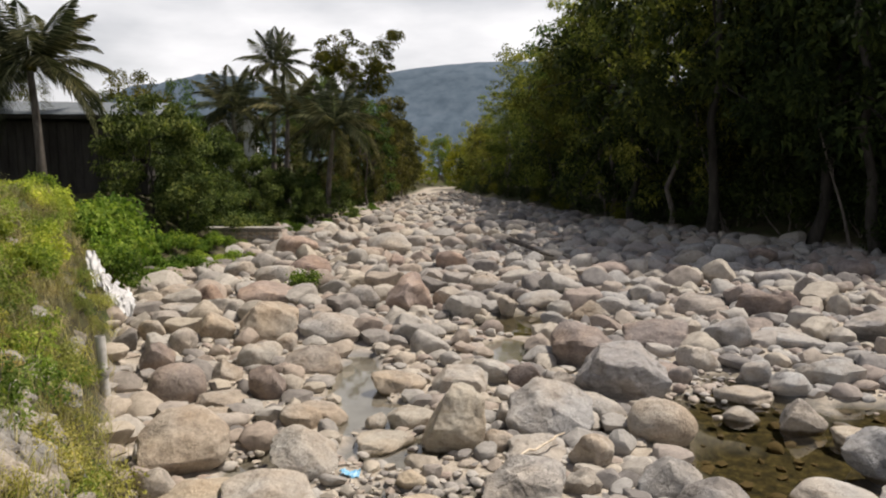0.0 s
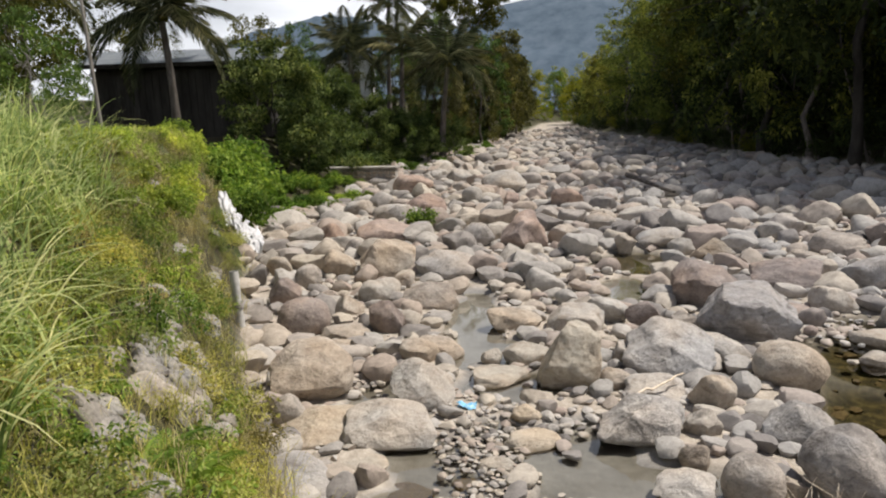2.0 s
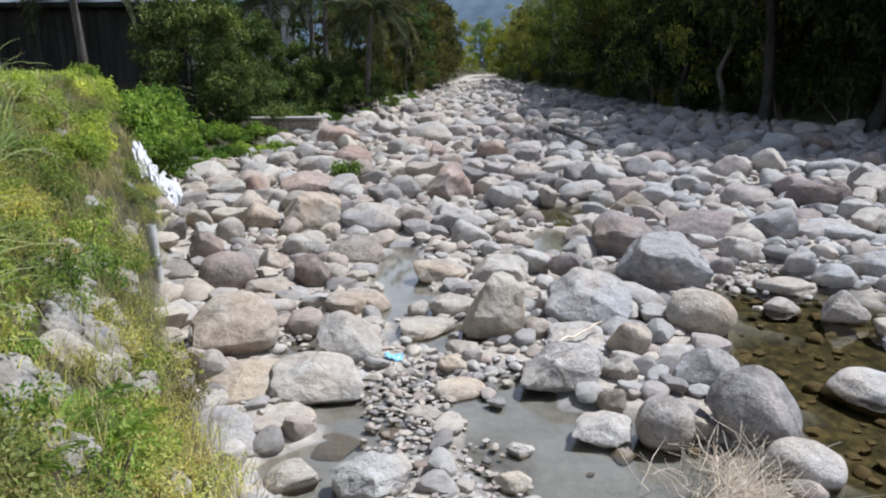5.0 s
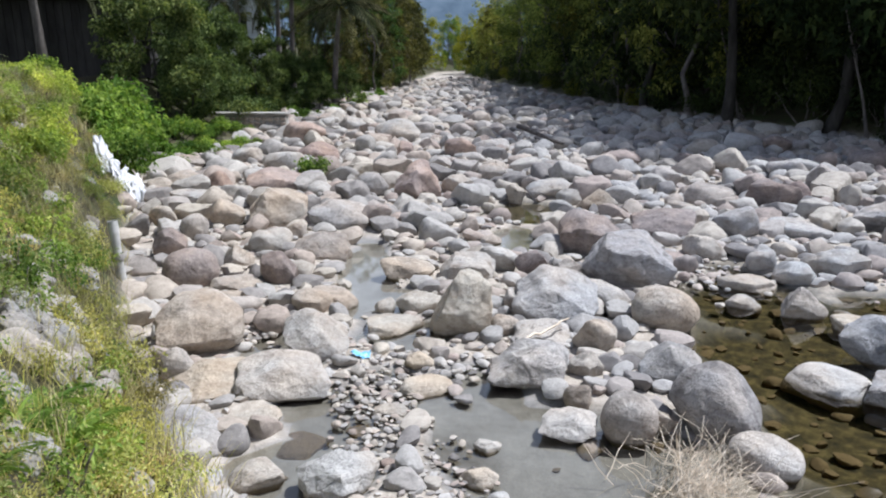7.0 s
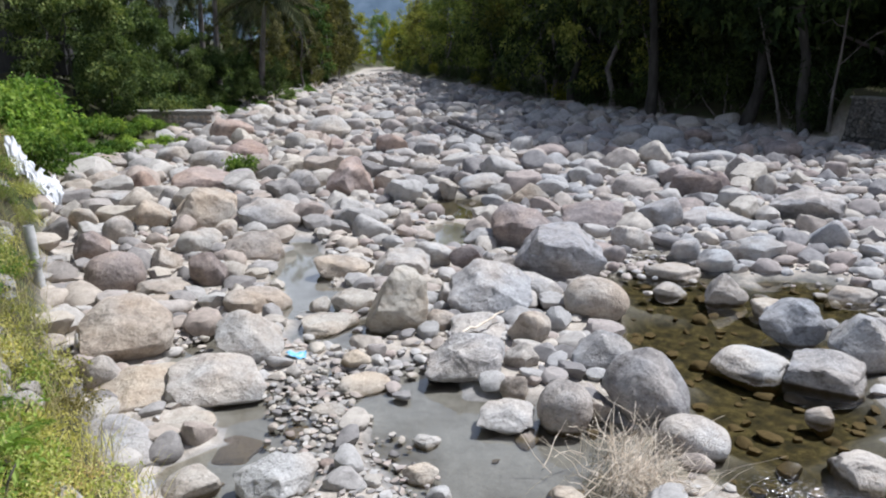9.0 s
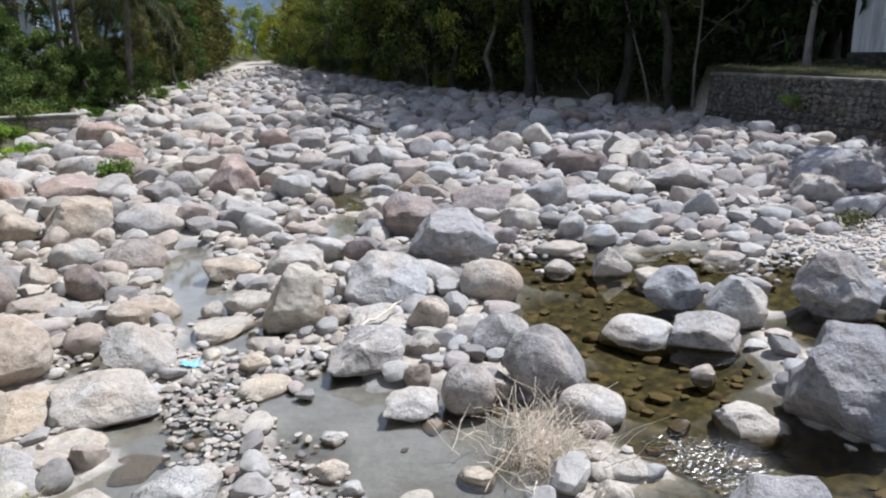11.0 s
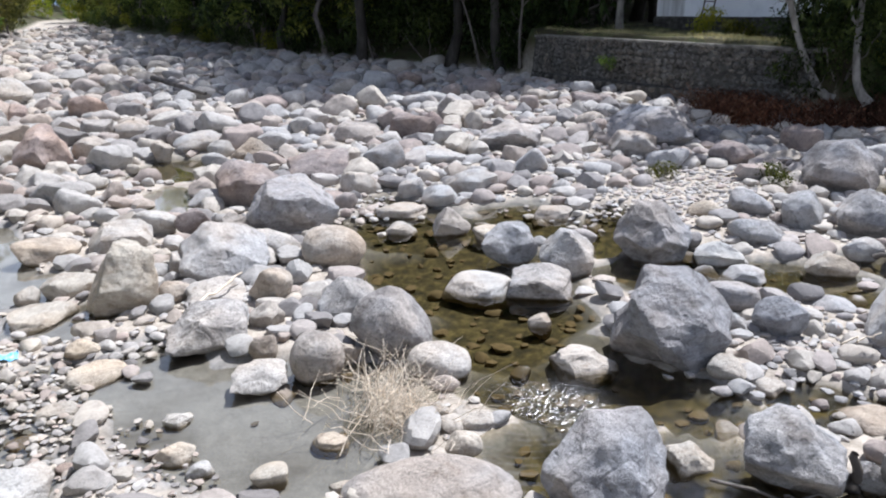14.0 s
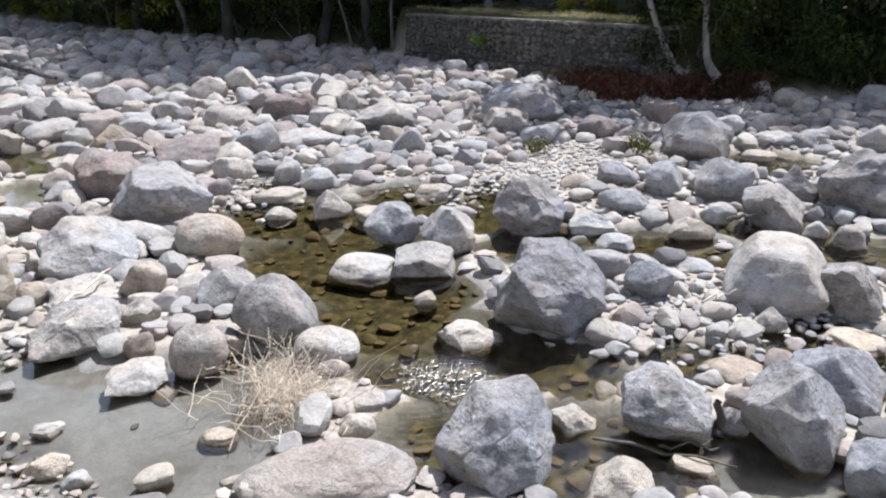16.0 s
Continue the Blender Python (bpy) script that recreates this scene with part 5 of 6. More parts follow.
def forest():
    kinds = [
        tree(15.0, 4.4, 0.8, 8500, 0.36, LEAF_SHADED, SHADED_BARK, 21, 46, label="tall riverside tree with a dense crown, shade in its leaf colour"),
        tree(16.0, 3.8, 3.0, 6500, 0.35, LEAF_OLIVE, SHADED_BARK, 22, 40, label="tall olive green tree with a slender trunk, shade in its bark colour"),
        tree(14.0, 4.6, 1.0, 6500, 0.37, LEAF_DEEP, SHADED_BARK, 23, 46, label="leafy green riverside tree in shade"),
        tree(17.0, 4.2, 2.6, 7500, 0.36, LEAF_SHADED, SHADED_BARK, 24, 36, lean=(2.2, 0.5), label="tall leaning forest tree with shade in its leaf colour"),
        tree(15.0, 4.2, 0.8, 9000, 0.33, LEAF_FOREST_LIT, BARK, 25, 44, label="sunlit olive green tree at the forest edge"),
        tree(16.0, 4.6, 5.0, 8000, 0.28, LEAF_FOREST_LIT, BARK, 26, 24, flat=1.0, label="tall spreading tree with layered sunlit olive crown"),
    ]
    rng = np.random.default_rng(5)
    spots = []
    y, n = 30.5, 0
    while y < 128:
        edge = float(np.interp(y, RIGHT_Y, RIGHT_X))
        for row, off in enumerate((1.3, 6.0, 11.5, 17.0)):
            if row >= 2 and y > 55:
                continue
            size = rng.uniform(0.9, 1.2) * ((1.0, 1.3, 1.35, 1.4)[row] if y < 36 else (1.0, 1.15, 1.2, 1.2)[row] if y < 60 else (0.92, 1.0)[row]) * np.interp(y, [40, 74, 95, 125], [1.0, 1.0, 0.6, 0.36])
            # shade-coloured kinds stand near, kinds with sunlight in their colour farther off
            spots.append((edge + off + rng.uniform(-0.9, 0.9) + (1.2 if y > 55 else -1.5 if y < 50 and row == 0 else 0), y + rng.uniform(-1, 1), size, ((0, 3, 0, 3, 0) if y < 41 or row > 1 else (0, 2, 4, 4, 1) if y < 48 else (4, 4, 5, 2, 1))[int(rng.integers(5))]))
        y += 2.9 + 0.026 * y
        n += 1
    # behind the house and over the bank
    for x, y, size in ((27, 32, 1.0), (31, 28, 1.1), (33, 22, 1.0), (31, 15, 1.0), (27.5, 11, 0.85), (28.5, 7, 0.9), (24.5, 31, 0.9), (36, 30, 1.2), (26.5, 14.5, 0.8), (27.5, 3.5, 0.9), (33, 9, 1.0)):
        spots.append((x, y, size, int(rng.integers(4))))
    rows(kinds, spots, 6)
    low = [
        bush(3.2, 2.6, 1900, 0.21, LEAF_SHADED, 31, "undergrowth bush at the forest edge, shade in its leaf colour", fine=False),
        bush(2.8, 2.2, 1700, 0.21, LEAF_SHADED, 32, "undergrowth bush at the forest edge, shade in its leaf colour", fine=False),
        bush(2.6, 2.0, 1700, 0.19, LEAF_SUNLIT, 33, "olive undergrowth bush by the stones, sunlight in its leaf colour", fine=False),
    ]
    spots = []
    y = 30.0
    while y < 125:
        edge = float(np.interp(y, RIGHT_Y, RIGHT_X))
        # near bushes have shade in their colour, farther ones partly sunlight
        spots.append((edge + rng.uniform(0.3, 1.6), y, rng.uniform(0.7, 1.3), int(rng.integers(2)) if y < 41 else int(rng.integers(1, 3))))
        spots.append((edge + rng.uniform(2.5, 5), y + 1, rng.uniform(1.3, 2.1), int(rng.integers(2))))
        if y < 46:
            spots.append((edge + rng.uniform(4, 7), y + 0.5, rng.uniform(1.8, 2.6), int(rng.integers(2))))
        y += 2.4 + 0.02 * y
    for x, y, size, kind in ((22.5, 13.5, 1.2, 1), (24.5, 12.0, 1.4, 1), (25.5, 10.0, 1.4, 0), (26.5, 8.0, 1.4, 1), (20.8, 14.6, 0.9, 0), (21.4, 13.4, 0.6, 2), (28, 7, 1.6, 1), (21.5, 14.8, 0.7, 1), (19.6, 15.0, 0.7, 1), (28, 9.5, 1.8, 1)):
        spots.append((x, y, size, kind))
    for y in np.arange(6.0, 14.6, 0.65):
        edge = float(np.interp(y, RIGHT_Y, RIGHT_X))
        spots.append((edge + rng.uniform(0.5, 1.0), y, rng.uniform(0.45, 0.8), int(rng.integers(2))))
        spots.append((edge + rng.uniform(1.6, 3.2), y, rng.uniform(0.7, 1.2), int(rng.integers(2))))
    rows(low, spots, 7)


forest()


def left_trees():
    # dark bamboo-like thicket on the near bank
    thick = [
        tree(6.6, 2.7, 0.2, 14000, 0.20, LEAF_THICKET, SHADED_BARK, 41, 30, label="dense dark green bank tree hanging down to the ground"),
        tree(6.0, 2.5, 0.2, 14000, 0.20, LEAF_THICKET, SHADED_BARK, 42, 26, label="dense green bank tree with drooping fine foliage"),
    ]
    rows(thick, [(-11.9, 29.8, 0.86, 0), (-13.3, 34.5, 0.9, 1), (-10.9, 32.5, 0.9, 0), (-12.8, 37.5, 0.92, 1), (-10.6, 30.2, 0.7, 1), (-10.9, 41.5, 0.85, 1),
                 (-13.5, 43.0, 0.95, 0), (-9.3, 47.5, 0.7, 0), (-8.2, 46.2, 0.5, 1), (-6.8, 49.0, 0.55, 0), (-11.4, 47.5, 0.8, 1)], 8)
    tall = [
        tree(14.0, 3.4, 0.6, 8500, 0.32, LEAF_DEEP, BARK, 43, 44, label="tall dark riverside tree above palms"),
        tree(16.0, 4.4, 8.5, 15000, 0.28, LEAF_OLIVE, BARK, 44, 30, flat=1.0, label="tall umbrella-shaped tree with layered crown"),
        tree(12.0, 3.0, 0.3, 9000, 0.31, LEAF_BROWN, BARK, 45, 40, label="olive brown riverside tree with foliage to the ground"),
    ]
    rows(tall, [(-10.6, 63.0, 0.8, 0), (-7.6, 68.0, 0.98, 1), (-6.4, 72.0, 0.93, 0), (-5.3, 79.0, 0.98, 2), (-8.6, 74.0, 0.9, 2), (-13.5, 61.0, 0.8, 0), (-17.0, 60.0, 0.72, 2), (-5.2, 92.0, 0.85, 2), (-9.0, 88.0, 1.0, 0),
                (-20.0, 56.0, 0.7, 0), (-6.6, 65.0, 0.75, 2), (-8.8, 61.0, 0.62, 2), (-5.6, 74.5, 0.85, 2), (-11.0, 67.0, 0.85, 2), (-12.0, 58.0, 0.55, 2), (-4.4, 85.0, 0.8, 2), (-5.0, 108.0, 0.8, 2), (-24.0, 52.0, 0.6, 0), (-14.0, 76.0, 0.9, 0), (-7.5, 112.0, 0.9, 0)], 9)
    # sunlit trees that close the valley
    far = [tree(9.0, 3.4, 0.3, 6000, 0.3, LEAF_YELLOW, BARK, 46, 36, label="sunlit yellow-green trees at the river bend"),
           tree(9.5, 3.2, 0.3, 6000, 0.3, LEAF_BRIGHT, BARK, 47, 36, label="bright green tree at the river bend")]
    rows(far, [(-4.5, 141, 1.0, 0), (0.0, 146, 0.85, 1), (4.0, 143, 0.95, 0), (8.0, 139, 1.05, 1), (-8.0, 138, 1.1, 1), (3.6, 121, 0.9, 0), (6.0, 126, 1.2, 0), (12, 146, 1.2, 0), (-1.5, 134, 0.4, 0), (2.0, 136, 0.45, 1), (-4.0, 131, 0.5, 0), (5.0, 133, 0.5, 0), (0.5, 150, 1.0, 0)], 10)
    light = [tree(7.0, 2.6, 0.8, 6000, 0.21, LEAF_BRIGHT, PALE_BARK, 48, 34, label="bright green garden tree with broad leaves"),
             tree(8.5, 2.8, 1.5, 6000, 0.21, LEAF_OLIVE, BARK, 49, 34, label="olive green garden tree with thin twigs")]
    rows(light, [(-16.0, 20.5, 0.62, 0), (-19.5, 22.5, 1.0, 1), (-18.2, 19.0, 0.7, 0), (-23.0, 24.0, 1.1, 1), (-20.5, 18.0, 0.75, 0), (-27.0, 30.0, 1.2, 1), (-22.5, 28.0, 1.0, 1), (-30.0, 26.0, 1.2, 0), (-17.6, 42.0, 0.85, 1), (-33.0, 36.0, 1.3, 1), (-27.0, 40.0, 1.2, 1), (-38.0, 32.0, 1.4, 1), (-24.5, 21.0, 0.9, 0), (-30.0, 21.0, 1.1, 0), (-27.0, 46.0, 0.9, 1), (-25.2, 37.5, 0.8, 0), (-27.0, 36.0, 0.75, 0)], 11)
    palm(-17.0, 31.0, 3.0, 8.5, 4.0, (-0.45, 0.3), 30, 51, "coconut palm with drooping fronds beside the shed")
    palm(-12.6, 55.0, 2.6, 12.0, 3.3, (0.3, 0.0), 22, 52, "tall coconut palm above the bank trees", 0.65)
    palm(-13.8, 50.0, 2.6, 8.4, 3.6, (-0.4, 0.0), 24, 53, "coconut palm with grey hanging fronds")
    palm(-7.5, 48.2, 1.2, 7.0, 3.8, (0.6, -0.4), 24, 54, "low coconut palm leaning over the boulders")
    palm(-10.6, 50.0, 1.6, 8.2, 3.6, (0.3, -0.3), 20, 55, "coconut palm among bank trees")
    palm(-24.5, 31.0, 3.0, 10.5, 4.3, (0.3, 0.3), 18, 56, "coconut palm behind garden trees")


left_trees()


def bank_plants():
    """Undergrowth along the near bank."""
    rng = np.random.default_rng(61)
    green = [bush(2.2, 1.9, 2200, 0.17, LEAF_VINE, 62, "bright broad-leaved bush at the end of the bank wall"),
             bush(2.4, 0.95, 2400, 0.14, LEAF_VINE, 63, "low creeping green bush beside the boulders"),
             bush(1.8, 1.0, 1100, 0.14, BANK_LEAF, 64, "low leafy bright green plants on the bank top"),
             bush(2.0, 1.3, 2400, 0.12, LEAF_YELLOW, 65, "bush with yellow blossom on the bank"),
             bush(2.4, 1.4, 2200, 0.17, LEAF_THICKET, 67, "dark green shrub along the far bank", fine=False)]
    spots = [(-10.3, 21.6, 1.15, 0), (-10.9, 23.8, 1.2, 0), (-9.4, 20.4, 0.75, 0), (-11.6, 25.6, 1.0, 0)]
    spots += [(x, y, s, 1) for x, y, s in ((-9.6, 22.8, 0.8), (-10.0, 25.2, 1.1), (-9.0, 26.6, 0.95), (-10.9, 27.2, 1.2), (-8.6, 29.2, 0.8), (-10.2, 29.4, 1.0), (-12.0, 24.8, 1.1), (-9.9, 26.2, 1.0), (-9.4, 28.2, 1.0), (-8.7, 30.2, 0.8), (-9.6, 31.0, 1.1), (-10.6, 28.6, 1.2), (-9.5, 32.8, 0.8), (-11.2, 33.0, 1.0))]
    spots += [(x, y, s, 1) for x, y, s in ((-8.6, 42.5, 0.9), (-10.0, 40.0, 1.0), (-11.8, 38.6, 1.1), (-7.4, 45.5, 0.9), (-6.7, 50.0, 1.1), (-9.2, 44.0, 1.0), (-12.5, 40.0, 1.0), (-6.4, 55.5, 1.2), (-5.9, 60.0, 1.2))]
    for y in np.arange(36.0, 78.0, 2.3):
        edge = float(np.interp(y, LEFT_Y, LEFT_X))
        spots += [(edge - rng.uniform(0.3, 1.2), y, rng.uniform(0.7, 1.2), 4), (edge - rng.uniform(1.6, 3.4), y + 1, rng.uniform(1.1, 1.7), 4)]
    spots += [(-11.4, 46.0, 1.1, 3), (-12.0, 44.5, 0.8, 3)]
    for n in range(95):
        y = rng.uniform(9, 24)
        x = float(np.interp(y, LEFT_Y, LEFT_X)) - 1.5 - rng.uniform(0, 1) ** 1.5 * 8.0
        spots.append((x, y, rng.uniform(0.5, 0.85), 2))
    for x, y in ((-12.6, 22.6), (-18.5, 23.0)):
        spots.append((x, y, 0.5, 0))
    rows(green, spots, 66)


bank_plants()


def blades(rng, roots, length, width, stiff, heading=None, segs=6):
    """Arching grass blades: a strip for each root that rises and bends over."""
    count = len(roots)
    turn = rng.uniform(0, 6.28, count) if heading is None else heading + rng.normal(size=count) * 0.8
    L = length * rng.uniform(0.6, 1.25, count)
    lean = rng.uniform(0.05, 0.7, count)
    sag = rng.uniform(0.5, 1.5, count) * (1 - stiff)
    t = np.linspace(0, 1, segs)
    ang = lean[:, None] + sag[:, None] * t[None] ** 1.4 * 1.5
    step = L[:, None] / (segs - 1)
    flat = np.concatenate([np.zeros((count, 1)), np.cumsum(np.sin(ang[:, :-1]) * step, 1)], 1)
    up = np.concatenate([np.zeros((count, 1)), np.cumsum(np.cos(ang[:, :-1]) * step, 1)], 1)
    ax, ay = np.cos(turn)[:, None], np.sin(turn)[:, None]
    mid = np.stack([roots[:, None, 0] + ax * flat, roots[:, None, 1] + ay * flat, roots[:, None, 2] + up], -1)
    half = width * rng.uniform(0.6, 1.2, count)[:, None] * (1 - 0.92 * t[None] ** 1.6) * np.minimum(1, 0.5 + 3 * t[None])
    side = np.stack([-ay + 0 * half, ax + 0 * half, 0.25 + 0 * half], -1)
    v = np.stack([mid - side * half[..., None] / 2, mid + side * half[..., None] / 2], 2).reshape(-1, 3)
    k, j = np.meshgrid(np.arange(count), np.arange(segs - 1), indexing="ij")
    a = (k * segs + j) * 2
    return v, np.stack([a, a + 1, a + 3, a + 2], -1).reshape(-1, 4)


# bare patches of the bank wall where its limestone shows: centre and reach
BARE = [(-4.62, 7.75, 0.36), (-3.85, 6.3, 0.38), (-3.5, 5.8, 0.26), (-3.4, 4.7, 0.32), (-2.95, 4.2, 0.22), (-5.1, 9.1, 0.28), (-4.2, 6.9, 0.2)]


def bank_point(rng, count, y0, y1, off0, off1):
    y = rng.uniform(y0, y1, count)
    x = np.interp(y, LEFT_Y, LEFT_X) - rng.uniform(off0, off1, count)
    return np.stack([x, y, ground_z(x, y)], 1)


def grasses():
    rng = np.random.default_rng(71)
    heads = bank_point(rng, 340, 2.6, 10.5, 0.0, 5.0)
    off = np.interp(heads[:, 1], LEFT_Y, LEFT_X) - heads[:, 0]
    heads = heads[off > np.interp(heads[:, 1], [3, 4, 6, 7.5, 11], [2.2, 2.4, 2.45, 2.2, 2.1])]
    roots = np.repeat(heads, 20, 0) + rng.normal(size=(len(heads) * 20, 3)) * (0.10, 0.10, 0.0)
    thing("tall_grass", None, mesh_of("tall_grass", *blades(rng, roots, 1.25, 0.028, 0.0, None, 9), GRASS), "tall arching green grass along the bank top", "grass", "", "stuff")
    heads = np.concatenate([bank_point(rng, 350, 3.0, 21.0, 0.15, 3.0), bank_point(rng, 400, 9.0, 22.0, 0.8, 3.2)])
    roots = np.repeat(heads, 16, 0) + rng.normal(size=(750 * 16, 3)) * (0.10, 0.10, 0.02)
    thing("dry_grass", None, mesh_of("dry_grass", *blades(rng, roots, 0.42, 0.010, 0.3, None, 4), DRY), "dry straw-coloured grass tufts on the bank wall", "grass", "", "stuff")
    heads = np.concatenate([bank_point(rng, 350, 3.0, 20.0, 0.1, 3.2), bank_point(rng, 150, 2.0, 6.0, 0.1, 4.0)])
    roots = np.repeat(heads, 18, 0) + rng.normal(size=(500 * 18, 3)) * (0.09, 0.09, 0.02)
    thing("short_grass", None, mesh_of("short_grass", *blades(rng, roots, 0.24, 0.011, 0.2, None, 4), FINE_GRASS), "short yellow-green grass on the bank wall", "grass", "", "stuff")
    # leafy weeds on the wall's face
    weeds = [bush(0.75, 0.8, 450, 0.075, WEED_GREEN, 72, "leafy green weed rooted in the bank wall", "weed"),
             bush(0.7, 0.45, 380, 0.062, WEED_GREEN, 73, "small bright green weed on the bank wall", "weed"),
             bush(0.7, 0.5, 560, 0.045, WEED_YELLOW, 74, "yellowish feathery weed on the bank wall", "weed"),
             bush(0.9, 0.55, 700, 0.04, WEED_BROWN, 75, "dry straw-brown weed on the bank wall", "weed"),
             bush(0.9, 0.6, 1300, 0.035, WEED_OLIVE, 77, "dark olive-brown fine shrub at the foot of the bank wall", "weed")]
    p = np.concatenate([bank_point(rng, 260, 2.8, 11.0, 0.3, 2.8), bank_point(rng, 120, 9.0, 21.0, 0.4, 3.2)])
    spots = []
    for a, b, _ in p:
        deep = float(np.interp(b, LEFT_Y, LEFT_X)) - a
        if (rng.uniform() < 0.6 and any(math.hypot(a - bx, b - by) < r + 0.1 for bx, by, r in BARE)) or (b < 6.6 and deep < 0.6):
            continue
        kind = (2, 2, 3, 1)[int(rng.integers(4))] if deep < 0.9 else ((0, 1, 1, 2, 2, 3) if b < 9 else (3, 3, 3, 1, 2, 0))[int(rng.integers(6))]
        spots.append((a, b, rng.uniform(0.55, 1.15), kind))
    spots = [q for q in spots if float(np.interp(q[1], LEFT_Y, LEFT_X)) - q[0] > 0.45]
    spots += [(-3.25, 6.75, 0.9, 4), (-3.05, 6.35, 0.8, 4), (-3.5, 7.2, 0.75, 4), (-2.95, 6.0, 0.6, 4), (-4.75, 7.35, 1.1, 0), (-4.45, 7.0, 1.0, 0), (-4.2, 7.5, 0.7, 1), (-2.75, 5.2, 0.9, 2), (-2.9, 5.6, 0.8, 2), (-2.6, 4.7, 0.9, 2)]
    rows(weeds, spots, 76)


grasses()


def fern(x, y, turn, size, seed):
    rng = np.random.default_rng(seed)
    base = thing("fern", set_down(None, x, y, turn, size, 0.02), None, "bright green fern growing from the bank wall", "fern", "bank ferns")
    me = frond(0.5, seed, 0.55, 30)
    me.materials[0] = LEAF_VINE
    for k in range(8):
        part("frond", me, base).matrix_basis = pose(0, 0, 0, 0, rng.uniform(-60, -15), k * 45 + rng.uniform(-15, 15)) @ Matrix.Scale(rng.uniform(0.7, 1.1), 4)
    return base


for n, (x, y) in enumerate(((-3.0, 4.4), (-2.8, 4.75), (-3.1, 4.95), (-2.75, 3.6))):
    fern(x, y, 40 * n, 1.0, 80 + n)


def straw_tuft():
    rng = np.random.default_rng(91)
    ob = thing("straw_tuft", pose(2.2, 5.55, -0.06), None, "dead bleached straw bush standing in the pool", "dry grass")
    heads = rng.normal(size=(430, 3)) * (0.19, 0.26, 0)
    tagged(part("stalk_mass", mesh_of("stalk_mass", *blades(rng, heads, 0.44, 0.006, 0.2, -0.6, 6), STRAW), ob), kind="stuff")
    twigs = []
    for k in range(160):
        p = np.array([rng.normal() * 0.28, rng.normal() * 0.36, rng.uniform(0, 0.15)])
        e = p + (rng.normal() * 0.28, rng.normal() * 0.28, rng.uniform(0.1, 0.45))
        twigs.append(tube(bend(rng, p, e, 0.02, 5), np.linspace(0.005, 0.002, 5), 4))
    tagged(part("twig_tangle", mesh_of("twig_tangle", *joined(twigs), STRAW), ob), kind="stuff")


straw_tuft()


def small_plants():
    low = [bush(0.5, 0.55, 380, 0.055, LEAF_OLIVE, 102, "small weedy plant on the gravel bar", "plant"),
           bush(1.1, 0.3, 700, 0.06, MOSS, 103, "mossy green growth among the bank stones", "plant")]
    rows(low, [(10.8, 11.0, 1.2, 0), (12.3, 9.5, 1.0, 0), (12.0, 9.2, 0.8, 0), (19.5, 11.6, 0.9, 1), (21.5, 11.2, 1.0, 1), (20.6, 12.2, 0.8, 1), (10.7, 50.0, 1.6, 1),
               (13.0, 44.0, 1.6, 1), (12.0, 47.0, 1.8, 1), (-2.2, 41.5, 0.9, 0), (14.2, 42.5, 1.5, 1)], 104)
    tuft = bush(0.8, 0.95, 900, 0.1, LEAF_VINE, 105, "bushy bright green plant growing between boulders", "plant")
    tuft.matrix_basis = pose(-4.05, 21.2, float(ground_z(-4.05, 21.2)) + 0.02)


small_plants()


def dead_brush():
    """Rust-brown dead brush piled against the foot of the right bank."""
    rng = np.random.default_rng(111)
    for n, (x, y, wide) in enumerate((*xy, wide) for xy, wide in zip(BRUSH, (1.3, 1.6, 1.5, 1.3, 1.1, 1.2))):
        ob = thing("brush_pile", set_down(None, x, y, 0, 1.0, 0.0), None, "rust-brown dead brush heaped at the bank foot", "brush", "brush piles")
        twigs = []
        for k in range(170):
            p = np.array([rng.normal() * wide * 0.42, rng.normal() * wide * 0.34, 0])
            e = p + (rng.normal() * 0.4, rng.normal() * 0.4, rng.uniform(0.15, 0.9))
            twigs.append(tube(bend(rng, p, e, 0.06, 5), np.linspace(0.012, 0.005, 5), 4))
        tagged(part("twig_tangle", mesh_of("twig_tangle", *joined(twigs), RUST), ob), kind="stuff")
        roots = np.stack([rng.normal(size=900) * wide * 0.40, rng.normal(size=900) * wide * 0.34, rng.uniform(0.0, 0.75, 900)], 1)
        part("leaf_litter", mesh_of("leaf_litter", *leaf_quads(rng, roots, 0.13, 0.05), RUST), ob)


dead_brush()


def bare_trunk(points, thick, label, crown=None):
    """A pale slanting trunk on the right bank; crown: where its leaf clump sits."""
    bark = PALE_BARK if thick > 0.1 else BARK
    pts = np.array(points, float)
    ob = thing("tree", pose(*pts[0]), None, label, "tree")
    t = np.linspace(0, 1, 12)
    src = np.linspace(0, 1, len(pts))
    path = np.stack([np.interp(t, src, pts[:, i] - pts[0, i]) for i in range(3)], 1)
    path[1:-1] = (path[:-2] + 2 * path[1:-1] + path[2:]) / 4
    part("trunk", mesh_of("trunk", *tube(path, thick * (1.1 - 0.55 * t) + 0.6 * thick * np.exp(-12 * t), 9), bark, True), ob)
    rng = np.random.default_rng(int(pts[0, 0] * 100))
    for k in range(3):
        s = path[6 + 2 * k]
        part("limb", mesh_of("limb", *tube(bend(rng, s, s + rng.normal(size=3) * (1.2, 1.2, 0.4) + (0, 0, 1.4), 0.08), np.linspace(thick * 0.4, 0.01, 7), 6), bark, True), ob)
    if crown:
        size, mat, count = crown
        centres = path[-1] + rng.normal(size=(14, 3)) * (size, size, size * 0.5)
        p, d = clump_points(rng, centres, np.full(14, size * 0.5), count, 0.3)
        part("crown", mesh_of("crown", *leaf_quads(rng, p, 0.26, 0.15, d * 0.5), mat), ob)


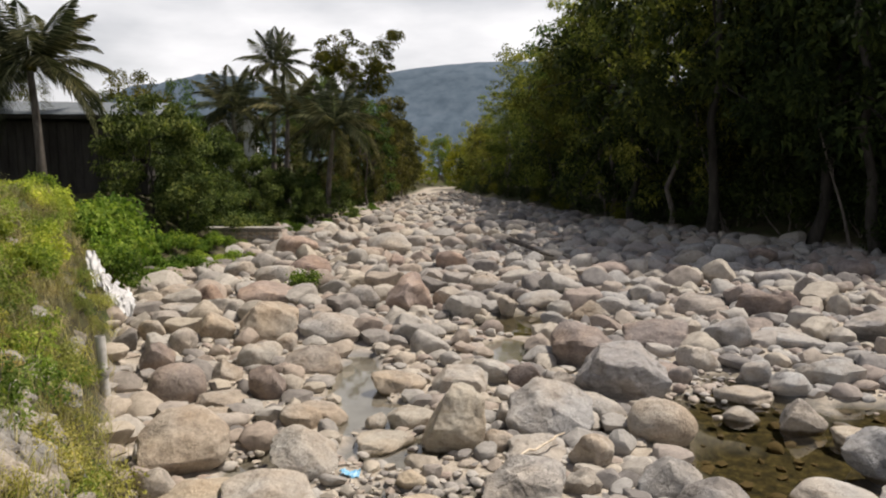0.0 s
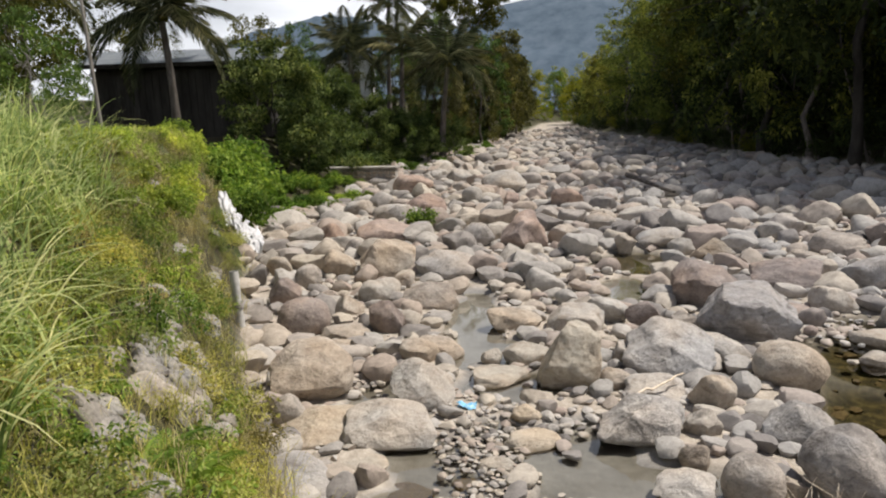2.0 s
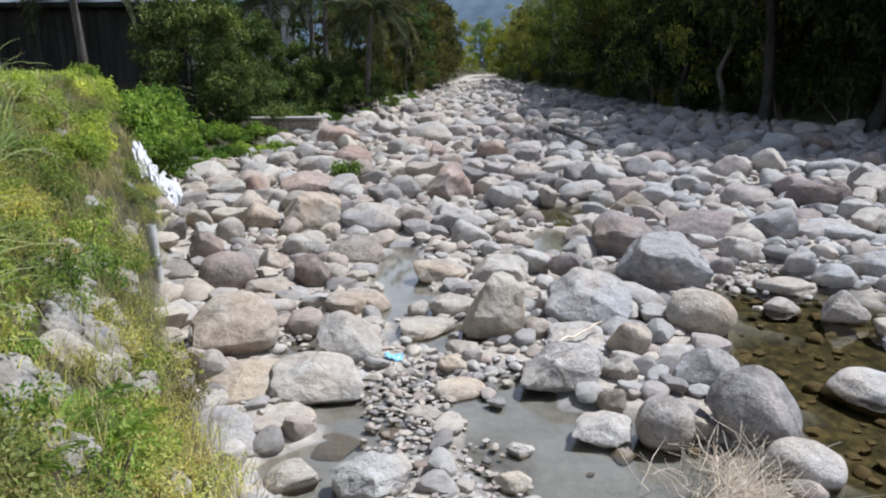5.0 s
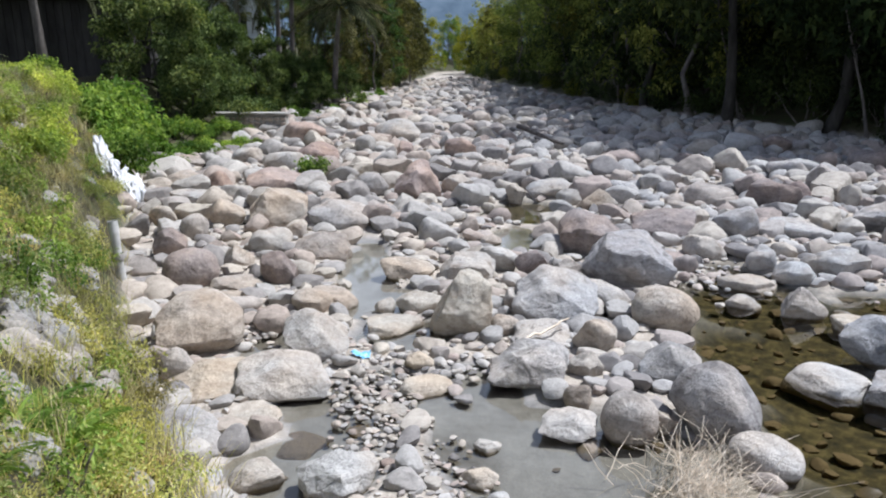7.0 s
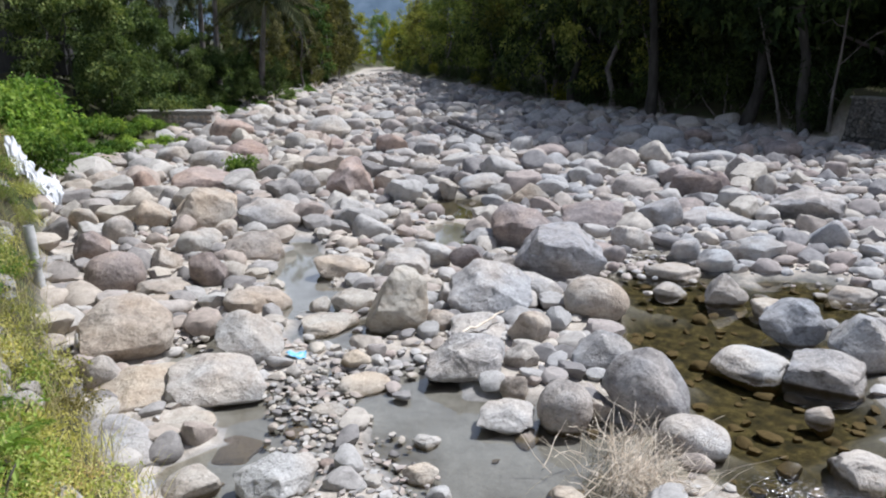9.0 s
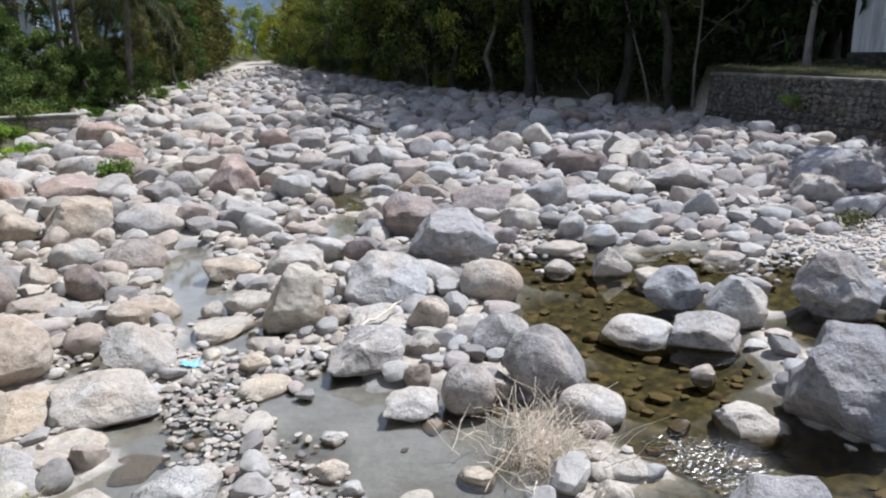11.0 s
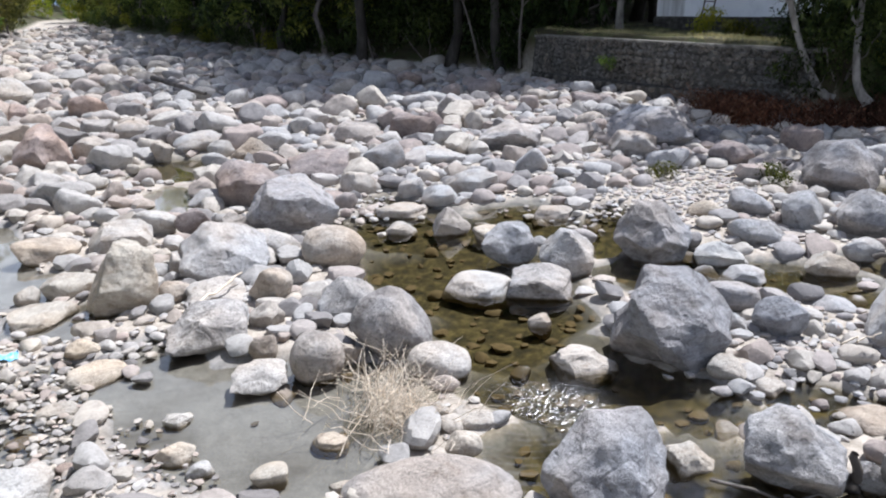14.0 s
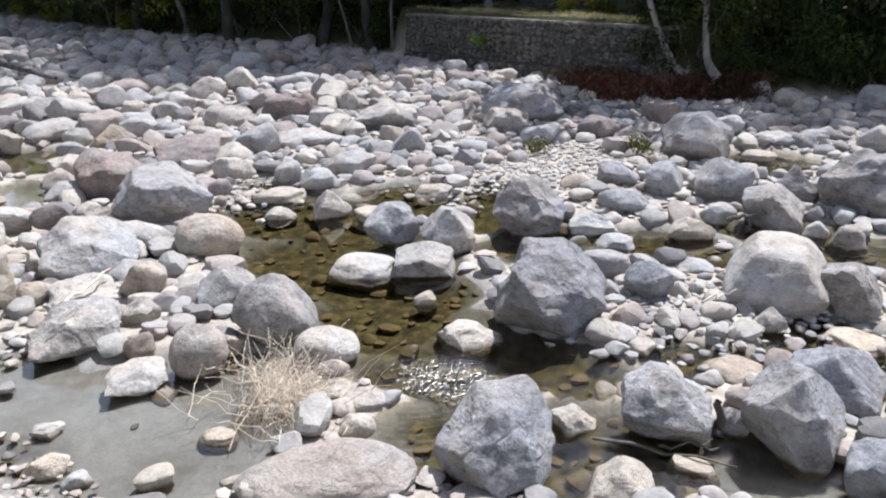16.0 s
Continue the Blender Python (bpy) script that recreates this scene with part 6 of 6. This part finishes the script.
bare_trunk([(19.7, 13.7, 0.7), (19.35, 13.95, 0.95), (19.0, 14.5, 2.3), (18.8, 14.9, 3.6), (18.5, 15.2, 5.2), (18.3, 15.3, 7.0)], 0.105, "leaning pale bare tree trunk on the bank", (1.6, LEAF_SHADED, 2600))
bare_trunk([(19.7, 12.6, 0.7), (19.5, 12.9, 1.2), (19.7, 13.2, 2.4), (19.9, 13.4, 4.0), (20.1, 13.4, 6.5)], 0.11, "upright pale tree trunk on the bank", (1.7, LEAF_SHADED, 2800))
bare_trunk([(20.7, 14.2, 1.4), (20.7, 14.2, 2.6), (20.9, 14.3, 4.5), (20.9, 14.4, 7.0)], 0.12, "thin grey tree trunk on the bank", (1.6, LEAF_SHADED, 2400))
bare_trunk([(22.6, 26.6, 2.0), (22.6, 26.6, 3.4), (22.7, 26.5, 5.2), (22.6, 26.4, 7.5)], 0.16, "garden tree with yellow-green leaves before the house", (1.4, LEAF_YELLOW, 900))
bare_trunk([(18.6, 28.6, 0.6), (18.5, 28.5, 2.0), (18.6, 28.4, 4.0), (18.7, 28.4, 8.0)], 0.065, "thin grey tree beside the wall's end", (1.6, LEAF_SHADED, 2600))
bare_trunk([(17.6, 30.5, 0.4), (17.4, 30.8, 2.0), (16.9, 31.2, 4.0), (16.2, 31.6, 7.0)], 0.06, "thin grey slanting tree at the forest edge", (1.5, LEAF_SHADED, 2400))
bare_trunk([(15.4, 38.5, 0.4), (15.0, 38.8, 2.4), (14.2, 39.4, 5.4), (13.8, 39.8, 9.0)], 0.065, "thin grey slanting tree at the forest edge", (1.8, LEAF_SHADED, 2400))
bare_trunk([(11.6, 50.0, 0.6), (11.4, 50.0, 3.0), (10.8, 50.2, 6.5), (10.0, 50.4, 9.0)], 0.06, "slender grey tree at the forest edge", (1.6, LEAF_OLIVE, 1600))


# ---- walls, houses, small things ----
def hills():
    rng = np.random.default_rng(121)
    for name, cx, cy, wide, deep, high, seed, words in (("hill", 60, 1250, 780, 420, 184, 1, "far wooded mountain ridge behind the valley, blue with painted haze"), ("hill", -285, 900, 360, 260, 128, 2, "wooded hill behind the palms"),
                                                        ("hill", 700, 1500, 700, 420, 260, 3, "far wooded mountain ridge")):
        u, v = np.meshgrid(np.linspace(-1, 1, 120), np.linspace(-1, 1, 60))
        r = np.sqrt(u * u + v * v)
        z = high * (np.cos(np.clip(r, 0, 1) * math.pi) * 0.5 + 0.5) * (1 + 0.13 * lumps(u, v, 4.0, seed) + 0.06 * lumps(u, v, 11.0, seed + 9)) + 2.2 * lumps(u, v, 40.0, seed + 19) * (r < 0.95) - 6
        k, j = np.meshgrid(np.arange(59), np.arange(119), indexing="ij")
        f = np.stack([k * 120 + j, k * 120 + j + 1, (k + 1) * 120 + j + 1, (k + 1) * 120 + j], -1).reshape(-1, 4)
        thing(name, pose(cx, cy, 0), mesh_of(name, np.stack([u * wide, v * deep, z], -1).reshape(-1, 3), f, HAZY_HILL, True), words, "hill", "", "structure")


hills()


def shed():
    ob = thing("shed", pose(-18.4, 36.2, 3.0, 0, 0, 10), None, "dark boarded shed with a low zinc roof among trees", "shed")
    part("wall", box("wall", (8.4, 5.6, 3.4), (0, 0, 1.6), DARK_WOOD), ob)
    for k in range(24):
        part("board", box("board", (0.31, 0.03, 3.3), (-4.02 + 0.35 * k, -2.83, 1.6), DARK_WOOD, 0.006), ob)
    for side in (-1, 1):
        x = np.linspace(-4.9, 4.9, 120)
        y = np.linspace(0, 3.5, 3)
        X, Y = np.meshgrid(x, y)
        Z = 4.45 - 0.26 * Y + 0.025 * np.sin(X * 2 * math.pi / 0.16)
        k, j = np.meshgrid(np.arange(2), np.arange(119), indexing="ij")
        f = np.stack([k * 120 + j, k * 120 + j + 1, (k + 1) * 120 + j + 1, (k + 1) * 120 + j], -1).reshape(-1, 4)
        part("roof", mesh_of("roof", np.stack([X, side * Y, Z], -1).reshape(-1, 3), f, TIN, True), ob, "corrugated zinc roof sheet")
    part("fascia", box("fascia", (9.7, 0.05, 0.2), (0, -3.48, 3.46), DARK_WOOD, 0.01), ob)
    part("gable", box("gable", (8.3, 5.2, 0.5), (0, 0, 3.5), DARK_WOOD), ob)


shed()


def far_house():
    ob = thing("house", pose(-18.6, 62.0, 2.6, 0, 0, 8), None, "pale plastered house half hidden by palms", "house")
    part("wall", box("wall", (6.0, 5.0, 5.8), (0, 0, 2.9), WHITEWASH, 0.02), ob)
    part("roof", box("roof", (6.8, 5.8, 0.16), (0, 0, 6.0), TIN, 0.02), ob)
    for x in (-1.6, 1.6):
        w = part("window", box("window", (1.1, 0.06, 1.2), (x, -2.52, 4.0), BLACK), ob)
        part("sill", box("sill", (1.3, 0.12, 0.08), (x, -2.56, 3.36), CONCRETE, 0.01), w)


far_house()


def house_right():
    """White house on the terrace; its front runs along local x, from its far corner."""
    ob = thing("house", pose(24.3, 26.2, 2.05, 0, 0, -80), None, "white plastered house on a stone plinth above the river wall", "house")
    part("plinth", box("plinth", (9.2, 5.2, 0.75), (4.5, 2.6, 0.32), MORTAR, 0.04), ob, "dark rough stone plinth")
    part("wall", box("wall", (7.6, 4.8, 4.4), (5.2, 2.6, 2.85), WHITEWASH, 0.02), ob)
    part("end_wall", box("end_wall", (1.5, 4.6, 4.4), (0.68, 2.5, 2.85), STREAKED, 0.02), ob, "rain-streaked corner of the white wall")
    part("roof", box("roof", (10.4, 6.4, 0.2), (4.6, 2.6, 5.2), TIN, 0.03), ob)
    for x, z, w_, h in ((5.4, 2.65, 0.95, 1.2), (3.4, 2.85, 0.5, 0.75)):
        win = part("window", box("window", (w_, 0.08, h), (x, 0.19, z), BLACK), ob)
        for dx, dz, sx, sz in ((0, h / 2 + 0.03, w_ + 0.16, 0.06), (0, -h / 2 - 0.03, w_ + 0.2, 0.07), (-w_ / 2 - 0.035, 0, 0.07, h), (w_ / 2 + 0.035, 0, 0.07, h)):
            part("frame", box("frame", (sx, 0.12, sz), (x + dx, 0.17, z + dz), WHITEWASH, 0.008), win)
    part("ledge", box("ledge", (0.6, 0.12, 0.05), (1.6, 0.14, 1.95), CONCRETE, 0.01), ob)
    part("buttress", box("buttress", (0.4, 0.35, 4.2), (6.55, 0.08, 2.75), WHITEWASH, 0.03), ob)
    lad = thing("ladder", pose(23.4, 22.4, 2.1, 0, 0, -80) @ pose(0, 0, 0, -14, 0, 0), None, "weathered wooden ladder leaning on the white house", "ladder")
    for x in (-0.24, 0.24):
        part("rail", box("rail", (0.06, 0.05, 3.6), (x, 0, 1.8), BARK, 0.01), lad)
    for k in range(10):
        part("rung", box("rung", (0.5, 0.035, 0.05), (0, 0, 0.3 + 0.34 * k), BARK, 0.008), lad)
    vine = bush(1.3, 1.5, 520, 0.13, LEAF_YELLOW, 131, "yellow-green vine at the ladder's foot")
    vine.matrix_basis = pose(22.7, 21.6, 2.0)
    vine = bush(1.6, 0.9, 620, 0.13, LEAF_OLIVE, 132, "olive weeds along the house plinth")
    vine.matrix_basis = pose(22.6, 20.2, 2.0)


house_right()


def bank_wall_right():
    """The rubble retaining wall under the terrace, with its capping and a stepped foot; along local x from the far end."""
    base = thing("wall_right", pose(18.32, 27.3, 0.1, 0, 0, -87.0), None, "dark mossy rubble retaining wall above the boulders", "wall", "", "structure")
    long = 13.2
    rng = np.random.default_rng(141)
    x, z = np.meshgrid(np.linspace(0, long, 90), np.linspace(-0.6, 1.93, 22))
    y = 0.14 * z + 0.03 * lumps(x, z, 3.0, 4) + 0.02 * lumps(x, z, 8.0, 5)
    k, j = np.meshgrid(np.arange(21), np.arange(89), indexing="ij")
    f = np.stack([k * 90 + j, k * 90 + j + 1, (k + 1) * 90 + j + 1, (k + 1) * 90 + j], -1).reshape(-1, 4)
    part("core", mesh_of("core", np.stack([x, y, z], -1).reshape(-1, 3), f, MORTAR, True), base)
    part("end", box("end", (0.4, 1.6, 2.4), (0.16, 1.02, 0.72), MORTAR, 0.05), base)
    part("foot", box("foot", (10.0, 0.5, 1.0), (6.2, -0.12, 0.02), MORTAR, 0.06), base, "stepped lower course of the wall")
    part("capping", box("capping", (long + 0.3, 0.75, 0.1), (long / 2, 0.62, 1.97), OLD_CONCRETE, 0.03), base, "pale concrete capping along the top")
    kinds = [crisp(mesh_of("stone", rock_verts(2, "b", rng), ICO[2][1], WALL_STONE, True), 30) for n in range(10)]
    # the nearer half of the facing, stone by stone; the rest is one mesh
    count, row_z, rest = 0, 0.1, []
    shapes = [rock_verts(2, "b", rng) for n in range(10)]
    while row_z < 1.95:
        at, high = rng.uniform(0, 0.2), rng.uniform(0.13, 0.21)
        while at < long:
            w = rng.uniform(0.16, 0.42)
            m = pose(at + w / 2, 0.14 * row_z - 0.01, row_z + rng.uniform(-0.05, 0.05), rng.uniform(-12, 12), rng.uniform(-22, 22), rng.uniform(-12, 12)) @ Matrix.Diagonal((w * rng.uniform(0.92, 1.12), rng.uniform(0.09, 0.15), high * rng.uniform(0.9, 1.2), 1))
            if at > long * 0.55 and count < 295:
                part("stone", kinds[rng.integers(10)], base).matrix_basis = m
                count += 1
            else:
                v = shapes[rng.integers(10)]
                rest.append((v @ np.array(m.to_3x3()).T + np.array(m.translation), ICO[2][1]))
            at += w
        row_z += high
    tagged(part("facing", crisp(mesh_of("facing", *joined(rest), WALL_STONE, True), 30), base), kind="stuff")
    for n in range(36):
        w = rng.uniform(0.22, 0.36)
        ob = part("stone", kinds[rng.integers(10)], base)
        ob.matrix_basis = pose(1.4 + 0.27 * n, -0.36, 0.15 + 0.24 * (n % 2), 0, rng.uniform(-8, 8), 0) @ Matrix.Diagonal((0.34, 0.2, 0.24, 1))
    low = bush(0.7, 0.6, 380, 0.08, LEAF_MID, 142, "green weed rooted in the rubble wall", "weed")
    low.matrix_basis = pose(18.25, 22.2, 1.0)
    rng = np.random.default_rng(143)
    p = np.stack([rng.uniform(18.9, 23.5, 1500), rng.uniform(15.5, 28, 1500), np.full(1500, 2.1)], 1)
    p[:, 2] = ground_z(p[:, 0], p[:, 1])
    p = p[p[:, 2] > 1.6]
    thing("terrace_grass", None, mesh_of("terrace_grass", *blades(rng, np.repeat(p, 5, 0) + rng.normal(size=(len(p) * 5, 3)) * (0.08, 0.08, 0), 0.16, 0.014, 0.5, None, 4), DRY), "thin dry grass on the terrace", "grass", "", "stuff")


bank_wall_right()


def bank_wall_left():
    """Pale rubble showing through the plants of the left bank wall."""
    base = thing("wall_left", None, None, "overgrown bank wall of pale limestone rubble", "wall", "", "structure")
    rng = np.random.default_rng(151)
    kinds = [crisp(mesh_of("stone", rock_verts(3, "bbp"[n % 3], rng), ICO[3][1], LIME, True), 30) for n in range(10)]
    spots = []
    for bx, by, reach in BARE:
        for n in range(int(46 * reach)):
            t, far = rng.uniform(0, 6.28), reach * rng.uniform(0, 1) ** 0.6
            spots.append((bx + math.cos(t) * far, by + math.sin(t) * far, rng.uniform(0.2, 0.46)))
    for n in range(40):
        y = rng.uniform(4.2, 15.0)
        spots.append((float(np.interp(y, LEFT_Y, LEFT_X)) - rng.uniform(0.5, 2.0), y, rng.uniform(0.2, 0.4)))
    for x, y, w in spots:
        ob = part("stone", kinds[rng.integers(10)], base)
        ob.matrix_basis = pose(x, y, float(ground_z(x, y)) + 0.01, rng.uniform(-20, 20), 40 + rng.uniform(-20, 20), 25 + rng.uniform(-30, 30)) @ Matrix.Diagonal((w, w * rng.uniform(0.6, 1.1), 0.24, 1))


bank_wall_left()


def ledge_left():
    ob = thing("ledge_wall", pose(-10.2, 35.4, 0.2, 0, 0, -4), None, "low mortared stone ledge at the edge of the boulders", "wall", "", "structure")
    part("core", box("core", (4.6, 0.7, 1.5), (0, 0.2, 0.2), CONCRETE, 0.08), ob)
    part("capping", box("capping", (4.8, 0.95, 0.1), (0, 0.2, 0.98), CONCRETE, 0.03), ob)
    rng = np.random.default_rng(161)
    kinds = [mesh_of("stone", rock_verts(2, "r", rng), ICO[2][1], LOOSE, True) for n in range(5)]
    for n in range(60):
        part("stone", kinds[n % 5], ob).matrix_basis = pose(-2.15 + 0.31 * (n % 15), -0.15, 0.08 + 0.22 * (n // 15)) @ Matrix.Diagonal((0.3, 0.16, 0.2, 1))


ledge_left()


def small_things():
    # bamboo pole
    t = np.linspace(0, 1, 16)
    pole = thing("pole", pose(-10.7, 16.0, 2.7), None, "slim grey bamboo pole standing on the bank", "pole")
    path = np.stack([-0.25 * t, 0 * t, 5.4 * t], 1)
    part("shaft", mesh_of("shaft", *tube(path, (0.045 - 0.012 * t) * (1 + 0.1 * (np.arange(16) % 2)), 9), PALE_BARK, True), pole)
    # old drain pipe at the wall's foot
    pipe = thing("drain_pipe", pose(-5.25, 11.0, 0.1), None, "pale weathered drain pipe standing at the wall foot", "pipe")
    path = np.stack([-0.06 * t, 0.02 * t, 1.15 * t], 1)
    part("shaft", mesh_of("shaft", *tube(path, 0.075 + 0.006 * np.sin(9 * t), 12), PIPE_GREY, True), pipe)
    part("collar", mesh_of("collar", *tube(np.array([(-0.03, 0.01, 0.52), (-0.033, 0.01, 0.57), (-0.036, 0.01, 0.62)]), [0.1, 0.105, 0.1], 12), CONCRETE, True), pipe)
    # torn white sheeting on the bank
    rng = np.random.default_rng(171)
    for n, (x, y, z, w, h) in enumerate(((-8.25, 17.2, 1.55, 0.22, 0.45), (-8.05, 17.2, 1.25, 0.28, 0.4), (-7.85, 17.2, 0.98, 0.33, 0.4), (-7.6, 17.3, 0.72, 0.34, 0.34))):
        u, v = np.meshgrid(np.linspace(-0.5, 0.5, 30), np.linspace(-0.5, 0.5, 30))
        crumple = 0.06 * lumps(u, v, 7.0, 172 + n) + 0.03 * lumps(u, v, 20.0, 182 + n)
        edge = 1 + 0.28 * lumps(u, v, 8.0, 192 + n)
        k, j = np.meshgrid(np.arange(29), np.arange(29), indexing="ij")
        f = np.stack([k * 30 + j, k * 30 + j + 1, (k + 1) * 30 + j + 1, (k + 1) * 30 + j], -1).reshape(-1, 4)
        me = mesh_of("plastic_sheet", np.stack([u * np.sqrt(1 - 2 * v * v) * w * 1.3 * edge - 0.5 * v * w, crumple + 0.45 * v, v * np.sqrt(1 - 2 * u * u) * h * 1.3 * edge + crumple], -1).reshape(-1, 3), f, PLASTIC_WHITE, True)
        thing("plastic_sheet", pose(x, y - 0.12, z, 0, 0, 25), me, "torn white plastic sheeting caught on the bank", "plastic sheet")
    # blue wrapper on the gravel
    u, v = np.meshgrid(np.linspace(-0.5, 0.5, 14), np.linspace(-0.5, 0.5, 10))
    k, j = np.meshgrid(np.arange(9), np.arange(13), indexing="ij")
    f = np.stack([k * 14 + j, k * 14 + j + 1, (k + 1) * 14 + j + 1, (k + 1) * 14 + j], -1).reshape(-1, 4)
    me = mesh_of("plastic_bag", np.stack([u * 0.26 * (1 + 0.2 * lumps(u, v, 6, 3)), v * 0.16, 0.03 * lumps(u, v, 9, 4) + 0.05 * (1 - 4 * v * v)], -1).reshape(-1, 3), f, PLASTIC_BLUE)
    thing("plastic_bag", pose(-1.12, 8.42, 0.08, -12, 0, 8), me, "crumpled blue plastic wrapper on the gravel", "litter")
    # drifted wood
    for name, a, b, thick, mat, words in (("driftwood_log", (3.1, 32.2, 0.85), (4.5, 28.4, 0.5), 0.12, BARK, "long grey driftwood log across boulders"),
                                          ("stick", (4.02, 3.32, 0.04), (4.6, 2.35, 0.06), 0.016, BARK, "thin wet driftwood stick lying in the riffle"),
                                          ("stick", (4.35, 2.9, 0.05), (4.75, 2.6, 0.03), 0.011, BARK, "thin wet driftwood stick lying in the riffle"),
                                          ("driftwood_branch", (0.75, 8.35, 0.24), (1.62, 9.1, 0.34), 0.022, STRAW, "bleached thin branch lying across the boulders"),
                                          ("driftwood_branch", (9.75, 5.75, 0.12), (9.95, 5.25, 0.32), 0.04, BARK, "dark drifted root caught among the boulders"),
                                          ("driftwood_branch", (9.8, 5.4, 0.02), (10.1, 5.75, 0.36), 0.03, BARK, "dark drifted root caught among the boulders"),
                                          ("driftwood_stump", (4.92, 2.72, -0.02), (4.96, 2.78, 0.3), 0.06, BARK, "broken grey stump wedged between the boulders"),
                                          ("stick", (6.6, 4.05, 0.28), (6.9, 3.85, 0.42), 0.013, STRAW, "pale dry stick on the cobbles")):
        p = bend(rng, np.array(a), np.array(b), 0.02, 9)
        thing(name, None, mesh_of(name, *tube(p, np.linspace(thick, thick * 0.5, 9), 7), mat, True), words, "driftwood")


small_things()
